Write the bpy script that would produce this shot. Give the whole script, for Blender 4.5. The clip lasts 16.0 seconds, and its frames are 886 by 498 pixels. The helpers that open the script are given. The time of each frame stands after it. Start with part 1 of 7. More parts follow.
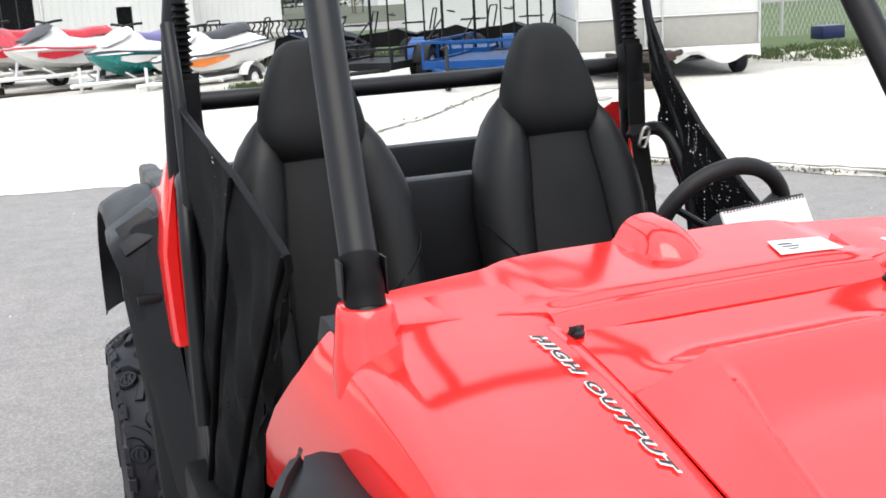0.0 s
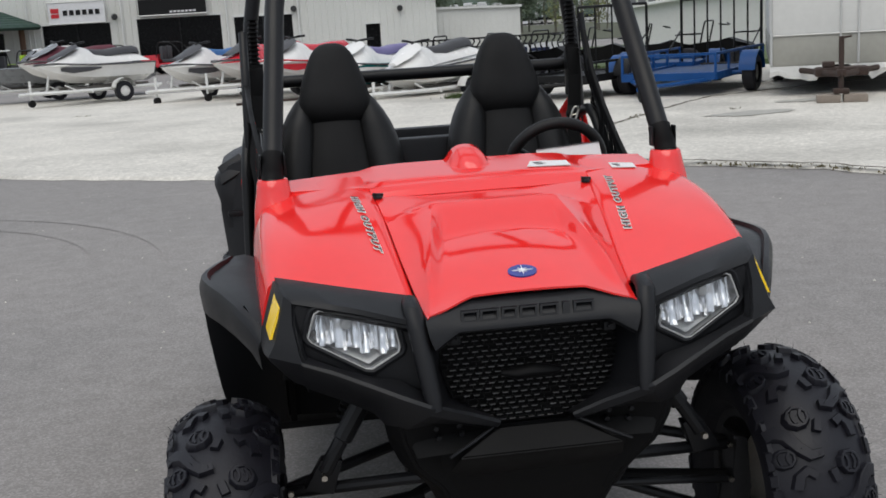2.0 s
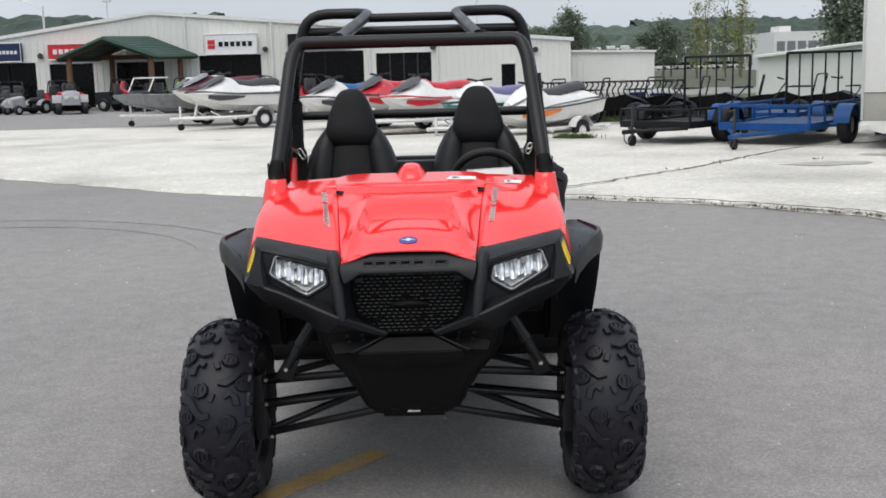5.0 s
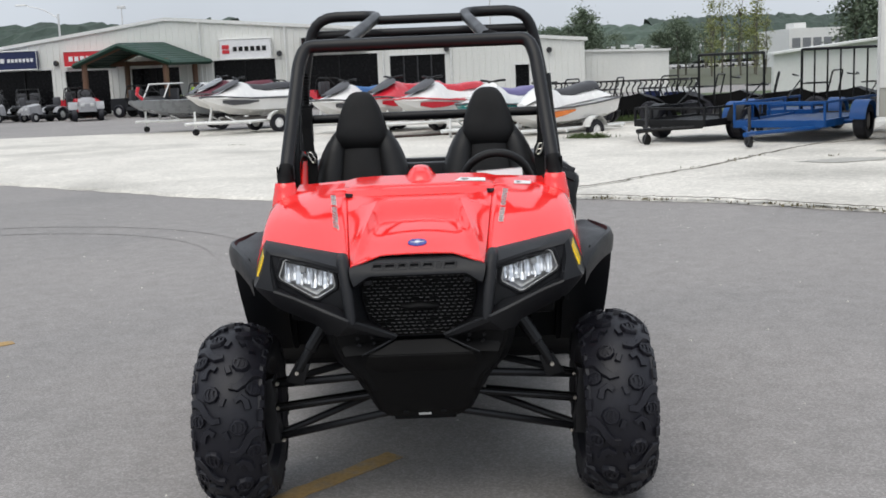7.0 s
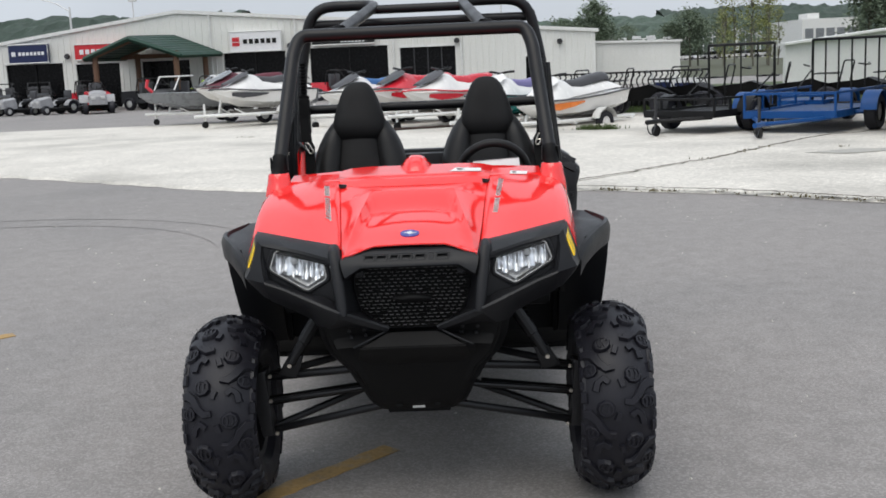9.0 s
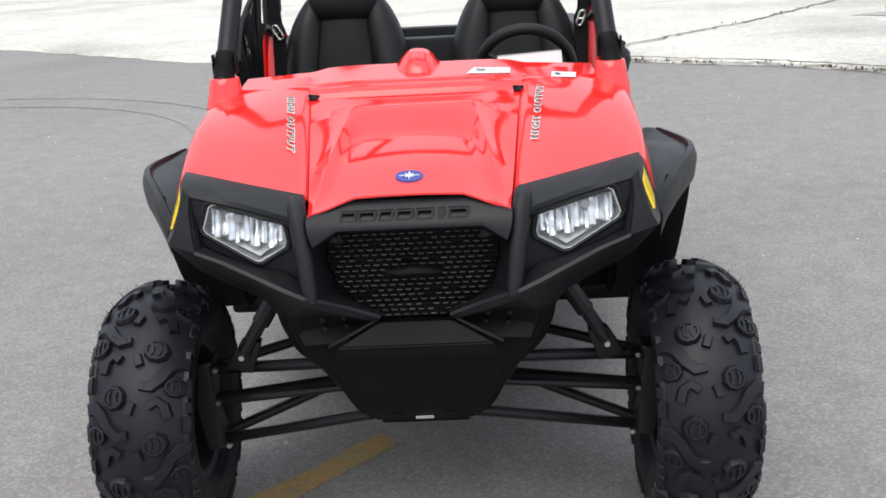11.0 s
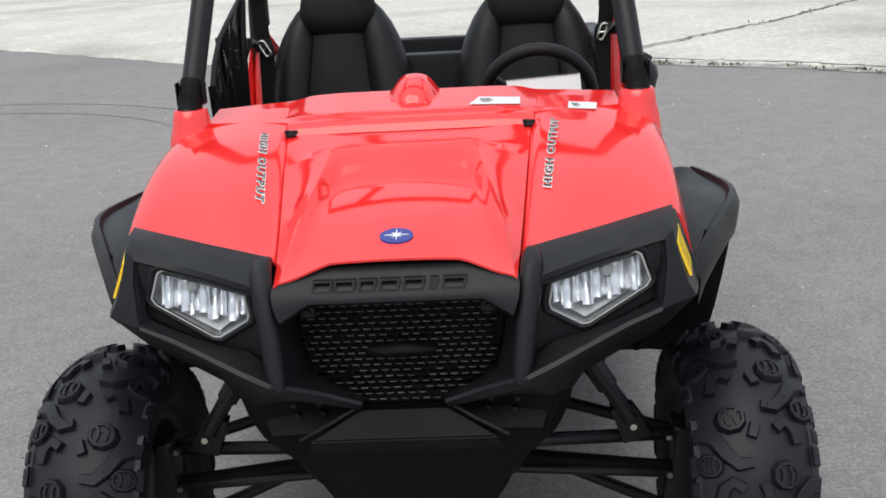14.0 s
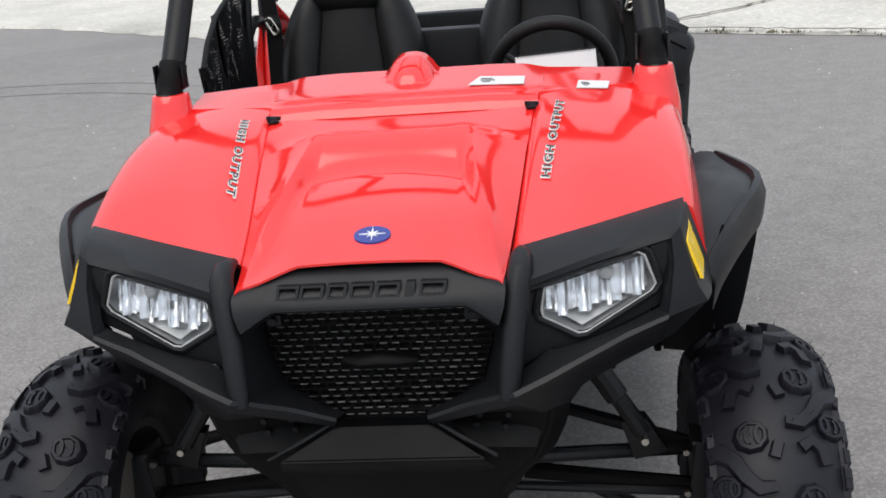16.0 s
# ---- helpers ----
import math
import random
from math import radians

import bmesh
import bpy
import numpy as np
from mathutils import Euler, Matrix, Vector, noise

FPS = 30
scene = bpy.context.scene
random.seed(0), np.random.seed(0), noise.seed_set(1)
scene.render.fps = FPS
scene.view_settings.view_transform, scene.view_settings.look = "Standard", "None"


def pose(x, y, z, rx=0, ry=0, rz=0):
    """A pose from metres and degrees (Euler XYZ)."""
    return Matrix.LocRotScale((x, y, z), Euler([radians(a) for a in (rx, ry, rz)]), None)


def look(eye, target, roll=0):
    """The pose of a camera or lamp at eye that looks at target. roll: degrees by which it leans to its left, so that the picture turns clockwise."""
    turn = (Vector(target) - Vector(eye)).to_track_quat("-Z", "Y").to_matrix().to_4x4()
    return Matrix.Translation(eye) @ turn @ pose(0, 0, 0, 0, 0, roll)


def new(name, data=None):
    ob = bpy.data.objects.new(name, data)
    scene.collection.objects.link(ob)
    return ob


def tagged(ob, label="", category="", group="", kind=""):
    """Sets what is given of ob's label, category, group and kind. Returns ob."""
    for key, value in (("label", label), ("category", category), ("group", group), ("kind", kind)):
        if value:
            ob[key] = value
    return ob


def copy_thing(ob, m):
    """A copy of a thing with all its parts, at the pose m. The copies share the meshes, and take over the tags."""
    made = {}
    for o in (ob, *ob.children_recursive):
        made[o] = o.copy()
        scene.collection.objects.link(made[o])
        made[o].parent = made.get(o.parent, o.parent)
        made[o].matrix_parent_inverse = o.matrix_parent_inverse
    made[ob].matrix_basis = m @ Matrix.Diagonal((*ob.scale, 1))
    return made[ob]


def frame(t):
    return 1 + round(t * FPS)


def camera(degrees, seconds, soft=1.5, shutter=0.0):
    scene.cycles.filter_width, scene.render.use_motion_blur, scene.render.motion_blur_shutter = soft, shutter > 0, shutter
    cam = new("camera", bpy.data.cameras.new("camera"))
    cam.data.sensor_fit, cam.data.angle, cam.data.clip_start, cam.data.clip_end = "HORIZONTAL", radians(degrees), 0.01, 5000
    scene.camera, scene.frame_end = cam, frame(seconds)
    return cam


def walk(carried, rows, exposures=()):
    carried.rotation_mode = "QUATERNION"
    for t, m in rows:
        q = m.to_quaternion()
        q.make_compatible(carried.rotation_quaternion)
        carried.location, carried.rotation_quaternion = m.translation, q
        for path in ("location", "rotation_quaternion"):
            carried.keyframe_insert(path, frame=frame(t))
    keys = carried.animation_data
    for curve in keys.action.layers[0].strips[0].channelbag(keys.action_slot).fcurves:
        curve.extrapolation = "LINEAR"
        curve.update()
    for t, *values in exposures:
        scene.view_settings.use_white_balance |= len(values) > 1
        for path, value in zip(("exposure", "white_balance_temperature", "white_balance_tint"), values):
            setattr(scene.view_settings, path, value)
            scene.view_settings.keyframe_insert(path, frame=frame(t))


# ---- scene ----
cam = camera(44.1, 16.0, 1.7)
PATH = [
    (0, (-0.834, -0.677, 1.434), (-0.162, 1.151, 0.976), -3.3),
    (0.5, (-0.744, -1.012, 1.418), (-0.140, 0.849, 1.002), -3.8),
    (1, (-0.674, -1.301, 1.405), (-0.111, 0.553, 0.910), -4.1),
    (1.5, (-0.522, -1.622, 1.402), (-0.17, 0.283, 0.904), -3.0),
    (2, (-0.415, -1.981, 1.394), (-0.166, -0.038, 0.99), -3.5),
    (2.5, (-0.268, -2.294, 1.417), (-0.053, -0.353, 0.985), -2.9),
    (3, (-0.099, -2.554, 1.431), (-0.061, -0.592, 1.044), -2.7),
    (3.5, (-0.033, -2.88, 1.416), (-0.054, -0.913, 1.056), -3.0),
    (4, (0.056, -3.105, 1.425), (0.045, -1.133, 1.091), -1.8),
    (4.5, (0.124, -3.241, 1.429), (0.128, -1.271, 1.083), -0.7),
    (5, (0.098, -3.27, 1.432), (0.103, -1.297, 1.106), -1.5),
    (7.5, (0.141, -3.251, 1.428), (0.115, -1.277, 1.106), -2.3),
    (8, (0.165, -3.228, 1.425), (0.138, -1.255, 1.101), -2.1),
    (8.5, (0.171, -3.232, 1.423), (0.126, -1.259, 1.099), -2.4),
    (9, (0.177, -3.218, 1.417), (0.13, -1.247, 1.082), -2.5),
    (9.2, (0.183, -3.198, 1.413), (0.124, -1.233, 1.047), -2.7),
    (11.3, (0.132, -1.943, 1.417), (0.064, -0.029, 0.83), -3.0),
    (11.5, (0.13, -1.857, 1.430), (0.111, 0.059, 0.845), -2.6),
    (12, (0.157, -1.754, 1.442), (0.098, 0.162, 0.858), -2.5),
    (12.5, (0.168, -1.726, 1.450), (0.081, 0.183, 0.848), -2.8),
    (13, (0.172, -1.734, 1.438), (0.068, 0.18, 0.854), -3.2),
    (13.5, (0.169, -1.731, 1.432), (0.057, 0.181, 0.845), -3.3),
    (14, (0.177, -1.722, 1.435), (0.071, 0.19, 0.846), -3.3),
    (14.5, (0.175, -1.71, 1.434), (0.071, 0.202, 0.846), -3.5),
    (15, (0.188, -1.696, 1.434), (0.069, 0.215, 0.845), -3.9),
    (15.5, (0.226, -1.646, 1.425), (0.062, 0.258, 0.825), -4.3),
    (16, (0.295, -1.52, 1.411), (0.071, 0.37, 0.782), -4.7),
]
EXPOSURES = [(0.0, 1.05), (0.5, 0.5), (1.0, -0.06), (1.5, -0.22), (2.0, 0.0), (3.0, 0.16), (3.5, 0.2), (4.0, 0.36), (9.2, 0.34), (11.5, 0.74), (12.0, 0.37), (12.5, 0.15), (13.0, 0.15), (13.5, 0.32), (14.5, 0.36), (15.5, 0.36), (16.0, 0.38)]
walk(cam, [(t, look(eye, target, roll)) for t, eye, target, roll in PATH], EXPOSURES)

# ---- world and light: high overcast ----
world = bpy.data.worlds.new("world")
scene.world = world
world.use_nodes = True
wn, wl = world.node_tree.nodes, world.node_tree.links
wn.clear()
w_out = wn.new("ShaderNodeOutputWorld")
w_bg = wn.new("ShaderNodeBackground")
w_sky = wn.new("ShaderNodeTexSky")
w_sky.sky_type, w_sky.sun_disc = "NISHITA", False
w_sky.sun_elevation, w_sky.sun_rotation = radians(58), radians(200)
w_sky.air_density, w_sky.dust_density, w_sky.ozone_density = 1.0, 3.0, 1.0
w_grey = wn.new("ShaderNodeMixRGB")
w_grey.inputs[0].default_value = 0.86
w_grey.inputs[2].default_value = (7.85, 8.47, 9.35, 1)
w_cl = wn.new("ShaderNodeTexNoise")
w_cl.inputs["Scale"].default_value, w_cl.inputs["Detail"].default_value = 2.2, 5
w_ramp = wn.new("ShaderNodeMapRange")
w_ramp.inputs[1].default_value, w_ramp.inputs[2].default_value = 0.3, 0.75
w_ramp.inputs[3].default_value, w_ramp.inputs[4].default_value = 0.85, 1.15
w_mul = wn.new("ShaderNodeVectorMath")
w_mul.operation = "SCALE"
w_tc = wn.new("ShaderNodeTexCoord")
w_sep = wn.new("ShaderNodeSeparateXYZ")
w_up = wn.new("ShaderNodeMapRange")   # an overcast sky is brighter overhead than at the horizon
w_up.inputs[1].default_value, w_up.inputs[2].default_value = 0.0, 1.0
w_up.inputs[3].default_value, w_up.inputs[4].default_value = 0.75, 1.21
w_lift = wn.new("ShaderNodeVectorMath")
w_lift.operation = "SCALE"
wl.new(w_tc.outputs["Generated"], w_sep.inputs[0])
wl.new(w_sep.outputs[2], w_up.inputs[0])
wl.new(w_up.outputs[0], w_lift.inputs["Scale"])
wl.new(w_mul.outputs[0], w_lift.inputs[0])
wl.new(w_sky.outputs[0], w_grey.inputs[1])
wl.new(w_grey.outputs[0], w_mul.inputs[0])
wl.new(w_cl.outputs[0], w_ramp.inputs[0])
wl.new(w_ramp.outputs[0], w_mul.inputs["Scale"])
wl.new(w_lift.outputs[0], w_bg.inputs[0])
w_bg.inputs[1].default_value = 0.095
wl.new(w_bg.outputs[0], w_out.inputs[0])

sun_data = bpy.data.lights.new("sun", "SUN")
sun_data.energy, sun_data.angle, sun_data.color = 1.2, radians(60), (1.0, 0.945, 0.85)
sun = new("sun", sun_data)
sun.matrix_world = look((-4, -12, 25), (0, 0, 0))

# ---- materials ----
def material(name, colour, rough=0.5, metal=0.0, vary=0.12, scale=6.0, bump=0.0, bump_scale=60.0, coat=0.0, rough_vary=0.08, spec=0.5,
             stain=None, stain_scale=0.6, stain_amount=0.35, by_object=0.0, speck=0.0, speck_scale=130.0):
    """A surface with coarse and fine variation, optional stains and relief, in object space metres."""
    m = bpy.data.materials.new(name)
    m.use_nodes = True
    n, l = m.node_tree.nodes, m.node_tree.links
    p = n["Principled BSDF"]
    p.inputs["Metallic"].default_value = metal
    p.inputs["Specular IOR Level"].default_value = spec
    p.inputs["Coat Weight"].default_value = coat
    p.inputs["Coat Roughness"].default_value = 0.04
    tc = n.new("ShaderNodeTexCoord")
    def noise_at(sc, detail=4.0):
        t = n.new("ShaderNodeTexNoise")
        t.inputs["Scale"].default_value, t.inputs["Detail"].default_value = sc, detail
        l.new(tc.outputs["Object"], t.inputs["Vector"])
        return t
    coarse, fine = noise_at(scale), noise_at(scale * 14, 2.0)
    add = n.new("ShaderNodeMath")
    add.operation = "ADD"
    l.new(coarse.outputs[0], add.inputs[0])
    l.new(fine.outputs[0], add.inputs[1])
    rng = n.new("ShaderNodeMapRange")
    rng.inputs[1].default_value, rng.inputs[2].default_value = 0.6, 1.4
    rng.inputs[3].default_value, rng.inputs[4].default_value = 1 - vary, 1 + vary
    l.new(add.outputs[0], rng.inputs[0])
    sc = n.new("ShaderNodeVectorMath")
    sc.operation = "SCALE"
    base = n.new("ShaderNodeRGB")
    base.outputs[0].default_value = (*colour, 1)
    last = base.outputs[0]
    if stain:
        st = noise_at(stain_scale, 6.0)
        sr = n.new("ShaderNodeMapRange")
        sr.inputs[1].default_value, sr.inputs[2].default_value = 0.5, 0.72
        sr.inputs[4].default_value = stain_amount
        mx = n.new("ShaderNodeMixRGB")
        mx.inputs[2].default_value = (*stain, 1)
        l.new(st.outputs[0], sr.inputs[0])
        l.new(sr.outputs[0], mx.inputs[0])
        l.new(last, mx.inputs[1])
        last = mx.outputs[0]
    l.new(last, sc.inputs[0])
    l.new(rng.outputs[0], sc.inputs["Scale"])
    col = sc.outputs[0]
    if speck:
        vo = n.new("ShaderNodeTexVoronoi")
        vo.inputs["Scale"].default_value = speck_scale
        l.new(tc.outputs["Object"], vo.inputs["Vector"])
        vr = n.new("ShaderNodeSeparateColor")
        l.new(vo.outputs["Color"], vr.inputs[0])
        vm = n.new("ShaderNodeMapRange")
        vm.inputs[1].default_value, vm.inputs[2].default_value = 0.0, 1.0
        vm.inputs[3].default_value, vm.inputs[4].default_value = 1 - speck, 1 + speck
        pw = n.new("ShaderNodeMath")
        pw.operation = "POWER"
        pw.inputs[1].default_value = 2.0
        l.new(vr.outputs[0], pw.inputs[0])
        l.new(pw.outputs[0], vm.inputs[0])
        s3 = n.new("ShaderNodeVectorMath")
        s3.operation = "SCALE"
        l.new(col, s3.inputs[0])
        l.new(vm.outputs[0], s3.inputs["Scale"])
        col = s3.outputs[0]
    if by_object:
        info = n.new("ShaderNodeObjectInfo")
        r2 = n.new("ShaderNodeMapRange")
        r2.inputs[3].default_value, r2.inputs[4].default_value = 1 - by_object, 1 + by_object
        s2 = n.new("ShaderNodeVectorMath")
        s2.operation = "SCALE"
        l.new(info.outputs["Random"], r2.inputs[0])
        l.new(col, s2.inputs[0])
        l.new(r2.outputs[0], s2.inputs["Scale"])
        col = s2.outputs[0]
    l.new(col, p.inputs["Base Color"])
    rr = n.new("ShaderNodeMapRange")
    rr.inputs[1].default_value, rr.inputs[2].default_value = 0.3, 0.7
    rr.inputs[3].default_value, rr.inputs[4].default_value = max(0.0, rough - rough_vary), min(1.0, rough + rough_vary)
    l.new(coarse.outputs[0], rr.inputs[0])
    l.new(rr.outputs[0], p.inputs["Roughness"])
    if bump:
        bt = noise_at(bump_scale, 3.0)
        b = n.new("ShaderNodeBump")
        b.inputs["Strength"].default_value, b.inputs["Distance"].default_value = bump, 0.004
        l.new(bt.outputs[0], b.inputs["Height"])
        l.new(b.outputs[0], p.inputs["Normal"])
    return m


def glass_material(name, tint=(0.95, 0.96, 0.97), rough=0.02):
    """A thin clear pane: see-through, with Fresnel gloss."""
    m = bpy.data.materials.new(name)
    m.use_nodes = True
    n, l = m.node_tree.nodes, m.node_tree.links
    n.clear()
    out, mix, fres = n.new("ShaderNodeOutputMaterial"), n.new("ShaderNodeMixShader"), n.new("ShaderNodeLayerWeight")
    power, gain = n.new("ShaderNodeMath"), n.new("ShaderNodeMath")
    clear, gloss = n.new("ShaderNodeBsdfTransparent"), n.new("ShaderNodeBsdfGlossy")
    clear.inputs[0].default_value = (*tint, 1)
    gloss.inputs["Roughness"].default_value = rough
    fres.inputs["Blend"].default_value = 0.5
    power.operation, gain.operation = "POWER", "MULTIPLY_ADD"
    power.inputs[1].default_value = 5.0
    gain.inputs[1].default_value, gain.inputs[2].default_value = 0.9, 0.035
    l.new(fres.outputs["Facing"], power.inputs[0])
    l.new(power.outputs[0], gain.inputs[0])
    l.new(gain.outputs[0], mix.inputs[0])
    l.new(clear.outputs[0], mix.inputs[1])
    l.new(gloss.outputs[0], mix.inputs[2])
    l.new(mix.outputs[0], out.inputs[0])
    return m


RED = material("red_paint", (0.86, 0.024, 0.022), 0.085, vary=0.03, scale=2, coat=0.0, rough_vary=0.02, spec=1.0)
BLACK = material("black_textured_plastic", (0.0092, 0.0096, 0.0113), 0.42, vary=0.15, scale=8, bump=0.12, bump_scale=500, spec=0.29)
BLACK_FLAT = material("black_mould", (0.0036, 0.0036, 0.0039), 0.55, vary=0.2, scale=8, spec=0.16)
TUBE = material("black_powder_coat", (0.006, 0.0062, 0.0074), 0.38, spec=0.32, vary=0.08, scale=6, bump=0.05, bump_scale=600)
RUBBER = material("tyre_rubber", (0.0092, 0.0092, 0.0138), 0.5, spec=0.35, vary=0.25, scale=9, bump=0.15, bump_scale=120)
SEAT = material("black_vinyl", (0.0095, 0.0095, 0.0100), 0.5, vary=0.1, scale=7, bump=0.12, bump_scale=350, spec=0.32)
SEAT_MID = material("black_fabric", (0.008, 0.008, 0.0085), 0.66, vary=0.1, scale=10, bump=0.2, bump_scale=500, spec=0.28)
STEEL = material("zinc_steel", (0.66, 0.62, 0.55), 0.28, metal=1.0)
DARK_STEEL = material("dark_steel", (0.05, 0.05, 0.053), 0.4, metal=0.6)
LAMP_BOWL = material("lamp_bowl", (0.97, 0.97, 0.98), 0.14, metal=0.65, vary=0.03, bump=0.3, bump_scale=45)
GRILLE_GLINT = material("grille_glint_steel", (0.30, 0.30, 0.305), 0.4, metal=0.8, vary=0.4, scale=40)
LENS = glass_material("clear_lens")
AMBER = material("amber_reflector", (0.98, 0.64, 0.01), 0.2, vary=0.06, scale=60, coat=0.4)
BLUE_BADGE = material("blue_enamel", (0.02, 0.035, 0.25), 0.2, coat=0.5)
WHITE_BADGE = material("white_enamel", (0.8, 0.8, 0.82), 0.3)
DECAL_WHITE = material("white_decal", (0.85, 0.84, 0.82), 0.4)
DECAL_BLACK = material("black_decal", (0.02, 0.02, 0.02), 0.4)
PAPER = material("white_paper", (0.75, 0.75, 0.75), 0.7, vary=0.03)
ASPHALT = material("asphalt", (0.255, 0.239, 0.229), 0.85, vary=0.15, scale=0.5, bump=0.6, bump_scale=90, stain=(0.178, 0.174, 0.170), stain_scale=0.35, stain_amount=0.55, speck=0.20, speck_scale=130)
CONCRETE = material("concrete", (0.605, 0.577, 0.523), 0.85, vary=0.18, scale=0.9, bump=0.3, bump_scale=50, stain=(0.35, 0.335, 0.30), stain_scale=0.32, stain_amount=0.9, speck=0.14, speck_scale=40)
LINE_PAINT = material("worn_yellow_paint", (0.36, 0.23, 0.085), 0.8, vary=0.3, scale=5, stain=(0.24, 0.22, 0.19), stain_scale=12, stain_amount=0.9)
METAL_WALL = material("cream_metal_siding", (0.70, 0.70, 0.665), 0.5, vary=0.05, scale=0.8, stain=(0.5, 0.5, 0.46), stain_scale=0.2)
METAL_TRIM = material("white_metal_trim", (0.7, 0.7, 0.68), 0.45)
DARK_OPEN = material("dark_glass_front", (0.004, 0.004, 0.0045), 0.25, spec=0.15)
ROOF_GREEN = material("green_shingle", (0.012, 0.045, 0.03), 0.7, vary=0.25, scale=2)
TIMBER = material("cedar_timber", (0.13, 0.068, 0.04), 0.7, vary=0.25, scale=3)
SIGN_BLUE = material("sign_navy", (0.008, 0.016, 0.07), 0.35)
SIGN_RED = material("sign_red", (0.55, 0.02, 0.03), 0.35)
SIGN_WHITE = material("sign_white", (0.75, 0.75, 0.76), 0.35)
HULL_WHITE = material("white_gelcoat", (0.75, 0.74, 0.72), 0.22, coat=0.3, vary=0.05)
HULL_RED = material("red_gelcoat", (0.55, 0.02, 0.035), 0.22, coat=0.3)
HULL_TEAL = material("teal_gelcoat", (0.01, 0.22, 0.21), 0.25, coat=0.3)
HULL_ORANGE = material("orange_gelcoat", (0.75, 0.2, 0.03), 0.25, coat=0.3)
HULL_GREY = material("grey_gelcoat", (0.17, 0.18, 0.19), 0.3, coat=0.3)
SEAT_PURPLE = material("purple_vinyl", (0.16, 0.14, 0.30), 0.5)
SEAT_MAROON = material("maroon_cover", (0.12, 0.025, 0.04), 0.7)
SEAT_GREY = material("grey_vinyl", (0.05, 0.05, 0.055), 0.5)
SEAT_BLUE = material("blue_vinyl", (0.03, 0.12, 0.32), 0.5)
GALV = material("galvanised", (0.55, 0.55, 0.54), 0.5, metal=0.5, vary=0.15)
RACK_BLACK = material("black_enamel_steel", (0.007, 0.007, 0.0075), 0.45, spec=0.25)
RACK_BLUE = material("blue_enamel_steel", (0.003, 0.055, 0.205), 0.4, vary=0.1, spec=0.3)
DECK = material("weathered_deck", (0.13, 0.12, 0.11), 0.8, vary=0.3, scale=3)
TRAILER_WHITE = material("white_fibreglass", (0.66, 0.66, 0.64), 0.4, vary=0.05, scale=0.8)
TRAILER_BEIGE = material("beige_panel", (0.33, 0.325, 0.29), 0.5, vary=0.08, scale=0.8)
RUST = material("rusty_steel", (0.04, 0.024, 0.019), 0.8, vary=0.4, scale=9)
BRICK = material("dull_block", (0.25, 0.21, 0.175), 0.85, vary=0.2, scale=6)
FIELD = material("dull_field", (0.07, 0.075, 0.045), 0.95, vary=0.4, scale=0.3)
GRASS = material("grass", (0.062, 0.092, 0.03), 0.9, vary=0.4, scale=3, by_object=0.1)
# green paled to stand in for haze over the distant trees
LEAF_HAZY = material("leaf", (0.118, 0.155, 0.100), 0.7, vary=0.4, scale=1.5)
LEAF_LIGHT = material("light_leaf", (0.20, 0.22, 0.07), 0.7, vary=0.4, scale=1.5)
BARK = material("bark", (0.13, 0.12, 0.095), 0.9, vary=0.3)
# distance haze is mixed into the next two woodland colours
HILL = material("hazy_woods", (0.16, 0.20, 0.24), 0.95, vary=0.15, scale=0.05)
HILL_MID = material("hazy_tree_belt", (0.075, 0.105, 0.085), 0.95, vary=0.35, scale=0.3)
HILL_NEAR = material("wooded_hill", (0.040, 0.060, 0.047), 0.95, vary=0.5, scale=0.3)

# ---- mesh tools ----
def part(name, bm, mat, parent=None, label="", smooth=True, angle=35):
    """Link a bmesh as one mesh object under a thing or a part."""
    me = bpy.data.meshes.new(name)
    bmesh.ops.recalc_face_normals(bm, faces=bm.faces[:])
    bm.to_mesh(me)
    bm.free()
    if mat:
        me.materials.append(mat)
    if smooth:
        me.polygons.foreach_set("use_smooth", [True] * len(me.polygons))
        me.set_sharp_from_angle(angle=radians(angle))
    ob = new(name, me)
    if parent is not None:
        ob.parent = parent
    if label:
        ob["label"] = label
    return ob


def thing(name, label, category, group="", at=None):
    ob = new(name)
    ob.empty_display_size = 0.1
    if at is not None:
        ob.matrix_world = at
    return tagged(ob, label, category, group)


def box(bm, x0, x1, y0, y1, z0, z1, bevel=0.0, m=None):
    """A box between two corners, its edges rounded off."""
    made = bmesh.ops.create_cube(bm, size=1.0)["verts"]
    mat = Matrix.Translation(((x0 + x1) / 2, (y0 + y1) / 2, (z0 + z1) / 2)) @ Matrix.Diagonal((abs(x1 - x0), abs(y1 - y0), abs(z1 - z0), 1))
    bmesh.ops.transform(bm, matrix=mat, verts=made)
    if bevel:
        edges = list({e for v in made for e in v.link_edges})
        out = bmesh.ops.bevel(bm, geom=edges, offset=bevel, segments=2, affect="EDGES", profile=0.6)
        made = [v for v in {v for f in out["faces"] for v in f.verts} | {v for v in made if v.is_valid}]
    if m is not None:
        bmesh.ops.transform(bm, matrix=m, verts=made)
    return bm


def rounded(points, radius, steps=5):
    """A polyline with its inner corners rounded."""
    pts = [Vector(p) for p in points]
    out = [pts[0]]
    for a, b, c in zip(pts, pts[1:], pts[2:]):
        d1, d2 = (a - b), (c - b)
        r = min(radius, d1.length * 0.45, d2.length * 0.45)
        p, q = b + d1.normalized() * r, b + d2.normalized() * r
        for k in range(steps + 1):
            t = k / steps
            out.append((1 - t) ** 2 * p + 2 * t * (1 - t) * b + t * t * q)
    out.append(pts[-1])
    return out


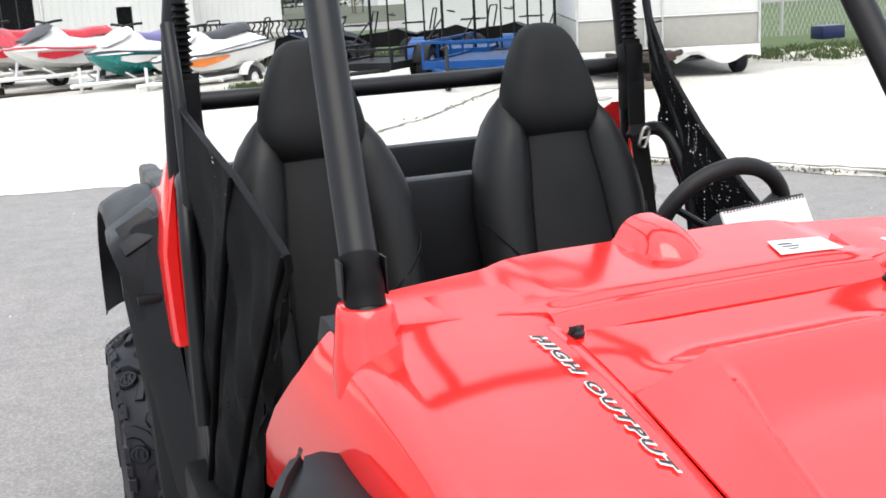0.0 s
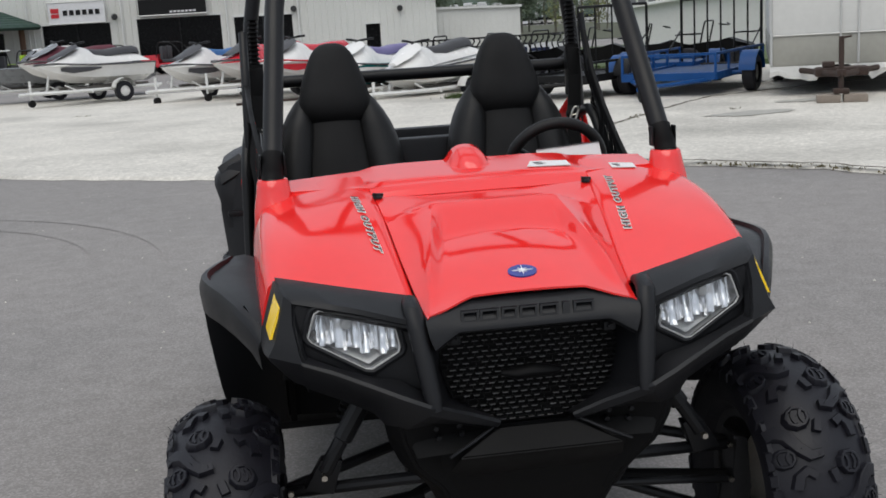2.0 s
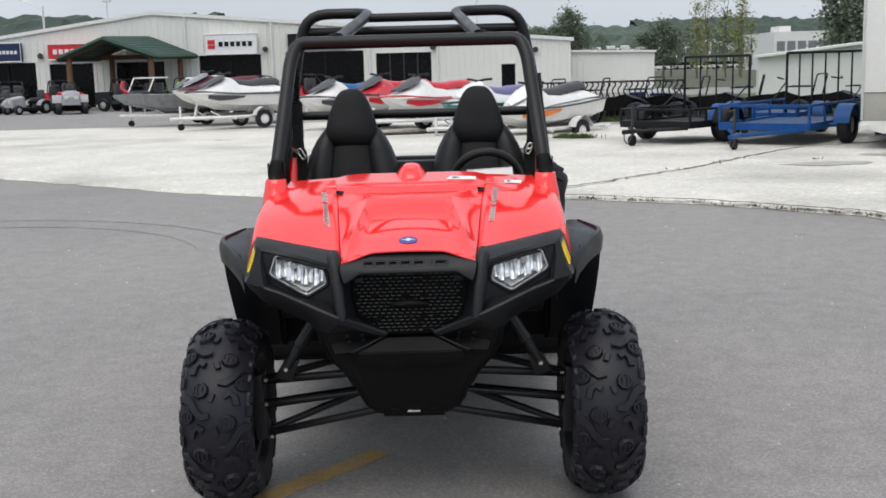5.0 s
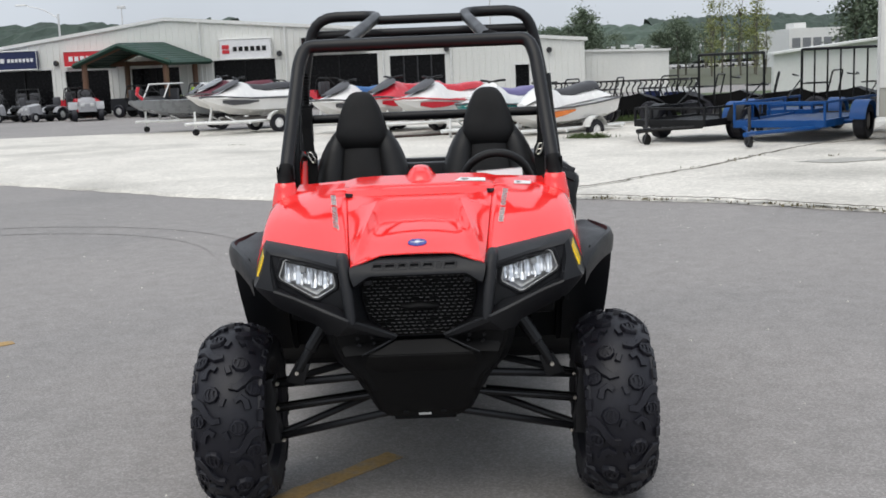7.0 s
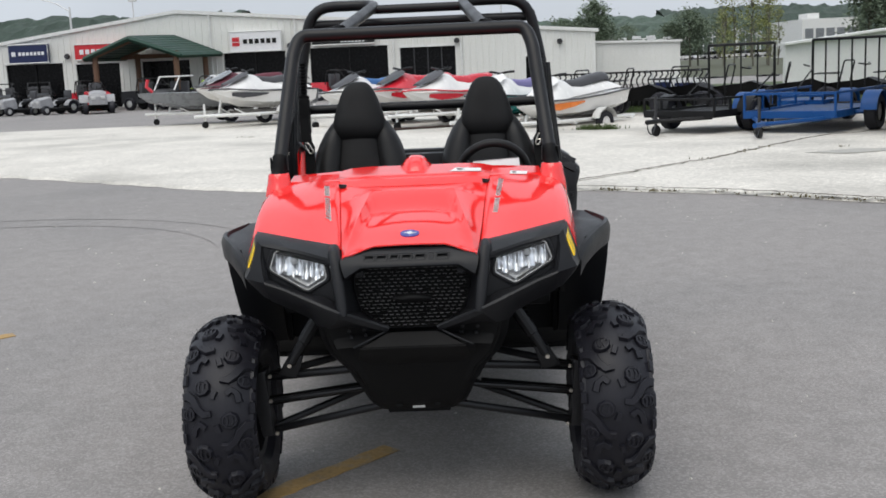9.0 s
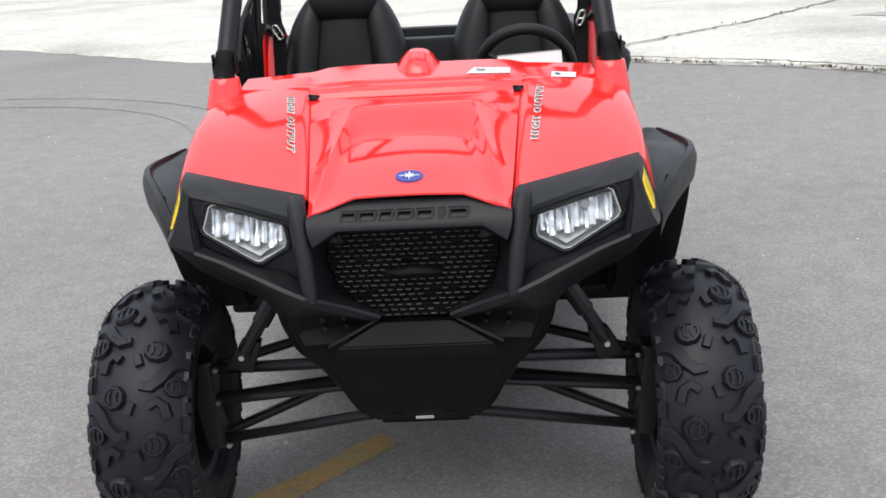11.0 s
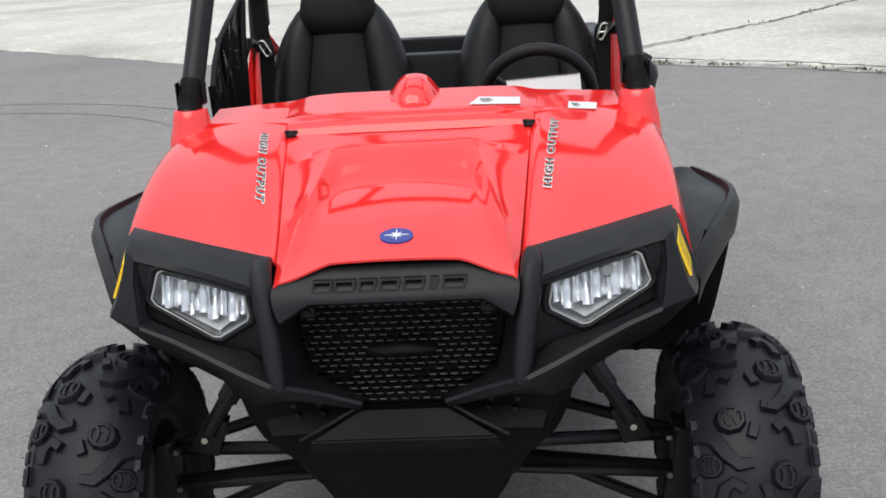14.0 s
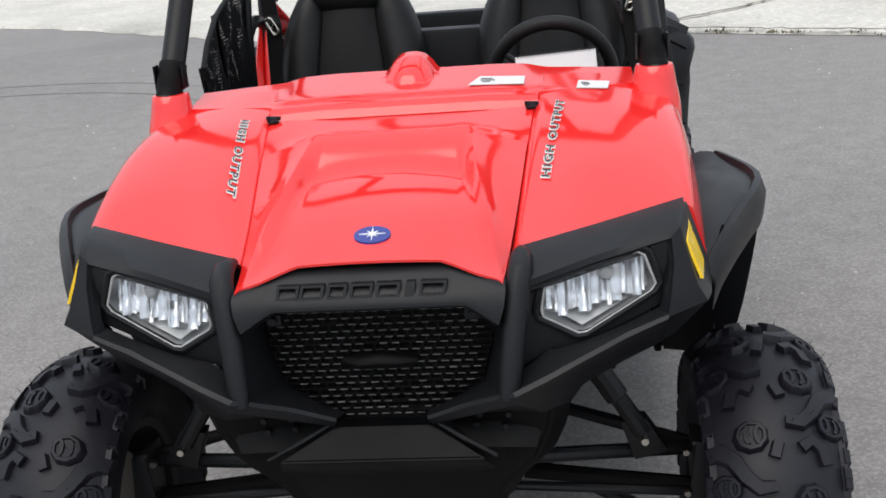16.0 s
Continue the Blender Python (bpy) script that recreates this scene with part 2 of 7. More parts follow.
def tube(bm, points, r, sides=12, bend=0.0, closed=False, squash=1.0, up=(0, 0, 1)):
    """Sweep a round section along a polyline. r: one radius or one for each point."""
    pts = rounded(points, bend) if bend else [Vector(p) for p in points]
    rr = r if isinstance(r, (list, tuple)) else [r] * len(pts)
    rings, n = [], len(pts)
    side = None
    for i, p in enumerate(pts):
        a, b = (pts[i - 1] if i or closed else p), (pts[(i + 1) % n] if i < n - 1 or closed else p)
        d = (b - a).normalized()
        if side is None:
            u = Vector(up) if abs(d.dot(Vector(up))) < 0.95 else Vector((1, 0, 0))
            side = d.cross(u).normalized()
        else:
            side = (side - d * side.dot(d)).normalized()
        over = side.cross(d)
        rings.append([bm.verts.new(p + rr[i] * (math.cos(2 * math.pi * k / sides) * side + squash * math.sin(2 * math.pi * k / sides) * over)) for k in range(sides)])
    for i in range(n if closed else n - 1):
        a, b = rings[i], rings[(i + 1) % n]
        for k in range(sides):
            bm.faces.new((a[k], a[(k + 1) % sides], b[(k + 1) % sides], b[k]))
    if not closed:
        bm.faces.new(rings[0])
        bm.faces.new(rings[-1])
    return bm


def loft(bm, rings, cap=True, closed=True):
    """Join rings of equally many points."""
    vs = [[bm.verts.new(p) for p in ring] for ring in rings]
    for a, b in zip(vs, vs[1:]):
        n = len(a)
        for k in range(n if closed else n - 1):
            bm.faces.new((a[k], a[(k + 1) % n], b[(k + 1) % n], b[k]))
    if cap and closed:
        bm.faces.new(vs[0])
        bm.faces.new(vs[-1])
    return bm


def prism(bm, outline, axis, lo, hi, bevel=0.0):
    """A polygon of two coordinates, drawn out along an axis."""
    def at(p, v):
        q = list(p)
        q.insert("xyz".index(axis), v)
        return q
    before = set(bm.verts)
    loft(bm, [[at(p, lo) for p in outline], [at(p, hi) for p in outline]])
    if bevel:
        made = [v for v in bm.verts if v not in before]
        bmesh.ops.bevel(bm, geom=list({e for v in made for e in v.link_edges}), offset=bevel, segments=2, affect="EDGES", profile=0.6)
    return bm


def lathe(bm, profile, axis="x", steps=32, centre=(0, 0, 0)):
    """Turn a profile of (along, radius) round an axis."""
    c = Vector(centre)
    rings = []
    for k in range(steps):
        a = 2 * math.pi * k / steps
        ca, sa = math.cos(a), math.sin(a)
        if axis == "x":
            rings.append([bm.verts.new(c + Vector((u, r * ca, r * sa))) for u, r in profile])
        elif axis == "y":
            rings.append([bm.verts.new(c + Vector((r * ca, u, r * sa))) for u, r in profile])
        else:
            rings.append([bm.verts.new(c + Vector((r * ca, r * sa, u))) for u, r in profile])
    for k in range(steps):
        a, b = rings[k], rings[(k + 1) % steps]
        for i in range(len(profile) - 1):
            bm.faces.new((a[i], a[i + 1], b[i + 1], b[i]))
    return bm


def sheet(bm, rows, thick=0.0, down=(0, 0, -1)):
    """A grid of points as a surface, with thickness along a direction."""
    vs = [[bm.verts.new(p) for p in row] for row in rows]
    n, m = len(vs), len(vs[0])
    for i in range(n - 1):
        for k in range(m - 1):
            bm.faces.new((vs[i][k], vs[i][k + 1], vs[i + 1][k + 1], vs[i + 1][k]))
    if thick:
        d = Vector(down) * thick
        low = [[bm.verts.new(v.co + d) for v in row] for row in vs]
        for i in range(n - 1):
            for k in range(m - 1):
                bm.faces.new((low[i][k], low[i + 1][k], low[i + 1][k + 1], low[i][k + 1]))
        rim = [(0, k) for k in range(m)] + [(i, m - 1) for i in range(1, n)] + [(n - 1, k) for k in range(m - 2, -1, -1)] + [(i, 0) for i in range(n - 2, 0, -1)]
        for (i, k), (j, h) in zip(rim, rim[1:] + rim[:1]):
            bm.faces.new((vs[i][k], low[i][k], low[j][h], vs[j][h]))
    return bm


def panel(bm, outer, holes, front, depth):
    """A front plate seen along y: outline and holes in x and z, front(x, z) gives y, drawn back by depth."""
    tmp = bmesh.new()
    edges = []
    for loop in (outer, *holes):
        vs = [tmp.verts.new((x, 0, z)) for x, z in loop]
        edges += [tmp.edges.new((a, b)) for a, b in zip(vs, vs[1:] + vs[:1])]
    bmesh.ops.triangle_fill(tmp, edges=edges, use_beauty=True, use_dissolve=False)
    f_of, b_of = {}, {}
    for v in tmp.verts:
        y = front(v.co.x, v.co.z)
        f_of[v], b_of[v] = bm.verts.new((v.co.x, y, v.co.z)), bm.verts.new((v.co.x, y + depth, v.co.z))
    for f in tmp.faces:
        bm.faces.new([f_of[v] for v in f.verts])
        bm.faces.new([b_of[v] for v in reversed(f.verts)])
    for e in tmp.edges:
        if len(e.link_faces) == 1:
            a, b = e.verts
            bm.faces.new((f_of[a], f_of[b], b_of[b], b_of[a]))
    tmp.free()
    return bm


# ---- ground ----
EDGE = [(-60, 46), (-14, 17.2), (-6.5, 12.8), (-4.2, 11.05), (-3.0, 10.05), (-1.2, 8.95), (0.2, 8.6), (1.3, 8.55), (2.9, 7.6), (3.95, 6.6), (4.6, 5.4), (6.5, 2.6), (22, -18)]
bm = bmesh.new()
R = 3000
xs = [-R, -600, -200, -80, -40, -20, -10, -5, 0, 5, 10, 20, 40, 80, 200, 600, R]
sheet(bm, [[(x, y, 0.0) for x in xs] for y in (-R, -300, -60, -20, -5, 0, 5, 10, 20, 40, 80, 200, 600, R)])
tagged(part("ground", bm, ASPHALT, smooth=False), "worn grey asphalt lot with faint stains", "ground", kind="structure")

# the raised concrete apron with a ragged lip
rnd = random.Random(4)
front = []
for (xa, ya), (xb, yb) in zip(EDGE, EDGE[1:]):
    n = max(2, int(math.hypot(xb - xa, yb - ya) / 0.25)) if abs(xa) < 15 and abs(xb) < 20 else 4
    for k in range(n):
        t = k / n
        front.append((xa + (xb - xa) * t + rnd.uniform(-0.03, 0.03), ya + (yb - ya) * t + rnd.uniform(-0.05, 0.05)))
bm = bmesh.new()
rows = [[(x, y, 0.004) for x, y in front], [(x + 0.02, y + 0.06, 0.035) for x, y in front]]
rows.append([(x * 1.0, max(y + 0.6, 0.5 * y + 9.0), 0.05) for x, y in front])
rows.append([(x * 1.02, 27.5 if x > -11 else max(y + 6, 27.5), 0.03) for x, y in front])
sheet(bm, rows)
tagged(part("pavement_concrete", bm, CONCRETE, smooth=False), "pale weathered concrete apron with a ragged lip", "concrete", kind="structure")

# worn yellow parking lines
def paint_line(x0, y0, x1, y1, w):
    bm = bmesh.new()
    d = Vector((x1 - x0, y1 - y0, 0)).normalized()
    s = Vector((-d.y, d.x, 0)) * w / 2
    n = 14
    r = random.Random(int(x0 * 100))
    rows = []
    for k in range(n + 1):
        p = Vector((x0, y0, 0.004)).lerp(Vector((x1, y1, 0.004)), k / n)
        rows.append([p + s * r.uniform(0.75, 1.0), p - s * r.uniform(0.75, 1.0)])
    sheet(bm, rows, 0.003)
    tagged(part("parking_line", bm, LINE_PAINT, smooth=False), "worn faded yellow painted parking line on asphalt", "road marking", kind="structure")
paint_line(-0.62, 0.18, -0.14, 0.70, 0.10)
paint_line(-3.3, 2.15, -2.42, 2.78, 0.10)

# ---- the red side-by-side ----
utv = thing("utility_vehicle", "bright red and black two-seat side-by-side off-road vehicle parked on asphalt", "off-road vehicle")


def seam(y):
    return 0.204 + 0.046 * (y + 0.03) / 0.49


def seam_z(y):
    k = (y + 0.03) / 0.49
    return 0.86 + 0.152 * (0.221 * k + 1.808 * k * k - 1.029 * k ** 3) if y < 0.46 else 1.012 + 0.20 * (y - 0.46)


def hood_front(x):
    """Front edge of the bonnet: level in the middle, falling forward and down to the tips."""
    k = max(0, min(1, (abs(x) - 0.112) / 0.090))
    return 0.008 - 0.036 * k, 0.889 - 0.028 * k - 0.25 * min(abs(x), 0.112) ** 2


def hood_z(x, y):
    """Height of the bonnet: a crowned tongue with a short steep back, between two ridges that fade forward."""
    x = abs(x)
    floor = 0.888 + 0.43 * y - 0.58 * y * y - 0.50 * x * x
    k = max(0, y) / 0.35
    ridge = 0.885 + 0.129 * (1.25 * k - 0.25 * k * k)
    foot = 0.232 + 0.018 * max(0, 1 - (x / 0.14) ** 2)
    if y > foot:
        k = min(1, (y - foot) / (0.345 - foot))
        floor += (1.014 - floor) * (0.45 * k ** 1.5 + 0.55 * k * k * (3 - 2 * k))
    w = 0.139 + (0.35 - y) / 0.35 * 0.055
    if y > 0.35:
        k = min(1, max(0, (y - 0.41) / 0.075))
        back = 1.014 - 0.018 * min(1, (y - 0.35) / 0.05) + 0.014 * k
        h = min(1, max(0, (x - 0.10) / (seam(y) - 0.10)))
        return back + (seam_z(y) - 0.002 - back) * h * h * (3 - 2 * h)
    edge = seam_z(y)
    if x < w - 0.03:
        z = floor
    elif x < w:
        k = (x - w + 0.03) / 0.03
        z = floor + (max(floor, ridge) - floor) * (k * k * (3 - 2 * k))
    else:
        top = max(floor, ridge)
        z = top + (edge - top) * min(1, (x - w) / max(0.01, seam(y) - w)) ** 0.8
    yf, zf = hood_front(x)
    k = max(0, min(1, (y - yf) / 0.13))
    lip = zf + 0.36 * (y - yf) * (1 - max(0, min(1, (x - 0.112) / 0.09)) * 0.7)
    return lip + (z - lip) * k * k * (3 - 2 * k)


def make_hood():
    bm = bmesh.new()
    vv = [0, 0.03, 0.06, 0.1, 0.14, 0.2, 0.26, 0.31, 0.36, 0.39, 0.42, 0.45, 0.48, 0.51, 0.53, 0.55, 0.565, 0.58, 0.595, 0.61, 0.625, 0.64, 0.655, 0.67, 0.685, 0.70, 0.715, 0.73, 0.745, 0.76, 0.78, 0.80, 0.83, 0.87, 0.93, 1.0]
    rows = []
    for v in vv:
        row = []
        for i in range(-24, 25):
            u = i / 24
            a = abs(u)
            yf = hood_front(a / 0.5 * 0.164 if a <= 0.5 else 0.164 + 0.036 * (a - 0.5) / 0.5)[0]
            y = yf + (0.484 - yf) * v
            w = 0.139 + (0.35 - max(0, min(0.35, y))) / 0.35 * 0.055
            s = seam(y) - 0.003
            x = (a / 0.5) * (w - 0.03) if a <= 0.5 else (w - 0.03 + (a - 0.5) / 0.1875 * 0.03 if a <= 0.6875 else w + (a - 0.6875) / 0.3125 * (s - w))
            x = min(x, s)
            z = hood_z(x, y)
            row.append((math.copysign(x, u), y, z))
        rows.append(row)
    sheet(bm, rows, 0.004)
    return part("hood", bm, RED, utv, "glossy red bonnet with a sunken centre scoop", angle=28)


make_hood()


def wing_point(u, v):
    ya, yb = 0.066 + 0.56 * v, 0.150 + 0.53 * v
    y = ya + (yb - ya) * u
    xs_ = (seam(min(y, 0.46)) if y < 0.46 else 0.25 + 0.1 * (y - 0.46)) + 0.003
    g = 1.5 * v - 0.5 * v * v
    swell = math.sin(math.pi * min(1, v) ** 0.85)
    xc, zc = 0.484 + 0.008 * v + 0.006 * swell, 0.917 - 0.010 * v + 0.106 * (0.6 * g + 0.4 * v) + 0.022 * swell
    zs = seam_z(y) + 0.002 - 0.006 * max(0, 1 - v * 3) ** 2
    z = zs + (zc - zs) * u + 0.010 * math.sin(math.pi * u) * (1 - 0.5 * v) * min(1, v * 4)
    return xs_ + (xc - xs_) * u, y, z


def wing_z(x, y):
    """Height of the red wing at a place."""
    u, v = 0.1, 0.4
    for _ in range(25):
        px, py, pz = wing_point(u, v)
        u, v = u + (abs(x) - px) / 0.24, v + (y - py) / 0.54
    return wing_point(u, v)[2]


FLANK_FRONT = [(0.010, -0.002, -0.012), (0.014, -0.006, -0.026), (0.022, -0.015, -0.05), (0.027, -0.024, -0.072), (0.0275, -0.025, -0.076), (0.028, -0.026, -0.080), (0.028, -0.027, -0.084)]
FLANK_REAR = [(0.013, 0.004, -0.012), (0.025, 0.012, -0.028), (0.041, 0.06, -0.075), (0.049, 0.11, -0.113), (0.053, 0.21, -0.18), (0.053, 0.31, -0.26), (0.048, 0.38, -0.38)]


def fender_rows(side):
    """Red wing: from the bonnet seam over a crowned top to the crease and down the flank."""
    rows = []
    for i in range(19):
        v = i / 18
        row = []
        for k in range(17):
            x, y, z = wing_point(k / 16, v)
            if k == 16:
                z -= 0.004
            row.append((side * x, y, z))
        x, y, z = wing_point(1, v)
        for a, b in zip(FLANK_FRONT, FLANK_REAR):
            d = [p + (q - p) * v ** 1.3 for p, q in zip(a, b)]
            row.append((side * (x + d[0]), y + d[1], z + d[2]))
        rows.append(row)
    return rows


for side in (-1, 1):
    bm = bmesh.new()
    sheet(bm, fender_rows(side), 0.010, (-side * 0.6, 0, -0.8))
    part("front_wing", bm, RED, utv, "glossy red front wing panel", angle=50)
    for k in range(4):
        bm = bmesh.new()
        t0, t1 = 0.30 + 0.15 * k, 0.41 + 0.15 * k
        row = []
        for t in (t0, t1):
            y, z = 0.74 + 0.10 * t, 0.845 - 0.10 * t
            row.append([(side * (0.538 + 0.004 * t), y - 0.030, z + 0.006), (side * (0.540 + 0.004 * t), y - 0.012, z + 0.002)])
        sheet(bm, row, 0.002, (-side, 0, 0))
        part("decal_bar", bm, DECAL_BLACK, utv, "dark plain decal bar")

# cowl between bonnet and cab, with the raised bar and the centre boss
def cowl_z(x, y):
    x = abs(x)
    z = 1.012 + 0.022 * min(1, max(0, (y - 0.485) / 0.03)) + 0.09 * max(0, y - 0.49)
    z -= 0.05 * max(0, x - 0.16) ** 1.1
    k = max(0, min(1, (0.275 - x) / 0.05)) * max(0, min(1, (y - 0.525) / 0.02))
    z += 0.007 * k * k * (3 - 2 * k)
    d = ((x / 0.050) ** 2.6 + (max(0, 0.688 - y) / 0.088) ** 2)
    if d < 1:
        z += 0.036 * (1 - d) ** 0.8
    return z


bm = bmesh.new()
rows = []
for y in [0.488, 0.494, 0.502, 0.512, 0.52, 0.526, 0.534, 0.542, 0.55, 0.57, 0.585] + [0.593 + 0.006 * k for k in range(22)]:
    row = []
    for i in range(-44, 45):
        u = i / 44
        lim = (0.256 if y < 0.53 else 0.256 + (0.44 - 0.256) * min(1, (y - 0.53) / 0.06))
        x = math.copysign(abs(u) ** 1.5 * lim, u)
        back = 0.0 if abs(x) < 0.2 else 0.10 * (abs(x) - 0.2)
        row.append((x, y - back * max(0, (y - 0.53) / 0.19), cowl_z(x, y) - 0.002))
    rows.append(row)
rows.append([(x, y + 0.012, z - 0.012) for x, y, z in rows[-1]])
rows.append([(x, y + 0.004, z - 0.05) for x, y, z in rows[-1]])
sheet(bm, rows, 0.008)
part("cowl", bm, RED, utv, "glossy red cowl with a raised centre boss", angle=30)
for side in (-1, 1):
    bm = bmesh.new()
    rings = []
    for z, r, dy in ((0.960, 0.050, -0.012), (0.985, 0.049, -0.010), (1.002, 0.0475, -0.008), (1.018, 0.0445, -0.006), (1.035, 0.041, -0.002), (1.052, 0.0385, 0), (1.064, 0.0365, 0.002), (1.069, 0.034, 0.003), (1.070, 0.029, 0.003)):
        c = Vector((side * 0.4765, 0.588 + dy, z - 0.008))
        rings.append([c + Vector((r * math.cos(a), r * 1.1 * math.sin(a), 0)) for a in [2 * math.pi * j / 28 for j in range(28)]])
    loft(bm, rings)
    part("pillar_socket", bm, RED, utv, "moulded red socket round the cage foot")

# seam rubber bolts
def quarter_turn(x, y, z):
    bm = bmesh.new()
    lathe(bm, [(0, 0.0001), (0, 0.011), (0.004, 0.011), (0.006, 0.007), (0.010, 0.006), (0.012, 0.0001)], "z", 14, (x, y, z))
    box(bm, -0.014, 0.014, -0.003, 0.003, 0.004, 0.012, 0.002, Matrix.Translation((x, y, z)) @ Matrix.Rotation(0.5, 4, "Z") @ Matrix.Rotation(0.15, 4, "Y"))
    return part("hood_fastener", bm, BLACK, utv, "black quarter-turn bonnet fastener")


for side in (-1, 1):
    quarter_turn(side * 0.243, 0.474, hood_z(0.240, 0.474) + 0.001)

# badge
bm = bmesh.new()
ring = [(0.029 * math.cos(a), 0.063 + 0.0185 * math.sin(a)) for a in [2 * math.pi * k / 28 for k in range(28)]]
loft(bm, [[(x, y, hood_z(x, y) - 0.001) for x, y in ring], [(x, y, hood_z(x, y) + 0.003) for x, y in ring]])
badge = part("badge", bm, BLUE_BADGE, utv, "oval blue badge with a plain white star shape")
bm = bmesh.new()
star = []
for k in range(16):
    a = 2 * math.pi * k / 16
    r = (1.0 if k % 4 == 0 else 0.55) if k % 2 == 0 else 0.2
    star.append((0.021 * r * math.cos(a), 0.063 + 0.0155 * r * math.sin(a)))
loft(bm, [[(x, y, hood_z(x, y) + 0.002) for x, y in star], [(x, y, hood_z(x, y) + 0.0045) for x, y in star]])
part("star", bm, WHITE_BADGE, badge)


# lettering
def lettering(name, body, size, mat, parent, matrix, depth=0.001, offset=0.0, shear=0.0, space=1.0):
    cu = bpy.data.curves.new(name, "FONT")
    cu.body, cu.size, cu.extrude, cu.offset, cu.shear, cu.space_character = body, size, depth, offset, shear, space
    cu.align_x, cu.align_y, cu.resolution_u = "CENTER", "CENTER", 2
    tmp = new(name, cu)
    bpy.context.view_layer.update()
    me = bpy.data.meshes.new_from_object(tmp.evaluated_get(bpy.context.evaluated_depsgraph_get()))
    bpy.data.objects.remove(tmp)
    bpy.data.curves.remove(cu)
    me.transform(matrix)
    me.materials.clear()
    me.materials.append(mat)
    ob = new(name, me)
    ob.parent = parent
    return ob


def decal_frame(a, b, n):
    """Matrix that lays x along a to b and z along the normal."""
    a, b, n = Vector(a), Vector(b), Vector(n).normalized()
    x = (b - a).normalized()
    y = n.cross(x).normalized()
    z = x.cross(y)
    m = Matrix((x, y, z)).transposed().to_4x4()
    m.translation = (a + b) / 2
    return m


def drape(ob, lift):
    for v in ob.data.vertices:
        v.co.z = wing_z(v.co.x, v.co.y) + lift + (v.co.z - 0.9) * 0.02


for side in (-1, 1):
    rear, front_ = (side * 0.300, 0.497, 0.9), (side * 0.264, 0.206, 0.9)
    a, b = (rear, front_) if side < 0 else (front_, rear)
    m = decal_frame(a, b, (0, 0, 1)) @ Matrix.Diagonal((1.0, 0.62, 1, 1))
    plate = lettering("decal", "HIGH OUTPUT", 0.0325, DECAL_WHITE, utv, m, 0.001, 0.0029, 0.25, 1.22)
    plate["label"] = "white-edged black lettering reading high output"
    drape(plate, 0.0028)
    letters = lettering("letters", "HIGH OUTPUT", 0.0325, DECAL_BLACK, plate, m, 0.001, 0.0006, 0.25, 1.22)
    drape(letters, 0.0042)

# warning labels on the cowl
def deck_z(x, y):
    return max(cowl_z(x, y), wing_z(x, y) if x > 0.28 else 0)


for quad in (((0.124, 0.556), (0.229, 0.552), (0.231, 0.606), (0.143, 0.612)), ((0.328, 0.545), (0.386, 0.540), (0.392, 0.588), (0.333, 0.594))):
    def spot(u, v, quad=quad):
        (ax, ay), (bx, by), (cx, cy), (dx, dy) = quad
        return (ax * (1 - u) + bx * u) * (1 - v) + (dx * (1 - u) + cx * u) * v, (ay * (1 - u) + by * u) * (1 - v) + (dy * (1 - u) + cy * u) * v
    tops = [deck_z(*spot(u, v)) for u, v in ((0, 0), (1, 0), (1, 1), (0, 1))]

    def flat_z(u, v, tops=tops):
        return (tops[0] * (1 - u) + tops[1] * u) * (1 - v) + (tops[3] * (1 - u) + tops[2] * u) * v
    lift = 0.001 + max(deck_z(*spot(i / 12, j / 12)) - flat_z(i / 12, j / 12) for i in range(13) for j in range(13))
    bm = bmesh.new()
    sheet(bm, [[(*spot(i, j), flat_z(i, j) + lift) for i in (0, 0.5, 1)] for j in (0, 0.5, 1)], 0.0015)
    lab = part("warning_label", bm, PAPER, utv, "small white printed warning label")
    for u0, u1, v0, v1 in ((0.10, 0.34, 0.62, 0.70), (0.14, 0.42, 0.44, 0.50), (0.20, 0.36, 0.26, 0.31)):
        bm = bmesh.new()
        sheet(bm, [[(*spot(u, v), flat_z(u, v) + lift + 0.001) for u in (u0, u1)] for v in (v0, v1)], 0.0008)
        part("print_bar", bm, DARK_STEEL, lab)


# black front mask
def mask_y(x, z):
    """Depth of the recessed lamp plane."""
    return -0.0835 + 0.138 * abs(x) + 0.059 * z


LAMP = [(0.261, 0.838), (0.398, 0.880), (0.409, 0.874), (0.425, 0.829), (0.417, 0.817), (0.322, 0.763), (0.308, 0.762), (0.257, 0.792), (0.254, 0.802)]


def shrink(loop, k):
    cx, cz = sum(p[0] for p in loop) / len(loop), sum(p[1] for p in loop) / len(loop)
    return [(cx + (x - cx) * k, cz + (z - cz) * k) for x, z in loop]


def blend_rows(keys, n):
    """Fill rows of points in between the given ones."""
    out = []
    for a, b in zip(keys, keys[1:]):
        for k in range(n):
            out.append([tuple(p + (q - p) * k / n for p, q in zip(c, d)) for c, d in zip(a, b)])
    out.append(keys[-1])
    return out


def mirrored(rows, side):
    return [[(side * x, y, z) for x, y, z in row] for row in rows]


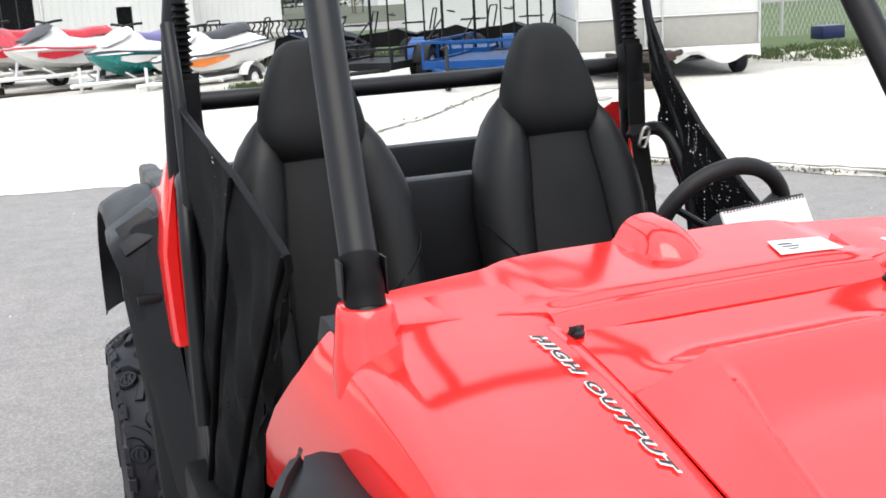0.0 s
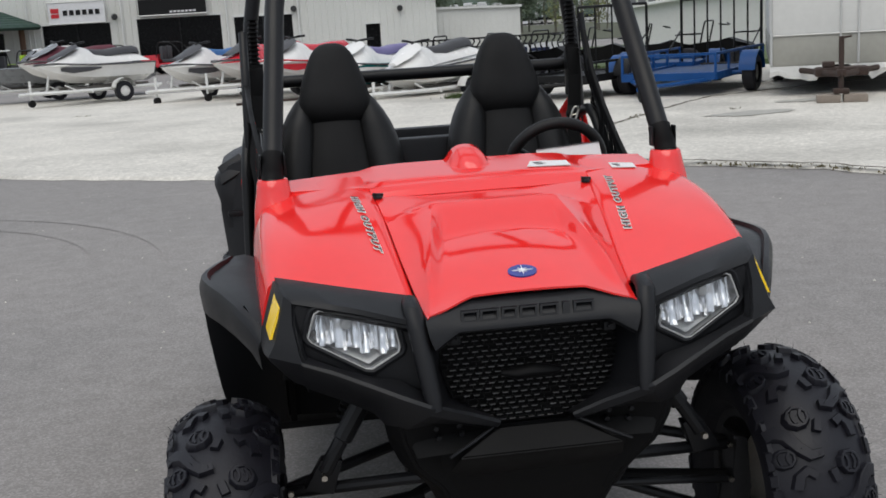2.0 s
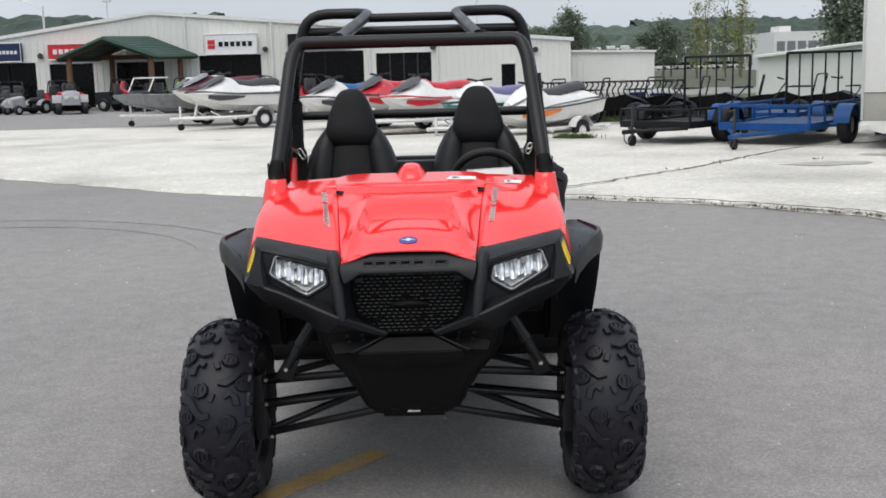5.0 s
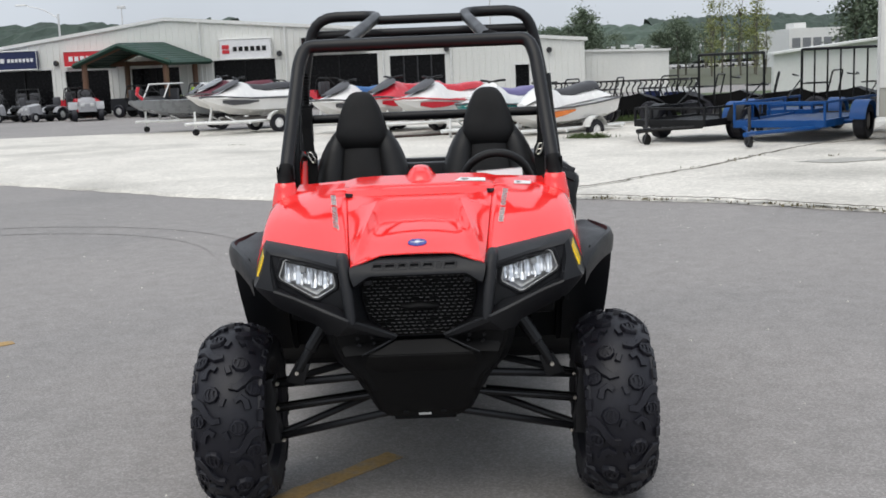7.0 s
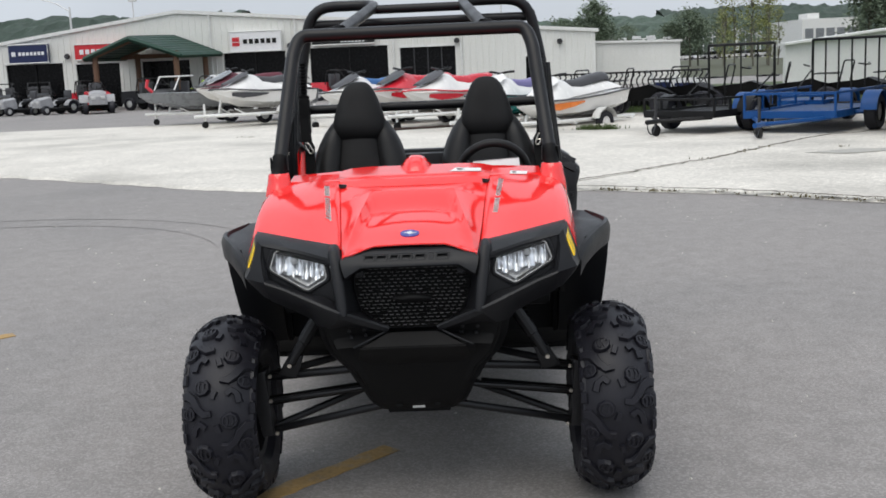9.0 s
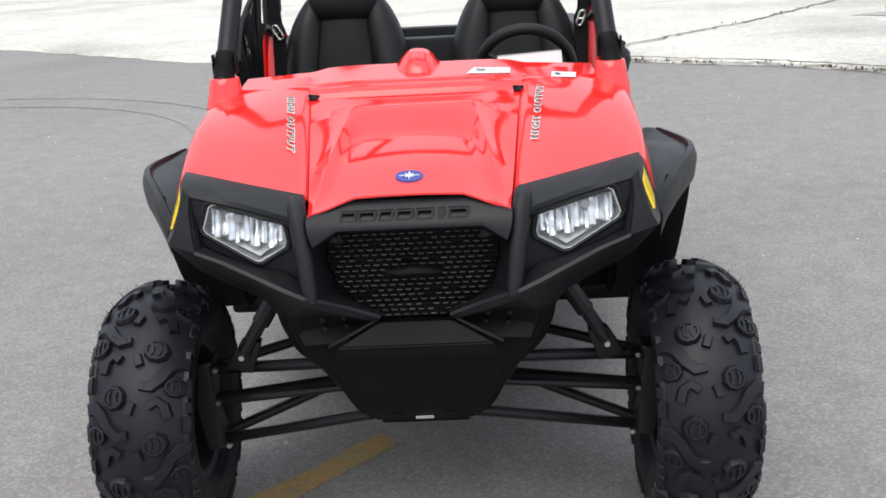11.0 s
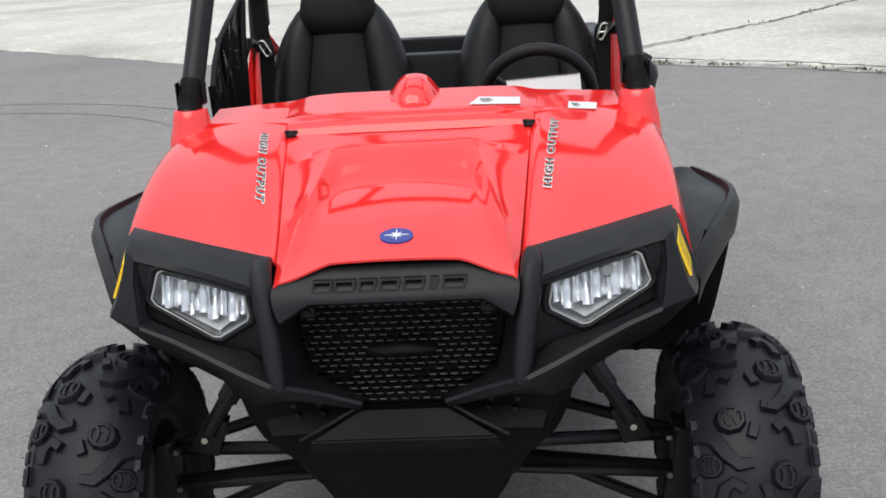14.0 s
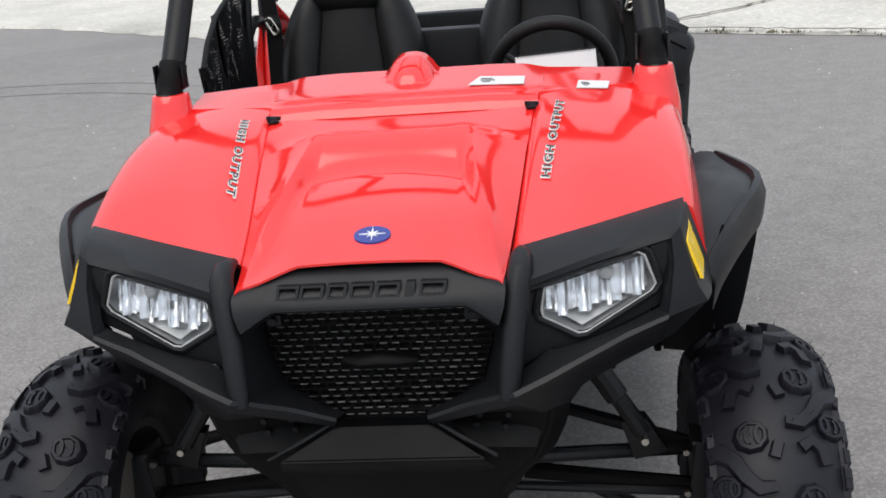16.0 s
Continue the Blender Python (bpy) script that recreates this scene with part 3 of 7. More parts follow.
for side in (-1, 1):
    bm = bmesh.new()
    outer = [(0.226, 0.840), (0.26, 0.849), (0.34, 0.874), (0.437, 0.897), (0.452, 0.870), (0.447, 0.82), (0.437, 0.797), (0.375, 0.770), (0.318, 0.746), (0.262, 0.737), (0.203, 0.705), (0.214, 0.78)]
    panel(bm, outer, [shrink(LAMP, 1.03)], lambda x, z: mask_y(x, z) + 0.004, 0.05)
    if side < 0:
        bmesh.ops.scale(bm, vec=(-1, 1, 1), verts=bm.verts[:])
    mask = part("headlight_surround", bm, BLACK, utv, "black textured plastic headlight surround")
    # raised step round the lamp
    bm = bmesh.new()
    ring = shrink(LAMP, 1.10)
    tube(bm, [(side * x, mask_y(x, z) + 0.003, z) for x, z in ring], 0.006, 8, closed=True)
    part("lamp_step", bm, BLACK, mask)
    # brow up to the red wing
    keys = [[(0.232, -0.006, 0.836), (0.234, -0.020, 0.846), (0.233, -0.020, 0.856), (0.231, 0.020, 0.877), (0.229, 0.066, 0.884), (0.229, 0.074, 0.870)],
            [(0.330, 0.012, 0.862), (0.332, 0.000, 0.873), (0.334, 0.004, 0.883), (0.340, 0.052, 0.899), (0.345, 0.102, 0.902), (0.345, 0.110, 0.889)],
            [(0.438, 0.040, 0.884), (0.452, 0.034, 0.896), (0.462, 0.046, 0.907), (0.474, 0.096, 0.923), (0.480, 0.148, 0.924), (0.480, 0.154, 0.908)]]
    bm = bmesh.new()
    sheet(bm, mirrored(blend_rows(keys, 4), side), 0.008, (0, 0.5, -1))
    part("brow", bm, BLACK, utv, "black plastic brow above the headlight", angle=40)
    # corner column outside of the lamp, holds the amber reflector
    keys = [[(0.434, 0.052, 0.890), (0.450, 0.034, 0.898), (0.464, 0.044, 0.909), (0.474, 0.085, 0.920), (0.484, 0.140, 0.918), (0.486, 0.16, 0.905)],
            [(0.446, 0.034, 0.862), (0.452, 0.020, 0.860), (0.474, 0.034, 0.868), (0.484, 0.068, 0.874), (0.500, 0.115, 0.872), (0.500, 0.145, 0.868)],
            [(0.440, 0.012, 0.812), (0.444, -0.004, 0.808), (0.487, 0.022, 0.824), (0.496, 0.052, 0.826), (0.513, 0.105, 0.832), (0.512, 0.14, 0.832)],
            [(0.434, 0.004, 0.794), (0.438, -0.012, 0.788), (0.501, 0.022, 0.799), (0.510, 0.050, 0.800), (0.517, 0.100, 0.806), (0.516, 0.13, 0.806)],
            [(0.432, 0.020, 0.770), (0.436, 0.006, 0.768), (0.490, 0.040, 0.778), (0.500, 0.060, 0.780), (0.508, 0.100, 0.786), (0.508, 0.13, 0.786)],
            [(0.424, 0.058, 0.722), (0.430, 0.052, 0.722), (0.455, 0.064, 0.730), (0.466, 0.080, 0.735), (0.480, 0.110, 0.742), (0.48, 0.13, 0.742)]]
    bm = bmesh.new()
    sheet(bm, mirrored(blend_rows(keys, 2), side), 0.008, (-side * 0.7, 0.6, 0))
    part("cheek", bm, BLACK, utv, "black plastic corner column beside the headlight", angle=35)
    bm = bmesh.new()
    q = [(0.470, 0.048, 0.886), (0.477, 0.098, 0.904), (0.4985, 0.090, 0.841), (0.4915, 0.038, 0.829)]
    q = [(x + 0.004, y - 0.002, z) for x, y, z in q]
    loft(bm, [[(side * (x - 0.004), y, z) for x, y, z in q], [(side * (x + 0.001), y, z) for x, y, z in q]])
    part("side_reflector", bm, AMBER, utv, "amber side reflector", smooth=False)
    # lamp: housing, reflector bowls, lens
    loop = [(side * x, z) for x, z in LAMP]
    big = [(side * x, z) for x, z in shrink(LAMP, 1.02)]
    bm = bmesh.new()
    loft(bm, [[(x, mask_y(x, z) + 0.012, z) for x, z in big], [(x, mask_y(x, z) + 0.075, z) for x, z in [(side * a, b) for a, b in shrink(LAMP, 0.86)]]], cap=False)
    bm.faces.new([v for v in bm.verts][len(big):])
    lamp = part("headlight", bm, LAMP_BOWL, utv, "clear multi-reflector headlight")
    bm = bmesh.new()
    edges = [0.262 + 0.0100 * k + 0.0030 * math.sin(k * 2.4) for k in range(16)]
    for k, (x0, x1) in enumerate(zip(edges, edges[1:])):
        xm = (x0 + x1) / 2
        zt = min(0.874, 0.836 + (xm - 0.261) * 0.30)
        zb = max(0.800, 0.795 + max(0, xm - 0.30) * 0.26) - 0.012 * math.sin(k * 2.3) ** 2
        lean = 0.50 + 0.17 * math.sin(k * 1.7)
        rows = []
        for j in range(8):
            z = zb + (zt - zb) * j / 7
            rows.append([(side * (x0 + (x1 - x0) * i / 4), mask_y(x0, z) + 0.008 + 0.004 * math.sin(math.pi * i / 4) + lean * (z - zb) - 2.4 * (z - zb) ** 2 + 0.0016 * math.sin(j * 1.9 + k * 2.6), z) for i in range(5)])
        sheet(bm, rows, 0.002, (0, 1, 0))
    part("reflector", bm, LAMP_BOWL, lamp, "faceted chrome reflector")
    bm = bmesh.new()
    lathe(bm, [(-0.006, 0.0005), (-0.005, 0.008), (0.0, 0.0115), (0.010, 0.0125), (0.020, 0.0125)], "y", 20, (side * 0.352, mask_y(0.352, 0.85) + 0.014, 0.848))
    part("bulb_shield", bm, GALV, lamp, "round grey bulb shield")
    bm = bmesh.new()
    sheet(bm, [[(side * x, mask_y(x, z) + 0.016, z) for x, z in ((0.259, 0.797), (0.29, 0.784), (0.314, 0.768), (0.36, 0.792), (0.414, 0.822))], [(side * x, mask_y(x, z) + 0.034, z) for x, z in ((0.262, 0.806), (0.29, 0.800), (0.32, 0.800), (0.36, 0.812), (0.414, 0.832))]], 0.003, (0, 1, 0))
    part("lamp_sill", bm, GALV, lamp, "dull grey sill inside the lamp")
    bm = bmesh.new()
    loft(bm, [[(x, mask_y(x, z) + 0.000, z) for x, z in loop], [(x, mask_y(x, z) + 0.006, z) for x, z in loop]])
    lens = part("lens", bm, LENS, lamp, "clear lens", smooth=False)
    lens.visible_shadow = False
    bm = bmesh.new()
    pts = [(x, mask_y(x, z) + 0.001, z) for x, z in loop]
    tube(bm, pts, 0.0019, 8, closed=True)
    part("lens_rim", bm, GALV, lamp, "pale bonded lens rim")
    # upright post beside the grille
    bm = bmesh.new()
    tube(bm, [(side * 0.227, 0.064, 0.876), (side * 0.228, 0.022, 0.880), (side * 0.2265, -0.004, 0.868), (side * 0.2205, -0.022, 0.835), (side * 0.212, -0.044, 0.77), (side * 0.2045, -0.064, 0.712), (side * 0.201, -0.072, 0.690)], [0.010, 0.017, 0.019, 0.019, 0.018, 0.017, 0.012], 12, squash=0.9)
    part("grille_post", bm, BLACK, utv, "black upright post beside the grille")
    # shelf, ridge and flange of the bumper below the lamp, running on inwards under the grille
    keys = [[(0.440, 0.016, 0.800), (0.438, -0.004, 0.794), (0.440, -0.010, 0.792), (0.440, -0.014, 0.787), (0.440, -0.008, 0.778), (0.436, 0.056, 0.722), (0.436, 0.09, 0.724)],
            [(0.380, 0.010, 0.772), (0.380, -0.020, 0.770), (0.380, -0.026, 0.774), (0.380, -0.032, 0.768), (0.380, -0.026, 0.757), (0.376, 0.042, 0.698), (0.376, 0.08, 0.70)],
            [(0.316, 0.000, 0.750), (0.315, -0.042, 0.744), (0.315, -0.049, 0.749), (0.315, -0.055, 0.743), (0.315, -0.050, 0.731), (0.312, 0.022, 0.670), (0.312, 0.06, 0.672)],
            [(0.260, -0.010, 0.740), (0.256, -0.062, 0.721), (0.258, -0.069, 0.727), (0.260, -0.075, 0.721), (0.260, -0.070, 0.709), (0.292, 0.000, 0.652), (0.292, 0.04, 0.654)],
            [(0.206, -0.030, 0.708), (0.204, -0.074, 0.702), (0.209, -0.082, 0.708), (0.213, -0.089, 0.704), (0.213, -0.084, 0.690), (0.250, -0.020, 0.645), (0.250, 0.02, 0.647)],
            [(0.186, -0.010, 0.694), (0.186, -0.060, 0.695), (0.187, -0.067, 0.698), (0.188, -0.072, 0.693), (0.188, -0.066, 0.676), (0.200, -0.030, 0.655), (0.20, 0.02, 0.655)],
            [(0.130, 0.020, 0.662), (0.132, -0.026, 0.668), (0.133, -0.034, 0.670), (0.134, -0.039, 0.665), (0.136, -0.036, 0.650), (0.146, -0.010, 0.640), (0.146, 0.02, 0.640)],
            [(0.068, 0.030, 0.628), (0.070, -0.010, 0.640), (0.071, -0.016, 0.641), (0.072, -0.019, 0.636), (0.078, -0.016, 0.628), (0.094, 0.000, 0.624), (0.094, 0.02, 0.624)]]
    bm = bmesh.new()
    sheet(bm, mirrored(blend_rows(keys, 2), side), 0.006, (0, 0.8, -0.6))
    part("bumper_bar", bm, BLACK, utv, "black angular bumper shelf with a raised lip", angle=24)

# grille cap under the bonnet lip, with raised plain letter blocks
CAP_N = 16
bm = bmesh.new()
rows = [[] for _ in range(8)]
for i in range(-CAP_N, CAP_N + 1):
    u = i / CAP_N
    a = abs(u)
    k = max(0, (a - 0.60) / 0.40)        # fall of the bonnet edge past the arch
    h = max(0, (a - 0.76) / 0.24)        # hook at the ends of the lower edge
    top_y, top_z = 0.016 - 0.036 * k, 0.876 - 0.020 * k
    low_y, low_z = -0.034 - 0.014 * h, 0.829 - 0.027 * h
    rows[0].append((u * 0.204, top_y + 0.05, top_z - 0.002))
    rows[1].append((u * 0.205, top_y - 0.006, top_z))
    rows[2].append((u * 0.205, top_y - 0.018, top_z - 0.008))
    rows[3].append((u * 0.202, (top_y + low_y) / 2 - 0.012, (top_z + low_z) / 2 - 0.001))
    rows[4].append((u * 0.196, low_y - 0.002, low_z + 0.008))
    rows[5].append((u * 0.193, low_y - 0.003, low_z))
    rows[6].append((u * 0.190, low_y + 0.006, low_z - 0.006))
    rows[7].append((u * 0.184, 0.045, min(0.812, low_z + 0.002)))
sheet(bm, rows, 0.006, (0, 0.6, 0.2))
cap = part("grille_cap", bm, BLACK, utv, "black plastic grille cap with raised plain blocks", angle=40)
for k, (x, w) in enumerate(((-0.121, 0.034), (-0.084, 0.036), (-0.046, 0.030), (-0.009, 0.034), (0.031, 0.036), (0.064, 0.014), (0.098, 0.040))):
    bm = bmesh.new()

    def bar(x0, x1, z0, z1):
        def yy(z):
            return -0.0185 - 0.45 * (0.866 - z)
        loft(bm, [[(xx + 0.18 * (zz - 0.855), yy(zz) + dy, zz) for xx, zz in ((x0, z0), (x1, z0), (x1, z1), (x0, z1))] for dy in (0.01, -0.0010)])
    w /= 2
    if w < 0.01:
        bar(x - w, x + w, 0.844, 0.8635)
    else:
        bar(x - w, x + w, 0.8605, 0.8635)
        bar(x - w, x + w, 0.844, 0.847)
        bar(x - w, x - w + 0.0045, 0.847, 0.8605)
        bar(x + w - 0.0045, x + w, 0.847, 0.8605)
    part("raised_block", bm, BLACK, cap, smooth=False)

# deep grille opening, mesh and core
GR = [(-0.178, 0.812), (-0.09, 0.816), (0.09, 0.816), (0.178, 0.812), (0.180, 0.745), (0.163, 0.680), (0.072, 0.618), (-0.072, 0.618), (-0.163, 0.680), (-0.180, 0.745)]
GRILLE_Y = 0.030
rim = [(-0.196, -0.030, 0.815), (-0.09, 0.0, 0.828), (0.09, 0.0, 0.828), (0.196, -0.030, 0.815), (0.199, -0.048, 0.75), (0.188, -0.060, 0.693), (0.074, -0.008, 0.636), (-0.074, -0.008, 0.636), (-0.188, -0.060, 0.693), (-0.199, -0.048, 0.75)]
bm = bmesh.new()
loft(bm, [rim, [(x, GRILLE_Y - 0.006, z) for x, z in GR], [(x * 0.99, GRILLE_Y + 0.03, z) for x, z in GR]], cap=False)
part("grille_frame", bm, BLACK, utv, "black deep grille surround", angle=30)


def grille_half(z):
    for (xa, za), (xb, zb) in zip(GR[3:6], GR[4:7]):
        if zb <= z <= za:
            return xb + (xa - xb) * (z - zb) / (za - zb)
    return 0.178


bm = bmesh.new()
# pale steel strips on the dark mesh stand in for sky glints
dash = bmesh.new()
r = random.Random(12)
z, k = 0.624, 0
while z < 0.812:
    w = grille_half(z) * 0.975
    box(bm, -w, w, GRILLE_Y + 0.001, GRILLE_Y + 0.004, z, z + 0.0030)
    x = -w + (0.004 if k % 2 else 0.0135)
    while x < w - 0.014:
        box(bm, x - 0.0035, x - 0.0005, GRILLE_Y + 0.001, GRILLE_Y + 0.004, z + 0.003, z + 0.0110)
        lift = r.uniform(0.0001, 0.0008)
        if r.random() < 0.92:
            loft(dash, [[(xx, GRILLE_Y - 0.0012, z), (xx, GRILLE_Y - 0.0012, z + 0.0005), (xx, GRILLE_Y + 0.0003, z + 0.0010 + lift * 0.6), (xx, GRILLE_Y + 0.0003, z)] for xx in (x + 0.001, x + 0.0125)])
        x += 0.0190
    z += 0.0110
    k += 1
mesh_ob = part("grille_mesh", bm, BLACK_FLAT, utv, "dark pressed radiator grille mesh", smooth=False)
part("slot_edge", dash, GRILLE_GLINT, mesh_ob, "bright steel slot edges standing in for glints on the mesh", smooth=False)
bm = bmesh.new()
prism(bm, [(x * 0.98, z) for x, z in GR], "y", 0.058, 0.08)
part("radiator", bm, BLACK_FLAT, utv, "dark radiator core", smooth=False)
bm = bmesh.new()
tube(bm, [(-0.058, 0.026, 0.722), (-0.03, 0.020, 0.720), (0, 0.018, 0.724), (0.03, 0.020, 0.721), (0.058, 0.026, 0.718)], [0.008, 0.016, 0.018, 0.016, 0.008], 12, squash=0.8)
part("emblem_pad", bm, BLACK_FLAT, utv, "black moulded pad in the grille")
for side in (-1, 1):
    bm = bmesh.new()
    lathe(bm, [(-0.006, 0.0005), (-0.006, 0.006), (0, 0.007), (0, 0.0005)], "y", 10, (side * 0.152, -0.012, 0.806))
    box(bm, side * 0.152 - 0.012, side * 0.152 + 0.012, -0.010, 0.02, 0.796, 0.814, 0.003)
    part("cap_clip", bm, BLACK, cap)

# lower snout with the forward wedge, in a darker black to stand for shade
bm = bmesh.new()
rings = []
for z, w, y0, y1 in ((0.640, 0.20, 0.045, 0.28), (0.580, 0.235, 0.020, 0.30), (0.545, 0.245, 0.024, 0.32), (0.49, 0.206, 0.040, 0.34), (0.44, 0.186, 0.06, 0.38), (0.38, 0.163, 0.09, 0.42), (0.338, 0.140, 0.120, 0.46)):
    rings.append([(-w, y0 + 0.03, z), (-w * 0.80, y0, z), (w * 0.80, y0, z), (w, y0 + 0.03, z), (w, y1, z), (-w, y1, z)])
loft(bm, rings)
bmesh.ops.bevel(bm, geom=bm.edges[:], offset=0.008, segments=2, affect="EDGES")
part("snout", bm, BLACK_FLAT, utv, "matt black lower front fascia darkened for shade", angle=45)
bm = bmesh.new()
loft(bm, [[(-0.075, -0.012, 0.624), (0.075, -0.012, 0.624), (0.160, -0.056, 0.588), (-0.160, -0.056, 0.588)],
          [(-0.075, 0.000, 0.616), (0.075, 0.000, 0.616), (0.163, -0.053, 0.582), (-0.163, -0.053, 0.582)],
          [(-0.13, 0.05, 0.50), (0.13, 0.05, 0.50), (0.175, -0.004, 0.542), (-0.175, -0.004, 0.542)]])
bmesh.ops.bevel(bm, geom=bm.edges[:], offset=0.003, segments=2, affect="EDGES")
part("bumper_wedge", bm, BLACK_FLAT, utv, "matt black plastic wedge on the front bumper darkened for shade", angle=35)
for side in (-1, 1):
    bm = bmesh.new()
    tube(bm, [(side * 0.086, -0.010, 0.626), (side * 0.125, -0.030, 0.610), (side * 0.178, -0.052, 0.590)], [0.003, 0.004, 0.003], 8)
    part("wedge_rib", bm, BLACK, utv)
    bm = bmesh.new()
    sheet(bm, [[(side * 0.245, -0.012, 0.648), (side * 0.16, 0.012, 0.645), (side * 0.075, 0.030, 0.630)], [(side * 0.248, 0.005, 0.61), (side * 0.17, 0.020, 0.61), (side * 0.10, 0.020, 0.612)], [(side * 0.236, -0.002, 0.575), (side * 0.18, -0.008, 0.580), (side * 0.15, -0.010, 0.582)]], 0.02, (0, 1, 0))
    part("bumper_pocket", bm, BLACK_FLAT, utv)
    for x, z in ((0.15, 0.63), (0.195, 0.628), (0.145, 0.612), (0.19, 0.608)):
        bm = bmesh.new()
        lathe(bm, [(-0.006, 0.0005), (-0.006, 0.005), (0, 0.006), (0.004, 0.006)], "y", 8, (side * x, 0.010, z))
        part("pocket_stud", bm, BLACK, utv)
    bm = bmesh.new()
    keys = [[(side * x0, y0 + 0.02, z), (side * (x1 - 0.03), y0, z), (side * x1, y0 + 0.035, z), (side * x1, y1, z), (side * x0, y1, z)] for z, x0, x1, y0, y1 in ((0.660, 0.215, 0.296, -0.018, 0.16), (0.640, 0.20, 0.292, -0.014, 0.18), (0.60, 0.18, 0.286, 0.0, 0.22), (0.545, 0.15, 0.264, 0.014, 0.26), (0.49, 0.12, 0.214, 0.034, 0.28), (0.44, 0.06, 0.192, 0.056, 0.30))]
    loft(bm, keys)
    bmesh.ops.bevel(bm, geom=bm.edges[:], offset=0.006, segments=2, affect="EDGES")
    part("fascia_side", bm, BLACK_FLAT, utv, "matt black lower fascia side darkened for shade", angle=50)
bm = bmesh.new()
box(bm, -0.10, 0.10, 0.14, 0.52, 0.322, 0.338, 0.006)
for s in (-1, 1):
    box(bm, s * 0.06 - 0.010, s * 0.06 + 0.010, 0.100, 0.13, 0.352, 0.364, 0.003)
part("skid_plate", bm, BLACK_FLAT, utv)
bm = bmesh.new()
box(bm, -0.020, 0.020, 0.108, 0.135, 0.346, 0.353, 0.001)
part("tow_slot", bm, GALV, utv, "pale slot in the skid plate")


# wheels
def tyre_r(u):
    return 0.298 - 0.046 * abs(u) ** 2.3


def make_tyre(half, name="tyre"):
    bm = bmesh.new()
    prof = [(-half * 0.72, 0.165), (-half * 0.95, 0.19), (-half * 1.04, 0.235), (-half * 1.0, 0.262)]
    prof += [(half * u, tyre_r(u)) for u in (-0.9, -0.7, -0.4, 0, 0.4, 0.7, 0.9)]
    prof += [(half * 1.0, 0.262), (half * 1.04, 0.235), (half * 0.95, 0.19), (half * 0.72, 0.165)]
    lathe(bm, prof, "x", 72)

    def spot(u, a, lift, flipu):
        """A place on the carcass: u across, a round it, lifted off the rubber."""
        rr = tyre_r(max(-1.08, min(1.08, u))) + lift
        return Vector((flipu * u * half, rr * math.cos(a), rr * math.sin(a)))

    def lug(path, wide, tall, a0, flipu):
        """A bar of tread with sloping sides that follows a path of (across, turn)."""
        rings, n = [], len(path)
        for i, (u, a) in enumerate(path):
            j, k = max(0, i - 1), min(n - 1, i + 1)
            du, da = (path[k][0] - path[j][0]) * half, (path[k][1] - path[j][1]) * 0.3
            ln = math.hypot(du, da) or 1
            nu, na = -da / ln, du / ln
            ring = []
            for s, wk, lift in ((-1, 0.62, -0.006), (-1, 0.46, tall - 0.002), (-1, 0.40, tall), (1, 0.40, tall), (1, 0.46, tall - 0.002), (1, 0.62, -0.006)):
                w = wide[i] if isinstance(wide, (list, tuple)) else wide
                ring.append(spot(u + nu * w * s * wk / half, a0 + a + na * w * s * wk / 0.3, lift, flipu))
            rings.append(ring)
        loft(bm, rings)

    def knob(u, a, r, tall, flipu, sides=9):
        """A round raised boss with a curved groove left between two ridges on top."""
        def ring(k, lift):
            return [spot(u + r * k * math.cos(b) / half, a + r * k * math.sin(b) / 0.3, lift, flipu) for b in [2 * math.pi * i / sides for i in range(sides)]]
        loft(bm, [ring(1.18, -0.006), ring(1.0, tall - 0.003), ring(0.90, tall), ring(0.72, tall), ring(0.66, tall - 0.004)])
        for off in (-0.30, 0.30):
            lug([(u + r * (off + c) / half, a + r * t / 0.3) for c, t in ((-0.10, -0.55), (0.06, -0.2), (0.06, 0.2), (-0.10, 0.55))], r * 0.28, tall, 0, flipu)

    pitches = 9
    pitch = 2 * math.pi / pitches
    for k in range(pitches):
        for s in (-1, 1):
            a = k * pitch + (pitch / 2 if s > 0 else 0)
            knob(0.40, a + 0.02, 0.026, 0.0135, s)
            knob(0.80, a + 0.30, 0.023, 0.0125, s)
            # long curved bars that sweep from the shoulder to the middle
            lug([(1.02, a1) if i == 0 else (u1, a1) for i, (u1, a1) in enumerate(((1.02, 0.10), (0.86, 0.09), (0.68, 0.14), (0.52, 0.24), (0.34, 0.30), (0.12, 0.29)))], [0.034, 0.032, 0.026, 0.024, 0.024, 0.018], 0.013, a, s)
            lug([(0.30, 0.44), (0.46, 0.40), (0.60, 0.44), (0.66, 0.53)], 0.020, 0.0115, a, s)
            lug([(0.92, -0.10), (1.05, -0.10)], 0.042, 0.0125, a, s)
            lug([(0.97, 0.30), (1.06, 0.30)], 0.050, 0.0115, a, s)
            lug([(0.96, 0.46), (1.06, 0.46)], 0.030, 0.0115, a, s)
            lug([(0.02, 0.06), (0.10, 0.14)], 0.018, 0.011, a, s)
            for hu, ha in ((0.42, 0.02), (0.95, 0.11), (0.8, 0.30), (0.5, 0.25), (1.03, 0.3), (1.04, 0.46), (0.98, -0.1), (0.2, 0.3)):
                p0 = spot(min(1.05, hu), a + ha, 0.011, s)
                d0 = Vector((s * 0.5 * hu, math.cos(a + ha), math.sin(a + ha))).normalized()
                tube(bm, [p0, p0 + d0 * 0.013], [0.0007, 0.0003], 3)
    return bm


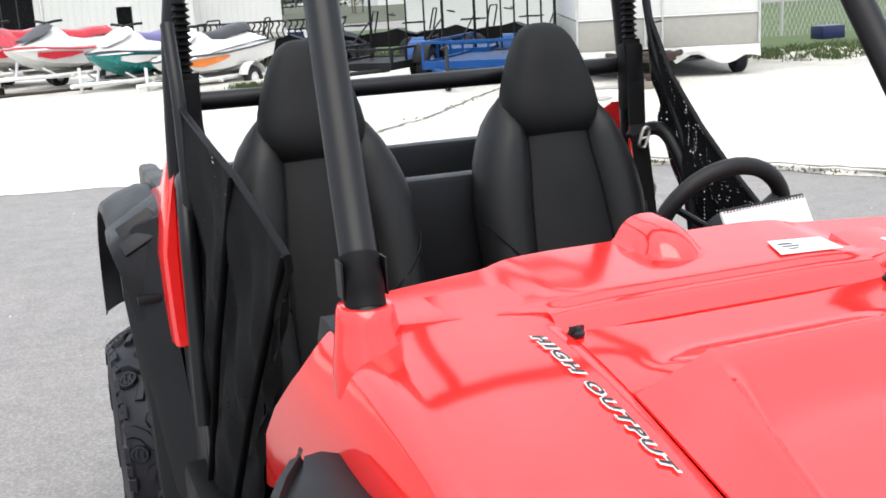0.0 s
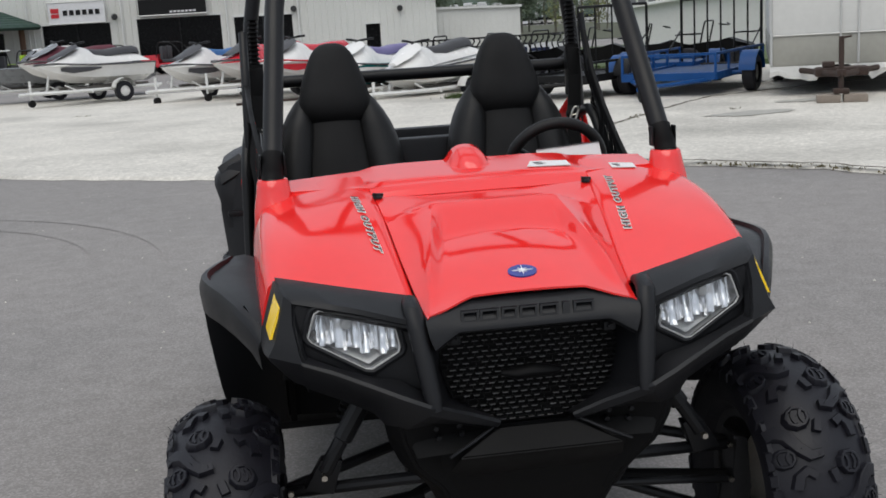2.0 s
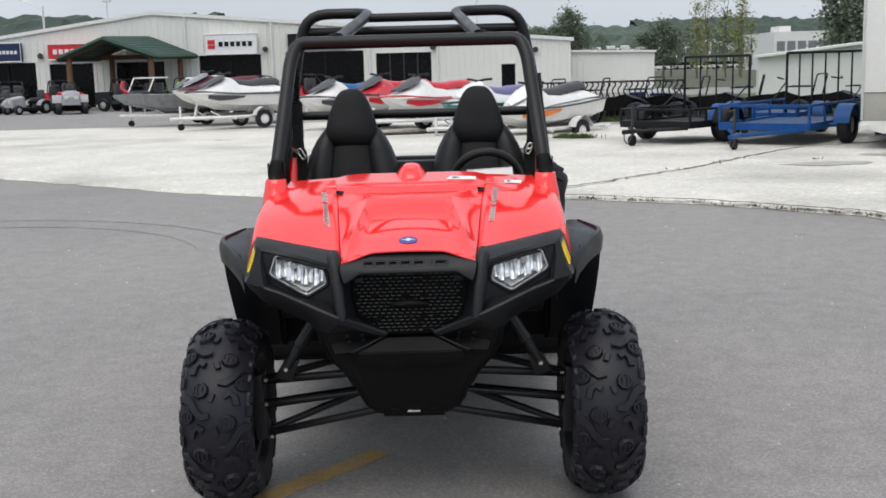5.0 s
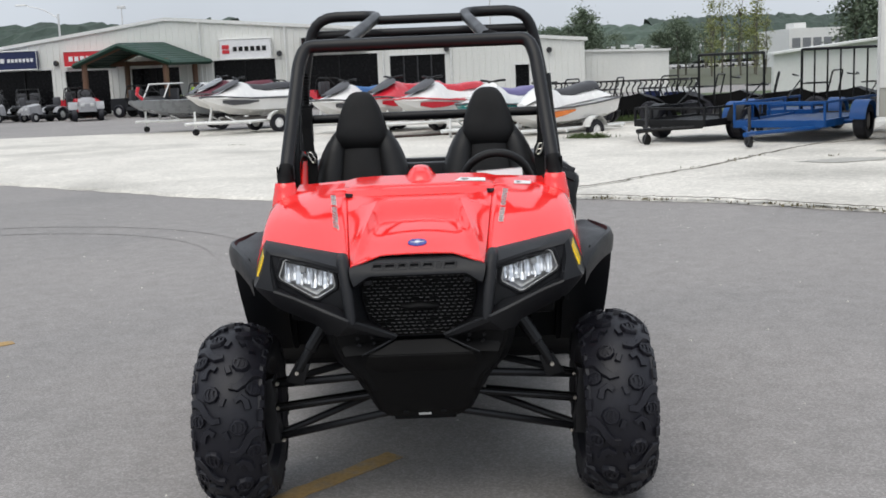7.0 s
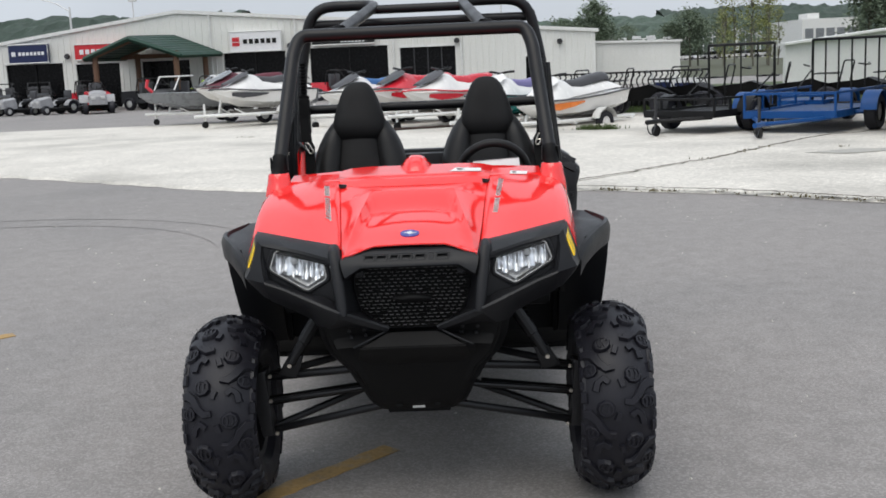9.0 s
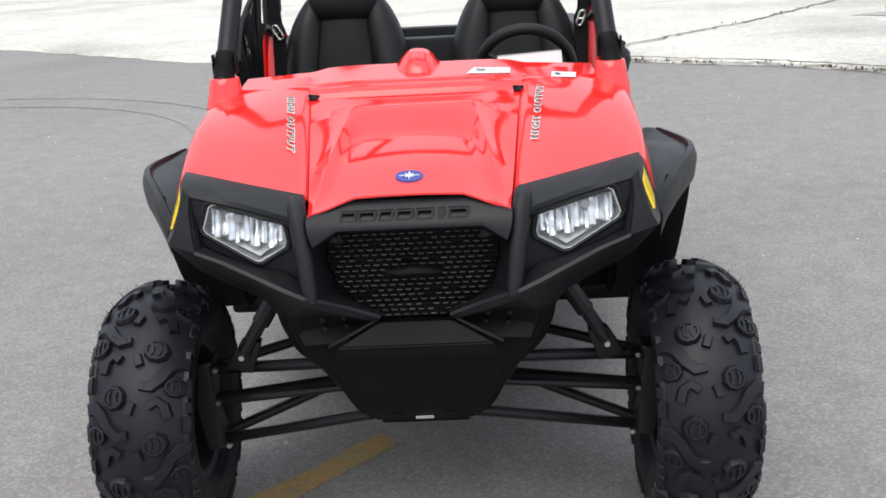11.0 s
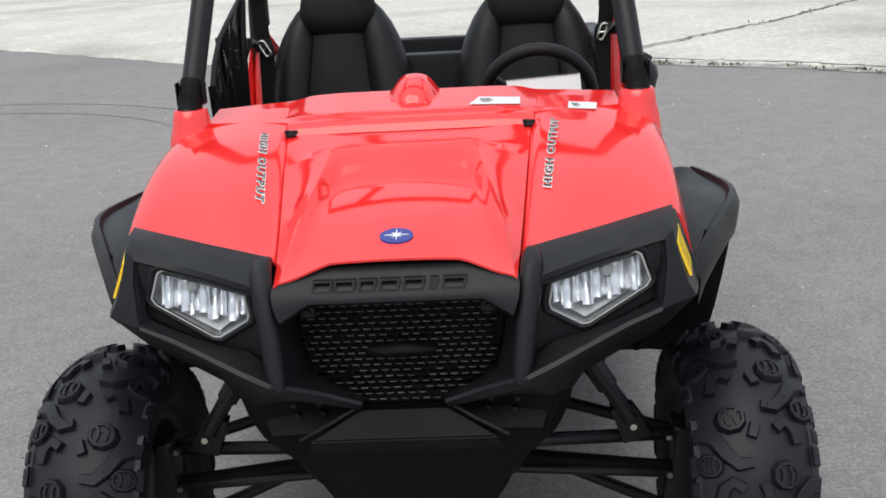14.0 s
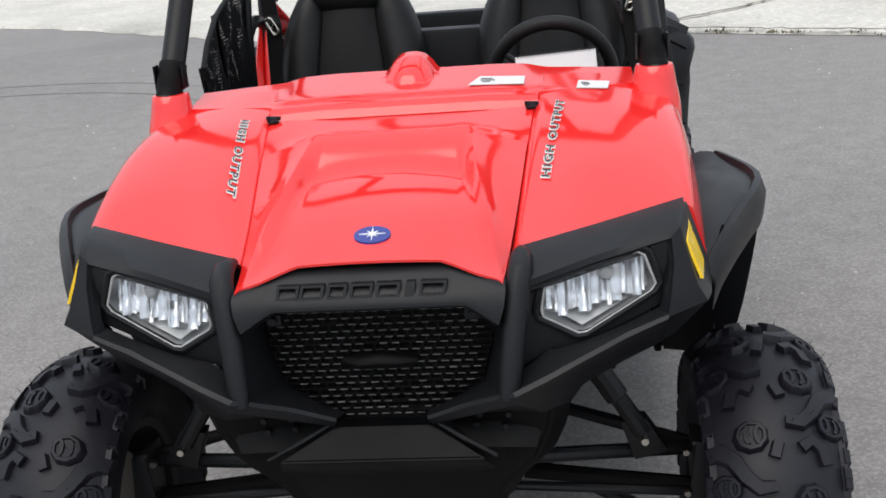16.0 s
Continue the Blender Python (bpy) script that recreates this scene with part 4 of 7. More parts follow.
def make_wheel(x, y, half, steer=0.0):
    side = 1 if x > 0 else -1
    m = Matrix.Translation((x, y, 0.314)) @ Matrix.Rotation(radians(steer), 4, "Z")
    bm = bmesh.new()
    prof = [(-half * 0.75, 0.168), (-half * 0.70, 0.15), (-half * 0.3, 0.145), (half * 0.3, 0.14), (half * 0.45, 0.10), (half * 0.5, 0.055), (half * 0.62, 0.05), (half * 0.62, 0.0005)]
    prof2 = [(half * 0.3, 0.14), (half * 0.68, 0.15), (half * 0.75, 0.17)]
    lathe(bm, [(side * u, r) for u, r in prof], "x", 32)
    lathe(bm, [(side * u, r) for u, r in prof2], "x", 32)
    bm.transform(m)
    w = part("wheel", bm, DARK_STEEL, utv, "dark pressed-steel wheel")
    bm = make_tyre(half)
    bm.transform(m @ Matrix.Rotation(0.3 * x, 4, "X"))
    part("tyre", bm, RUBBER, w, "new black knobbly off-road tyre", angle=30)
    bm = bmesh.new()
    lathe(bm, [(-side * half * 0.2, 0.0005), (-side * half * 0.2, 0.105), (-side * half * 0.26, 0.105), (-side * half * 0.26, 0.0005)], "x", 28)
    bm.transform(m)
    part("brake_disc", bm, STEEL, w, "bare steel brake disc")
    return w


for side in (-1, 1):
    make_wheel(side * 0.620, 0.285, 0.109)
    make_wheel(side * 0.590, 2.20, 0.130)

# front suspension
for side in (-1, 1):
    def arm(points, r, name, mat=TUBE, label="", parent=utv, sides=10):
        bm = bmesh.new()
        tube(bm, [(side * x, y, z) for x, y, z in points], r, sides)
        return part(name, bm, mat, parent, label)
    arm([(0.12, 0.13, 0.352), (0.52, 0.27, 0.232)], 0.0125, "lower_arm", label="black steel suspension arm")
    arm([(0.12, 0.42, 0.355), (0.52, 0.29, 0.232)], 0.0125, "lower_arm", label="black steel suspension arm")
    arm([(0.17, 0.19, 0.395), (0.50, 0.24, 0.345)], 0.009, "steering_rod", label="black steering rod")
    arm([(0.19, 0.16, 0.468), (0.50, 0.27, 0.418)], 0.0135, "upper_arm", label="black upper suspension arm")
    arm([(0.19, 0.40, 0.468), (0.50, 0.29, 0.418)], 0.0125, "upper_arm", label="black upper suspension arm")
    arm([(0.322, 0.235, 0.622), (0.372, 0.225, 0.545), (0.374, 0.225, 0.543), (0.415, 0.217, 0.478)], [0.021, 0.021, 0.016, 0.016], "shock_absorber", label="black gas shock absorber")
    bm = bmesh.new()
    tube(bm, [(side * (0.322 + 0.018 * math.cos(k * 0.7) * 0.8 + 0.0006 * k), 0.235 + 0.03 * math.sin(k * 0.7) + 0.1, 0.66 - 0.0016 * k) for k in range(70)], 0.005, 6)
    part("coil_spring", bm, BLACK_FLAT, utv)
    bm = bmesh.new()
    lathe(bm, [(-0.022, 0.0005), (-0.022, 0.0065), (-0.014, 0.0078), (-0.014, 0.005), (0.02, 0.005)], "y", 10, (side * 0.416, 0.208, 0.475))
    part("shock_bolt", bm, STEEL, utv, "zinc bolt head")
    bm = bmesh.new()
    prism(bm, [(side * x, z) for x, z in ((0.375, 0.50), (0.42, 0.505), (0.46, 0.44), (0.40, 0.425))], "y", 0.215, 0.25, 0.003)
    part("shock_bracket", bm, TUBE, utv)
    bm = bmesh.new()
    prism(bm, [(side * x, z) for x, z in ((0.485, 0.225), (0.53, 0.22), (0.545, 0.32), (0.535, 0.44), (0.50, 0.45), (0.505, 0.33))], "y", 0.235, 0.31, 0.008)
    part("wheel_knuckle", bm, DARK_STEEL, utv)
    for z, x in ((0.236, 0.478), (0.347, 0.492), (0.43, 0.49)):
        bm = bmesh.new()
        lathe(bm, [(-0.01, 0.0005), (-0.01, 0.006), (0, 0.007), (0, 0.0005)], "y", 8, (side * x, 0.235, z))
        part("arm_bolt", bm, STEEL, utv)
    arm([(0.20, 0.285, 0.37), (0.52, 0.285, 0.33)], 0.016, "drive_shaft", BLACK_FLAT)

# flares over the front wheels
for side in (-1, 1):
    bm = bmesh.new()
    rows = []
    for y, o, z in ((0.095, 0.522, 0.800), (0.13, 0.542, 0.828), (0.20, 0.576, 0.846), (0.27, 0.608, 0.855), (0.33, 0.634, 0.857), (0.385, 0.650, 0.857), (0.43, 0.654, 0.857), (0.47, 0.648, 0.858), (0.51, 0.630, 0.862), (0.55, 0.604, 0.868)):
        inn = 0.500 + 0.052 * min(1, max(0, y - 0.1) / 0.5)
        up = 0.018 * min(1, (y - 0.09) / 0.30)
        rows.append([(side * (inn - 0.02), y, z + up), (side * (inn + 0.010), y, z + up + 0.010), (side * (0.45 * inn + 0.55 * o), y, z + up + 0.008), (side * (o - 0.026), y, z + up * 0.7 + 0.006), (side * (o - 0.020), y, z + up * 0.7 + 0.015), (side * (o - 0.008), y, z + up * 0.6 + 0.014), (side * o, y, z + 0.002), (side * (o - 0.004), y + 0.004, z - 0.040)])
    sheet(bm, rows, 0.008, (0, 0, -1))
    part("front_flare", bm, BLACK, utv, "black plastic flare over the front wheel", angle=40)
    bm = bmesh.new()
    sheet(bm, [[(side * 0.49, y + 0.03, z), (side * (0.49 + x) / 2, y + 0.012, z), (side * (x - 0.010), y + 0.002, z), (side * (x - 0.002), y + 0.003, z), (side * x, y + 0.014, z), (side * (x - 0.004), y + 0.07, z)] for z, x, y in ((0.862, 0.648, 0.440), (0.84, 0.653, 0.442), (0.80, 0.653, 0.450), (0.74, 0.651, 0.470), (0.66, 0.646, 0.505), (0.58, 0.640, 0.545), (0.50, 0.630, 0.585), (0.45, 0.622, 0.604))], 0.01, (0, 1, 0))
    part("fender_back", bm, BLACK, utv, "black plastic splash panel behind the front wheel", angle=40)
    bm = bmesh.new()
    prism(bm, [(0.30, 0.66), (0.30, 0.86), (0.62, 0.92), (0.76, 0.86), (0.78, 0.52), (0.72, 0.45), (0.62, 0.45), (0.60, 0.66)], "x", side * 0.470, side * 0.485, 0.004)
    part("wheel_well_side", bm, BLACK_FLAT, utv)
    bm = bmesh.new()
    sheet(bm, [[(side * 0.30, 0.62, 0.46), (side * 0.60, 0.66, 0.46)], [(side * 0.30, 0.63, 0.6), (side * 0.605, 0.665, 0.58)], [(side * 0.30, 0.60, 0.82), (side * 0.60, 0.63, 0.74)]], 0.015, (0, 1, 0))
    part("wheel_well_back", bm, BLACK_FLAT, utv)
bm = bmesh.new()
box(bm, -0.44, 0.44, 0.30, 0.62, 0.62, 0.80, 0.02)
box(bm, -0.24, 0.24, 0.25, 0.64, 0.42, 0.66, 0.02)
part("front_chassis", bm, BLACK_FLAT, utv)

# cab: tub, dash, seats, console
bm = bmesh.new()
box(bm, -0.60, 0.60, 1.02, 1.75, 0.28, 0.36, 0.02)
loft(bm, [[(-0.52, 0.64, 0.60), (0.52, 0.64, 0.60), (0.52, 0.66, 0.64), (-0.52, 0.66, 0.64)], [(-0.60, 1.04, 0.29), (0.60, 1.04, 0.29), (0.60, 1.06, 0.35), (-0.60, 1.06, 0.35)]])
for s in (-1, 1):
    box(bm, s * 0.55, s * 0.63, 1.02, 1.55, 0.28, 0.50, 0.02)
box(bm, -0.52, 0.52, 1.656, 1.68, 0.30, 0.98, 0.01)
part("tub", bm, BLACK_FLAT, utv, "black moulded cab tub")
bm = bmesh.new()
loft(bm, [[(x, y, z) for y, z in ((0.60, 0.99), (0.70, 1.012), (0.735, 1.010), (0.76, 0.97), (0.74, 0.80), (0.66, 0.60), (0.60, 0.60))] for x in (-0.50, -0.46, 0.46, 0.50)])
part("dashboard", bm, BLACK, utv, "black moulded dashboard")
bm = bmesh.new()
box(bm, -0.085, 0.085, 0.80, 1.60, 0.36, 0.62, 0.03)
part("centre_console", bm, BLACK, utv)
bm = bmesh.new()
box(bm, -0.20, 0.20, 1.60, 1.655, 0.50, 1.030, 0.015)
part("firewall_panel", bm, BLACK, utv, "black panel between the seats")


def seat_ring(w, y, z, d, flat=0.55):
    out = []
    for k in range(20):
        a = 2 * math.pi * k / 20
        c, s = math.cos(a), math.sin(a)
        out.append((w * math.copysign(abs(c) ** flat, c), y + d * math.copysign(abs(s) ** 0.7, s), z))
    return out


def make_seat(cx):
    def at(p):
        return (p[0] + cx, p[1], p[2])

    def lean(z):
        return 1.455 + 0.28 * (z - 0.6) + 0.06 * max(0, z - 1.0)
    bm = bmesh.new()
    rings, panel_rows, lines = [], [], {-1: [], 1: []}
    for z, w, c in ((0.58, 0.165, 0.098), (0.66, 0.188, 0.100), (0.74, 0.199, 0.101), (0.82, 0.206, 0.100), (0.90, 0.2095, 0.096), (0.96, 0.2095, 0.091), (1.01, 0.203, 0.085), (1.05, 0.193, 0.080), (1.09, 0.178, 0.076), (1.13, 0.157, 0.076), (1.165, 0.132, 0.080), (1.19, 0.108, 0.07), (1.20, 0.08, 0.05)):
        f = min(1, max(0.25, (1.215 - z) / 0.08))
        y = lean(z)
        g = c / w
        half = [(0, 0.050), (g * 0.7, 0.050), (g, 0.042), (g + 0.06, 0.060), (g + (1 - g) * 0.40, 0.076), (g + (1 - g) * 0.68, 0.068), (g + (1 - g) * 0.88, 0.042), (1.0, 0.005), (0.98, -0.030), (0.80, -0.050), (0.40, -0.055)]
        ring = [(w * u, y - d * f, z) for u, d in half] + [(0, y + 0.055 * f, z)] + [(-w * u, y - d * f, z) for u, d in half[:0:-1]]
        rings.append([at(p) for p in ring])
        if z < 1.17:
            panel_rows.append([at((c * k, y - (0.062 - 0.016 * abs(k) ** 3) * f, z)) for k in (-0.97, -0.85, -0.6, -0.3, 0, 0.3, 0.6, 0.85, 0.97)])
            for s in (-1, 1):
                lines[s].append(at((s * (c + 0.002), y - 0.047 * f, z)))
    loft(bm, rings)
    seat = part("backrest", bm, SEAT, utv, "black vinyl bucket seat back", angle=60)
    bm = bmesh.new()
    sheet(bm, panel_rows, 0.02, (0, 1, 0))
    part("centre_panel", bm, SEAT_MID, seat, "matt black fabric centre panel", angle=60)
    for s in (-1, 1):
        bm = bmesh.new()
        tube(bm, lines[s], 0.0022, 6)
        part("seam_piping", bm, BLACK_FLAT, seat)
        bm = bmesh.new()
        tube(bm, [at((s * x, lean(z) - d, z)) for x, z, d in ((0.205, 0.93, 0.03), (0.185, 0.90, 0.062), (0.155, 0.865, 0.074), (0.125, 0.835, 0.070), (0.104, 0.81, 0.05))], 0.0025, 6)
        part("seam_piping", bm, BLACK_FLAT, seat)
    bm = bmesh.new()
    rings = [seat_ring(w, y + 0.045, z, d, 0.62) for z, w, y, d in ((1.092, 0.070, 1.545, 0.020), (1.098, 0.084, 1.545, 0.036), (1.115, 0.098, 1.545, 0.054), (1.14, 0.110, 1.548, 0.066), (1.17, 0.1155, 1.552, 0.070), (1.205, 0.109, 1.558, 0.068), (1.245, 0.097, 1.564, 0.063), (1.285, 0.082, 1.570, 0.056), (1.318, 0.066, 1.575, 0.046), (1.338, 0.050, 1.580, 0.034), (1.348, 0.034, 1.583, 0.020), (1.352, 0.015, 1.584, 0.008))]
    loft(bm, [[at(p) for p in r] for r in rings])
    part("headrest", bm, SEAT_MID, utv, "black padded headrest", angle=80)
    bm = bmesh.new()
    rings = [seat_ring(w, 1.18, z, d, 0.5) for z, w, d in ((0.45, 0.19, 0.24), (0.50, 0.21, 0.26), (0.57, 0.21, 0.26), (0.60, 0.19, 0.24))]
    loft(bm, [[at(p) for p in r] for r in rings])
    part("seat_cushion", bm, SEAT, utv, "black vinyl seat cushion", angle=60)


make_seat(-0.28)
make_seat(0.28)

# steering wheel and column
sw = Matrix.Translation((0.283, 0.935, 0.993)) @ Matrix.Rotation(radians(-68), 4, "X")
bm = bmesh.new()
tube(bm, [sw @ Vector((0.131 * math.cos(a), 0.131 * math.sin(a), 0)) for a in [2 * math.pi * k / 40 for k in range(40)]], 0.0155, 12, closed=True)
wheel_rim = part("steering_wheel", bm, SEAT, utv, "thick black steering wheel")
bm = bmesh.new()
for a in (90, 210, 330):
    tube(bm, [sw @ Vector((0, 0, -0.03)), sw @ Vector((0.122 * math.cos(radians(a)), 0.122 * math.sin(radians(a)), 0))], 0.011, 8, squash=0.6)
lathe_at = bmesh.new()
part("spokes", bm, BLACK, wheel_rim)
lathe_at.free()
bm = bmesh.new()
lathe(bm, [(-0.05, 0.0005), (-0.05, 0.05), (-0.01, 0.048), (0.0, 0.035), (0.0, 0.0005)], "z", 20)
bm.transform(sw)
part("steering_hub", bm, BLACK, wheel_rim)
bm = bmesh.new()
tube(bm, [sw @ Vector((0, 0, -0.04)), (0.287, 0.74, 0.86)], 0.025, 10)
part("steering_column", bm, BLACK_FLAT, utv)

# roll cage
def cage(points, r=0.024, bend=0.09, name="cage_tube", label="black powder-coated cage tube"):
    bm = bmesh.new()
    tube(bm, points, r, 16, bend)
    return part(name, bm, TUBE, utv, label)


FOOT = (0.478, 0.575, 1.045)
BEND = (0.438, 0.845, 1.475)
cage([(-FOOT[0], FOOT[1], FOOT[2]), (-BEND[0], BEND[1], BEND[2]), (-0.415, 0.885, 1.537), (0.415, 0.885, 1.537), BEND, FOOT], 0.0245, 0.10, "front_hoop")
for side in (-1, 1):
    cage([(side * 0.56, 1.72, 0.60), (side * 0.553, 1.70, 1.10), (side * 0.535, 1.70, 1.40), (side * 0.475, 1.70, 1.682), (side * 0.185, 1.70, 1.682), (side * 0.262, 0.90, 1.549)], 0.0235, 0.10, "rear_hoop")
cage([(-0.545, 1.70, 1.235), (0.545, 1.70, 1.235)], 0.020, 0, "shoulder_bar")
cage([(-0.51, 1.72, 1.605), (0.51, 1.72, 1.605)], 0.020, 0, "roof_bar")
cage([(-0.205, 1.58, 1.655), (0.205, 1.58, 1.655)], 0.019, 0, "roof_spreader")
for side in (-1, 1):
    bm = bmesh.new()
    prism(bm, [(side * 0.262, 1.552), (side * 0.34, 1.545), (side * 0.335, 1.555), (side * 0.268, 1.575)], "y", 0.895, 0.945, 0.002)
    part("gusset", bm, TUBE, utv)
    # clamp at the cage foot
    bm = bmesh.new()
    d = (Vector(BEND) - Vector(FOOT)).normalized()
    p = Vector(FOOT)
    pts = [p + d * 0.010, p + d * 0.034, p + d * 0.036, p + d * 0.082]
    tube(bm, [(side * q.x, q.y, q.z) for q in pts], [0.0262, 0.0262, 0.0275, 0.0275], 20)
    part("cage_clamp", bm, BLACK_FLAT, utv, "black clamp sleeve at the cage foot")
    for s in (-1, 1):
        bm = bmesh.new()
        c = p + d * 0.05
        box(bm, side * c.x + s * 0.0285 - 0.0015, side * c.x + s * 0.0285 + 0.0015, c.y - 0.014, c.y + 0.014, c.z - 0.018, c.z + 0.030, 0.001)
        part("clamp_plate", bm, TUBE, utv)
    # side bar behind the door opening and the belt parts
    cage([(side * 0.55, 1.70, 1.06), (side * 0.56, 1.56, 1.10), (side * 0.575, 1.48, 1.00), (side * 0.59, 1.42, 0.62)], 0.017, 0.10, "hip_bar")
    bm = bmesh.new()
    pts = []
    for k in range(34):
        z = 1.44 - 0.15 * k / 33
        pts.append((side * (0.520 + 0.03 * (1.44 - z)), 1.645, z))
    tube(bm, pts, [0.020 if k % 3 == 0 else (0.011 if k % 3 == 1 else 0.014) for k in range(34)], 12)
    part("belt_bellows", bm, BLACK_FLAT, utv, "black ribbed belt sleeve")
    bm = bmesh.new()
    sheet(bm, [[(side * (x - 0.022), y, z), (side * (x + 0.022), y, z)] for x, y, z in ((0.52, 1.63, 1.30), (0.525, 1.62, 1.2), (0.515, 1.60, 1.10), (0.50, 1.565, 1.08), (0.50, 1.52, 0.85), (0.48, 1.40, 0.66))], 0.004, (0, 1, 0))
    part("seat_belt", bm, BLACK_FLAT, utv, "black seat belt webbing")
    bm = bmesh.new()
    box(bm, side * 0.500, side * 0.548, 1.62, 1.67, 1.13, 1.29, 0.012)
    part("belt_reel", bm, BLACK_FLAT, utv)
    bm = bmesh.new()
    clip_m = Matrix.Translation((side * 0.500, 1.545, 1.075)) @ Matrix.Rotation(0.35 if side > 0 else -0.5, 4, "Y")
    tube(bm, [clip_m @ Vector((0.0095 * math.copysign(abs(math.cos(a)) ** 0.5, math.cos(a)), 0, 0.024 * math.copysign(abs(math.sin(a)) ** 0.6, math.sin(a)))) for a in [2 * math.pi * k / 16 for k in range(16)]], 0.0042, 8, closed=True)
    tube(bm, [clip_m @ Vector((-0.009, 0, -0.006)), clip_m @ Vector((0.009, 0, 0.004))], 0.0025, 6)
    part("belt_clip", bm, STEEL, utv, "bright steel belt clip")

# side nets
NET = bpy.data.materials.new("black_net")
NET.use_nodes = True
nn, nl = NET.node_tree.nodes, NET.node_tree.links
np_ = nn["Principled BSDF"]
np_.inputs["Base Color"].default_value = (0.006, 0.006, 0.0065, 1)
np_.inputs["Roughness"].default_value = 0.85
np_.inputs["Specular IOR Level"].default_value = 0.15
nt = nn.new("ShaderNodeTexCoord")
nv = nn.new("ShaderNodeTexVoronoi")
nv.feature = "DISTANCE_TO_EDGE"
nv.inputs["Scale"].default_value, nv.inputs["Randomness"].default_value = 120, 0.25
nm = nn.new("ShaderNodeMath")
nm.operation = "LESS_THAN"
nm.inputs[1].default_value = 0.36
nl.new(nt.outputs["Object"], nv.inputs["Vector"])
nl.new(nv.outputs[0], nm.inputs[0])
nl.new(nm.outputs[0], np_.inputs["Alpha"])
for side in (-1, 1):
    bm = bmesh.new()
    rows = []
    if side < 0:
        top = [(0.553, 1.53, 1.235), (0.540, 1.28, 1.185), (0.530, 1.13, 1.155), (0.516, 0.99, 1.105), (0.503, 0.90, 1.062), (0.500, 0.905, 1.035)]
        low = [(0.570, 1.47, 0.50), (0.585, 1.44, 0.46), (0.585, 1.38, 0.44), (0.57, 1.30, 0.44), (0.55, 1.20, 0.46), (0.54, 1.14, 0.60)]
    else:
        top = [(0.556, 1.62, 1.37), (0.558, 1.52, 1.22), (0.56, 1.40, 1.11), (0.565, 1.30, 1.03), (0.57, 1.20, 0.96), (0.58, 1.05, 0.84)]
        low = [(0.57, 1.60, 1.10), (0.58, 1.52, 0.95), (0.59, 1.45, 0.80), (0.60, 1.38, 0.65), (0.61, 1.30, 0.52), (0.62, 1.10, 0.45)]
    fine = [[p + (q - p) * (i % 4) / 4 for p, q in zip(top[i // 4], top[min(i // 4 + 1, 5)])] for i in range(21)]
    base = [[p + (q - p) * (i % 4) / 4 for p, q in zip(low[i // 4], low[min(i // 4 + 1, 5)])] for i in range(21)]
    for k in range(19):
        t = k / 18
        rows.append([(side * (a[0] + (b[0] - a[0]) * t + (0.010 * math.sin(9 * t + 0.9 * i) + 0.007 * math.sin(17 * t - 1.7 * i)) * math.sin(math.pi * t) ** 0.5), a[1] + (b[1] - a[1]) * t + 0.012 * math.sin(7 * t + 0.6 * i) * math.sin(math.pi * t), a[2] + (b[2] - a[2]) * t) for i, (a, b) in enumerate(zip(fine, base))])
    sheet(bm, rows)
    net = part("side_net", bm, NET, utv, "black woven mesh side net")
    bm = bmesh.new()
    tube(bm, [(side * x, y, z) for x, y, z in top], 0.007, 8, squash=0.5)
    part("net_hem", bm, BLACK_FLAT, net)
    for i, j in (((2, 1), (4, 3)) if side < 0 else ((1, 2), (3, 4))):
        bm = bmesh.new()
        a, b = top[i], low[j]
        tube(bm, [(side * (a[0] + 0.004), a[1], a[2]), (side * ((a[0] + b[0]) / 2 + 0.012), (a[1] + b[1]) / 2, (a[2] + b[2]) / 2), (side * (b[0] + 0.006), b[1], b[2])], 0.008, 8, squash=0.4)
        part("net_strap", bm, BLACK_FLAT, net)
    if side < 0:
        cage([(-0.553, 1.62, 1.40), (-0.555, 1.55, 1.26), (-0.560, 1.51, 1.10), (-0.568, 1.495, 0.80), (-0.575, 1.47, 0.48)], 0.014, 0.05, "net_rail", "black padded net rail")
    else:
        cage([(0.553, 1.62, 1.40), (0.560, 1.60, 1.28), (0.575, 1.50, 1.08), (0.595, 1.44, 0.80), (0.60, 1.42, 0.52)], 0.010, 0.05, "net_rail", "thin black net rail")

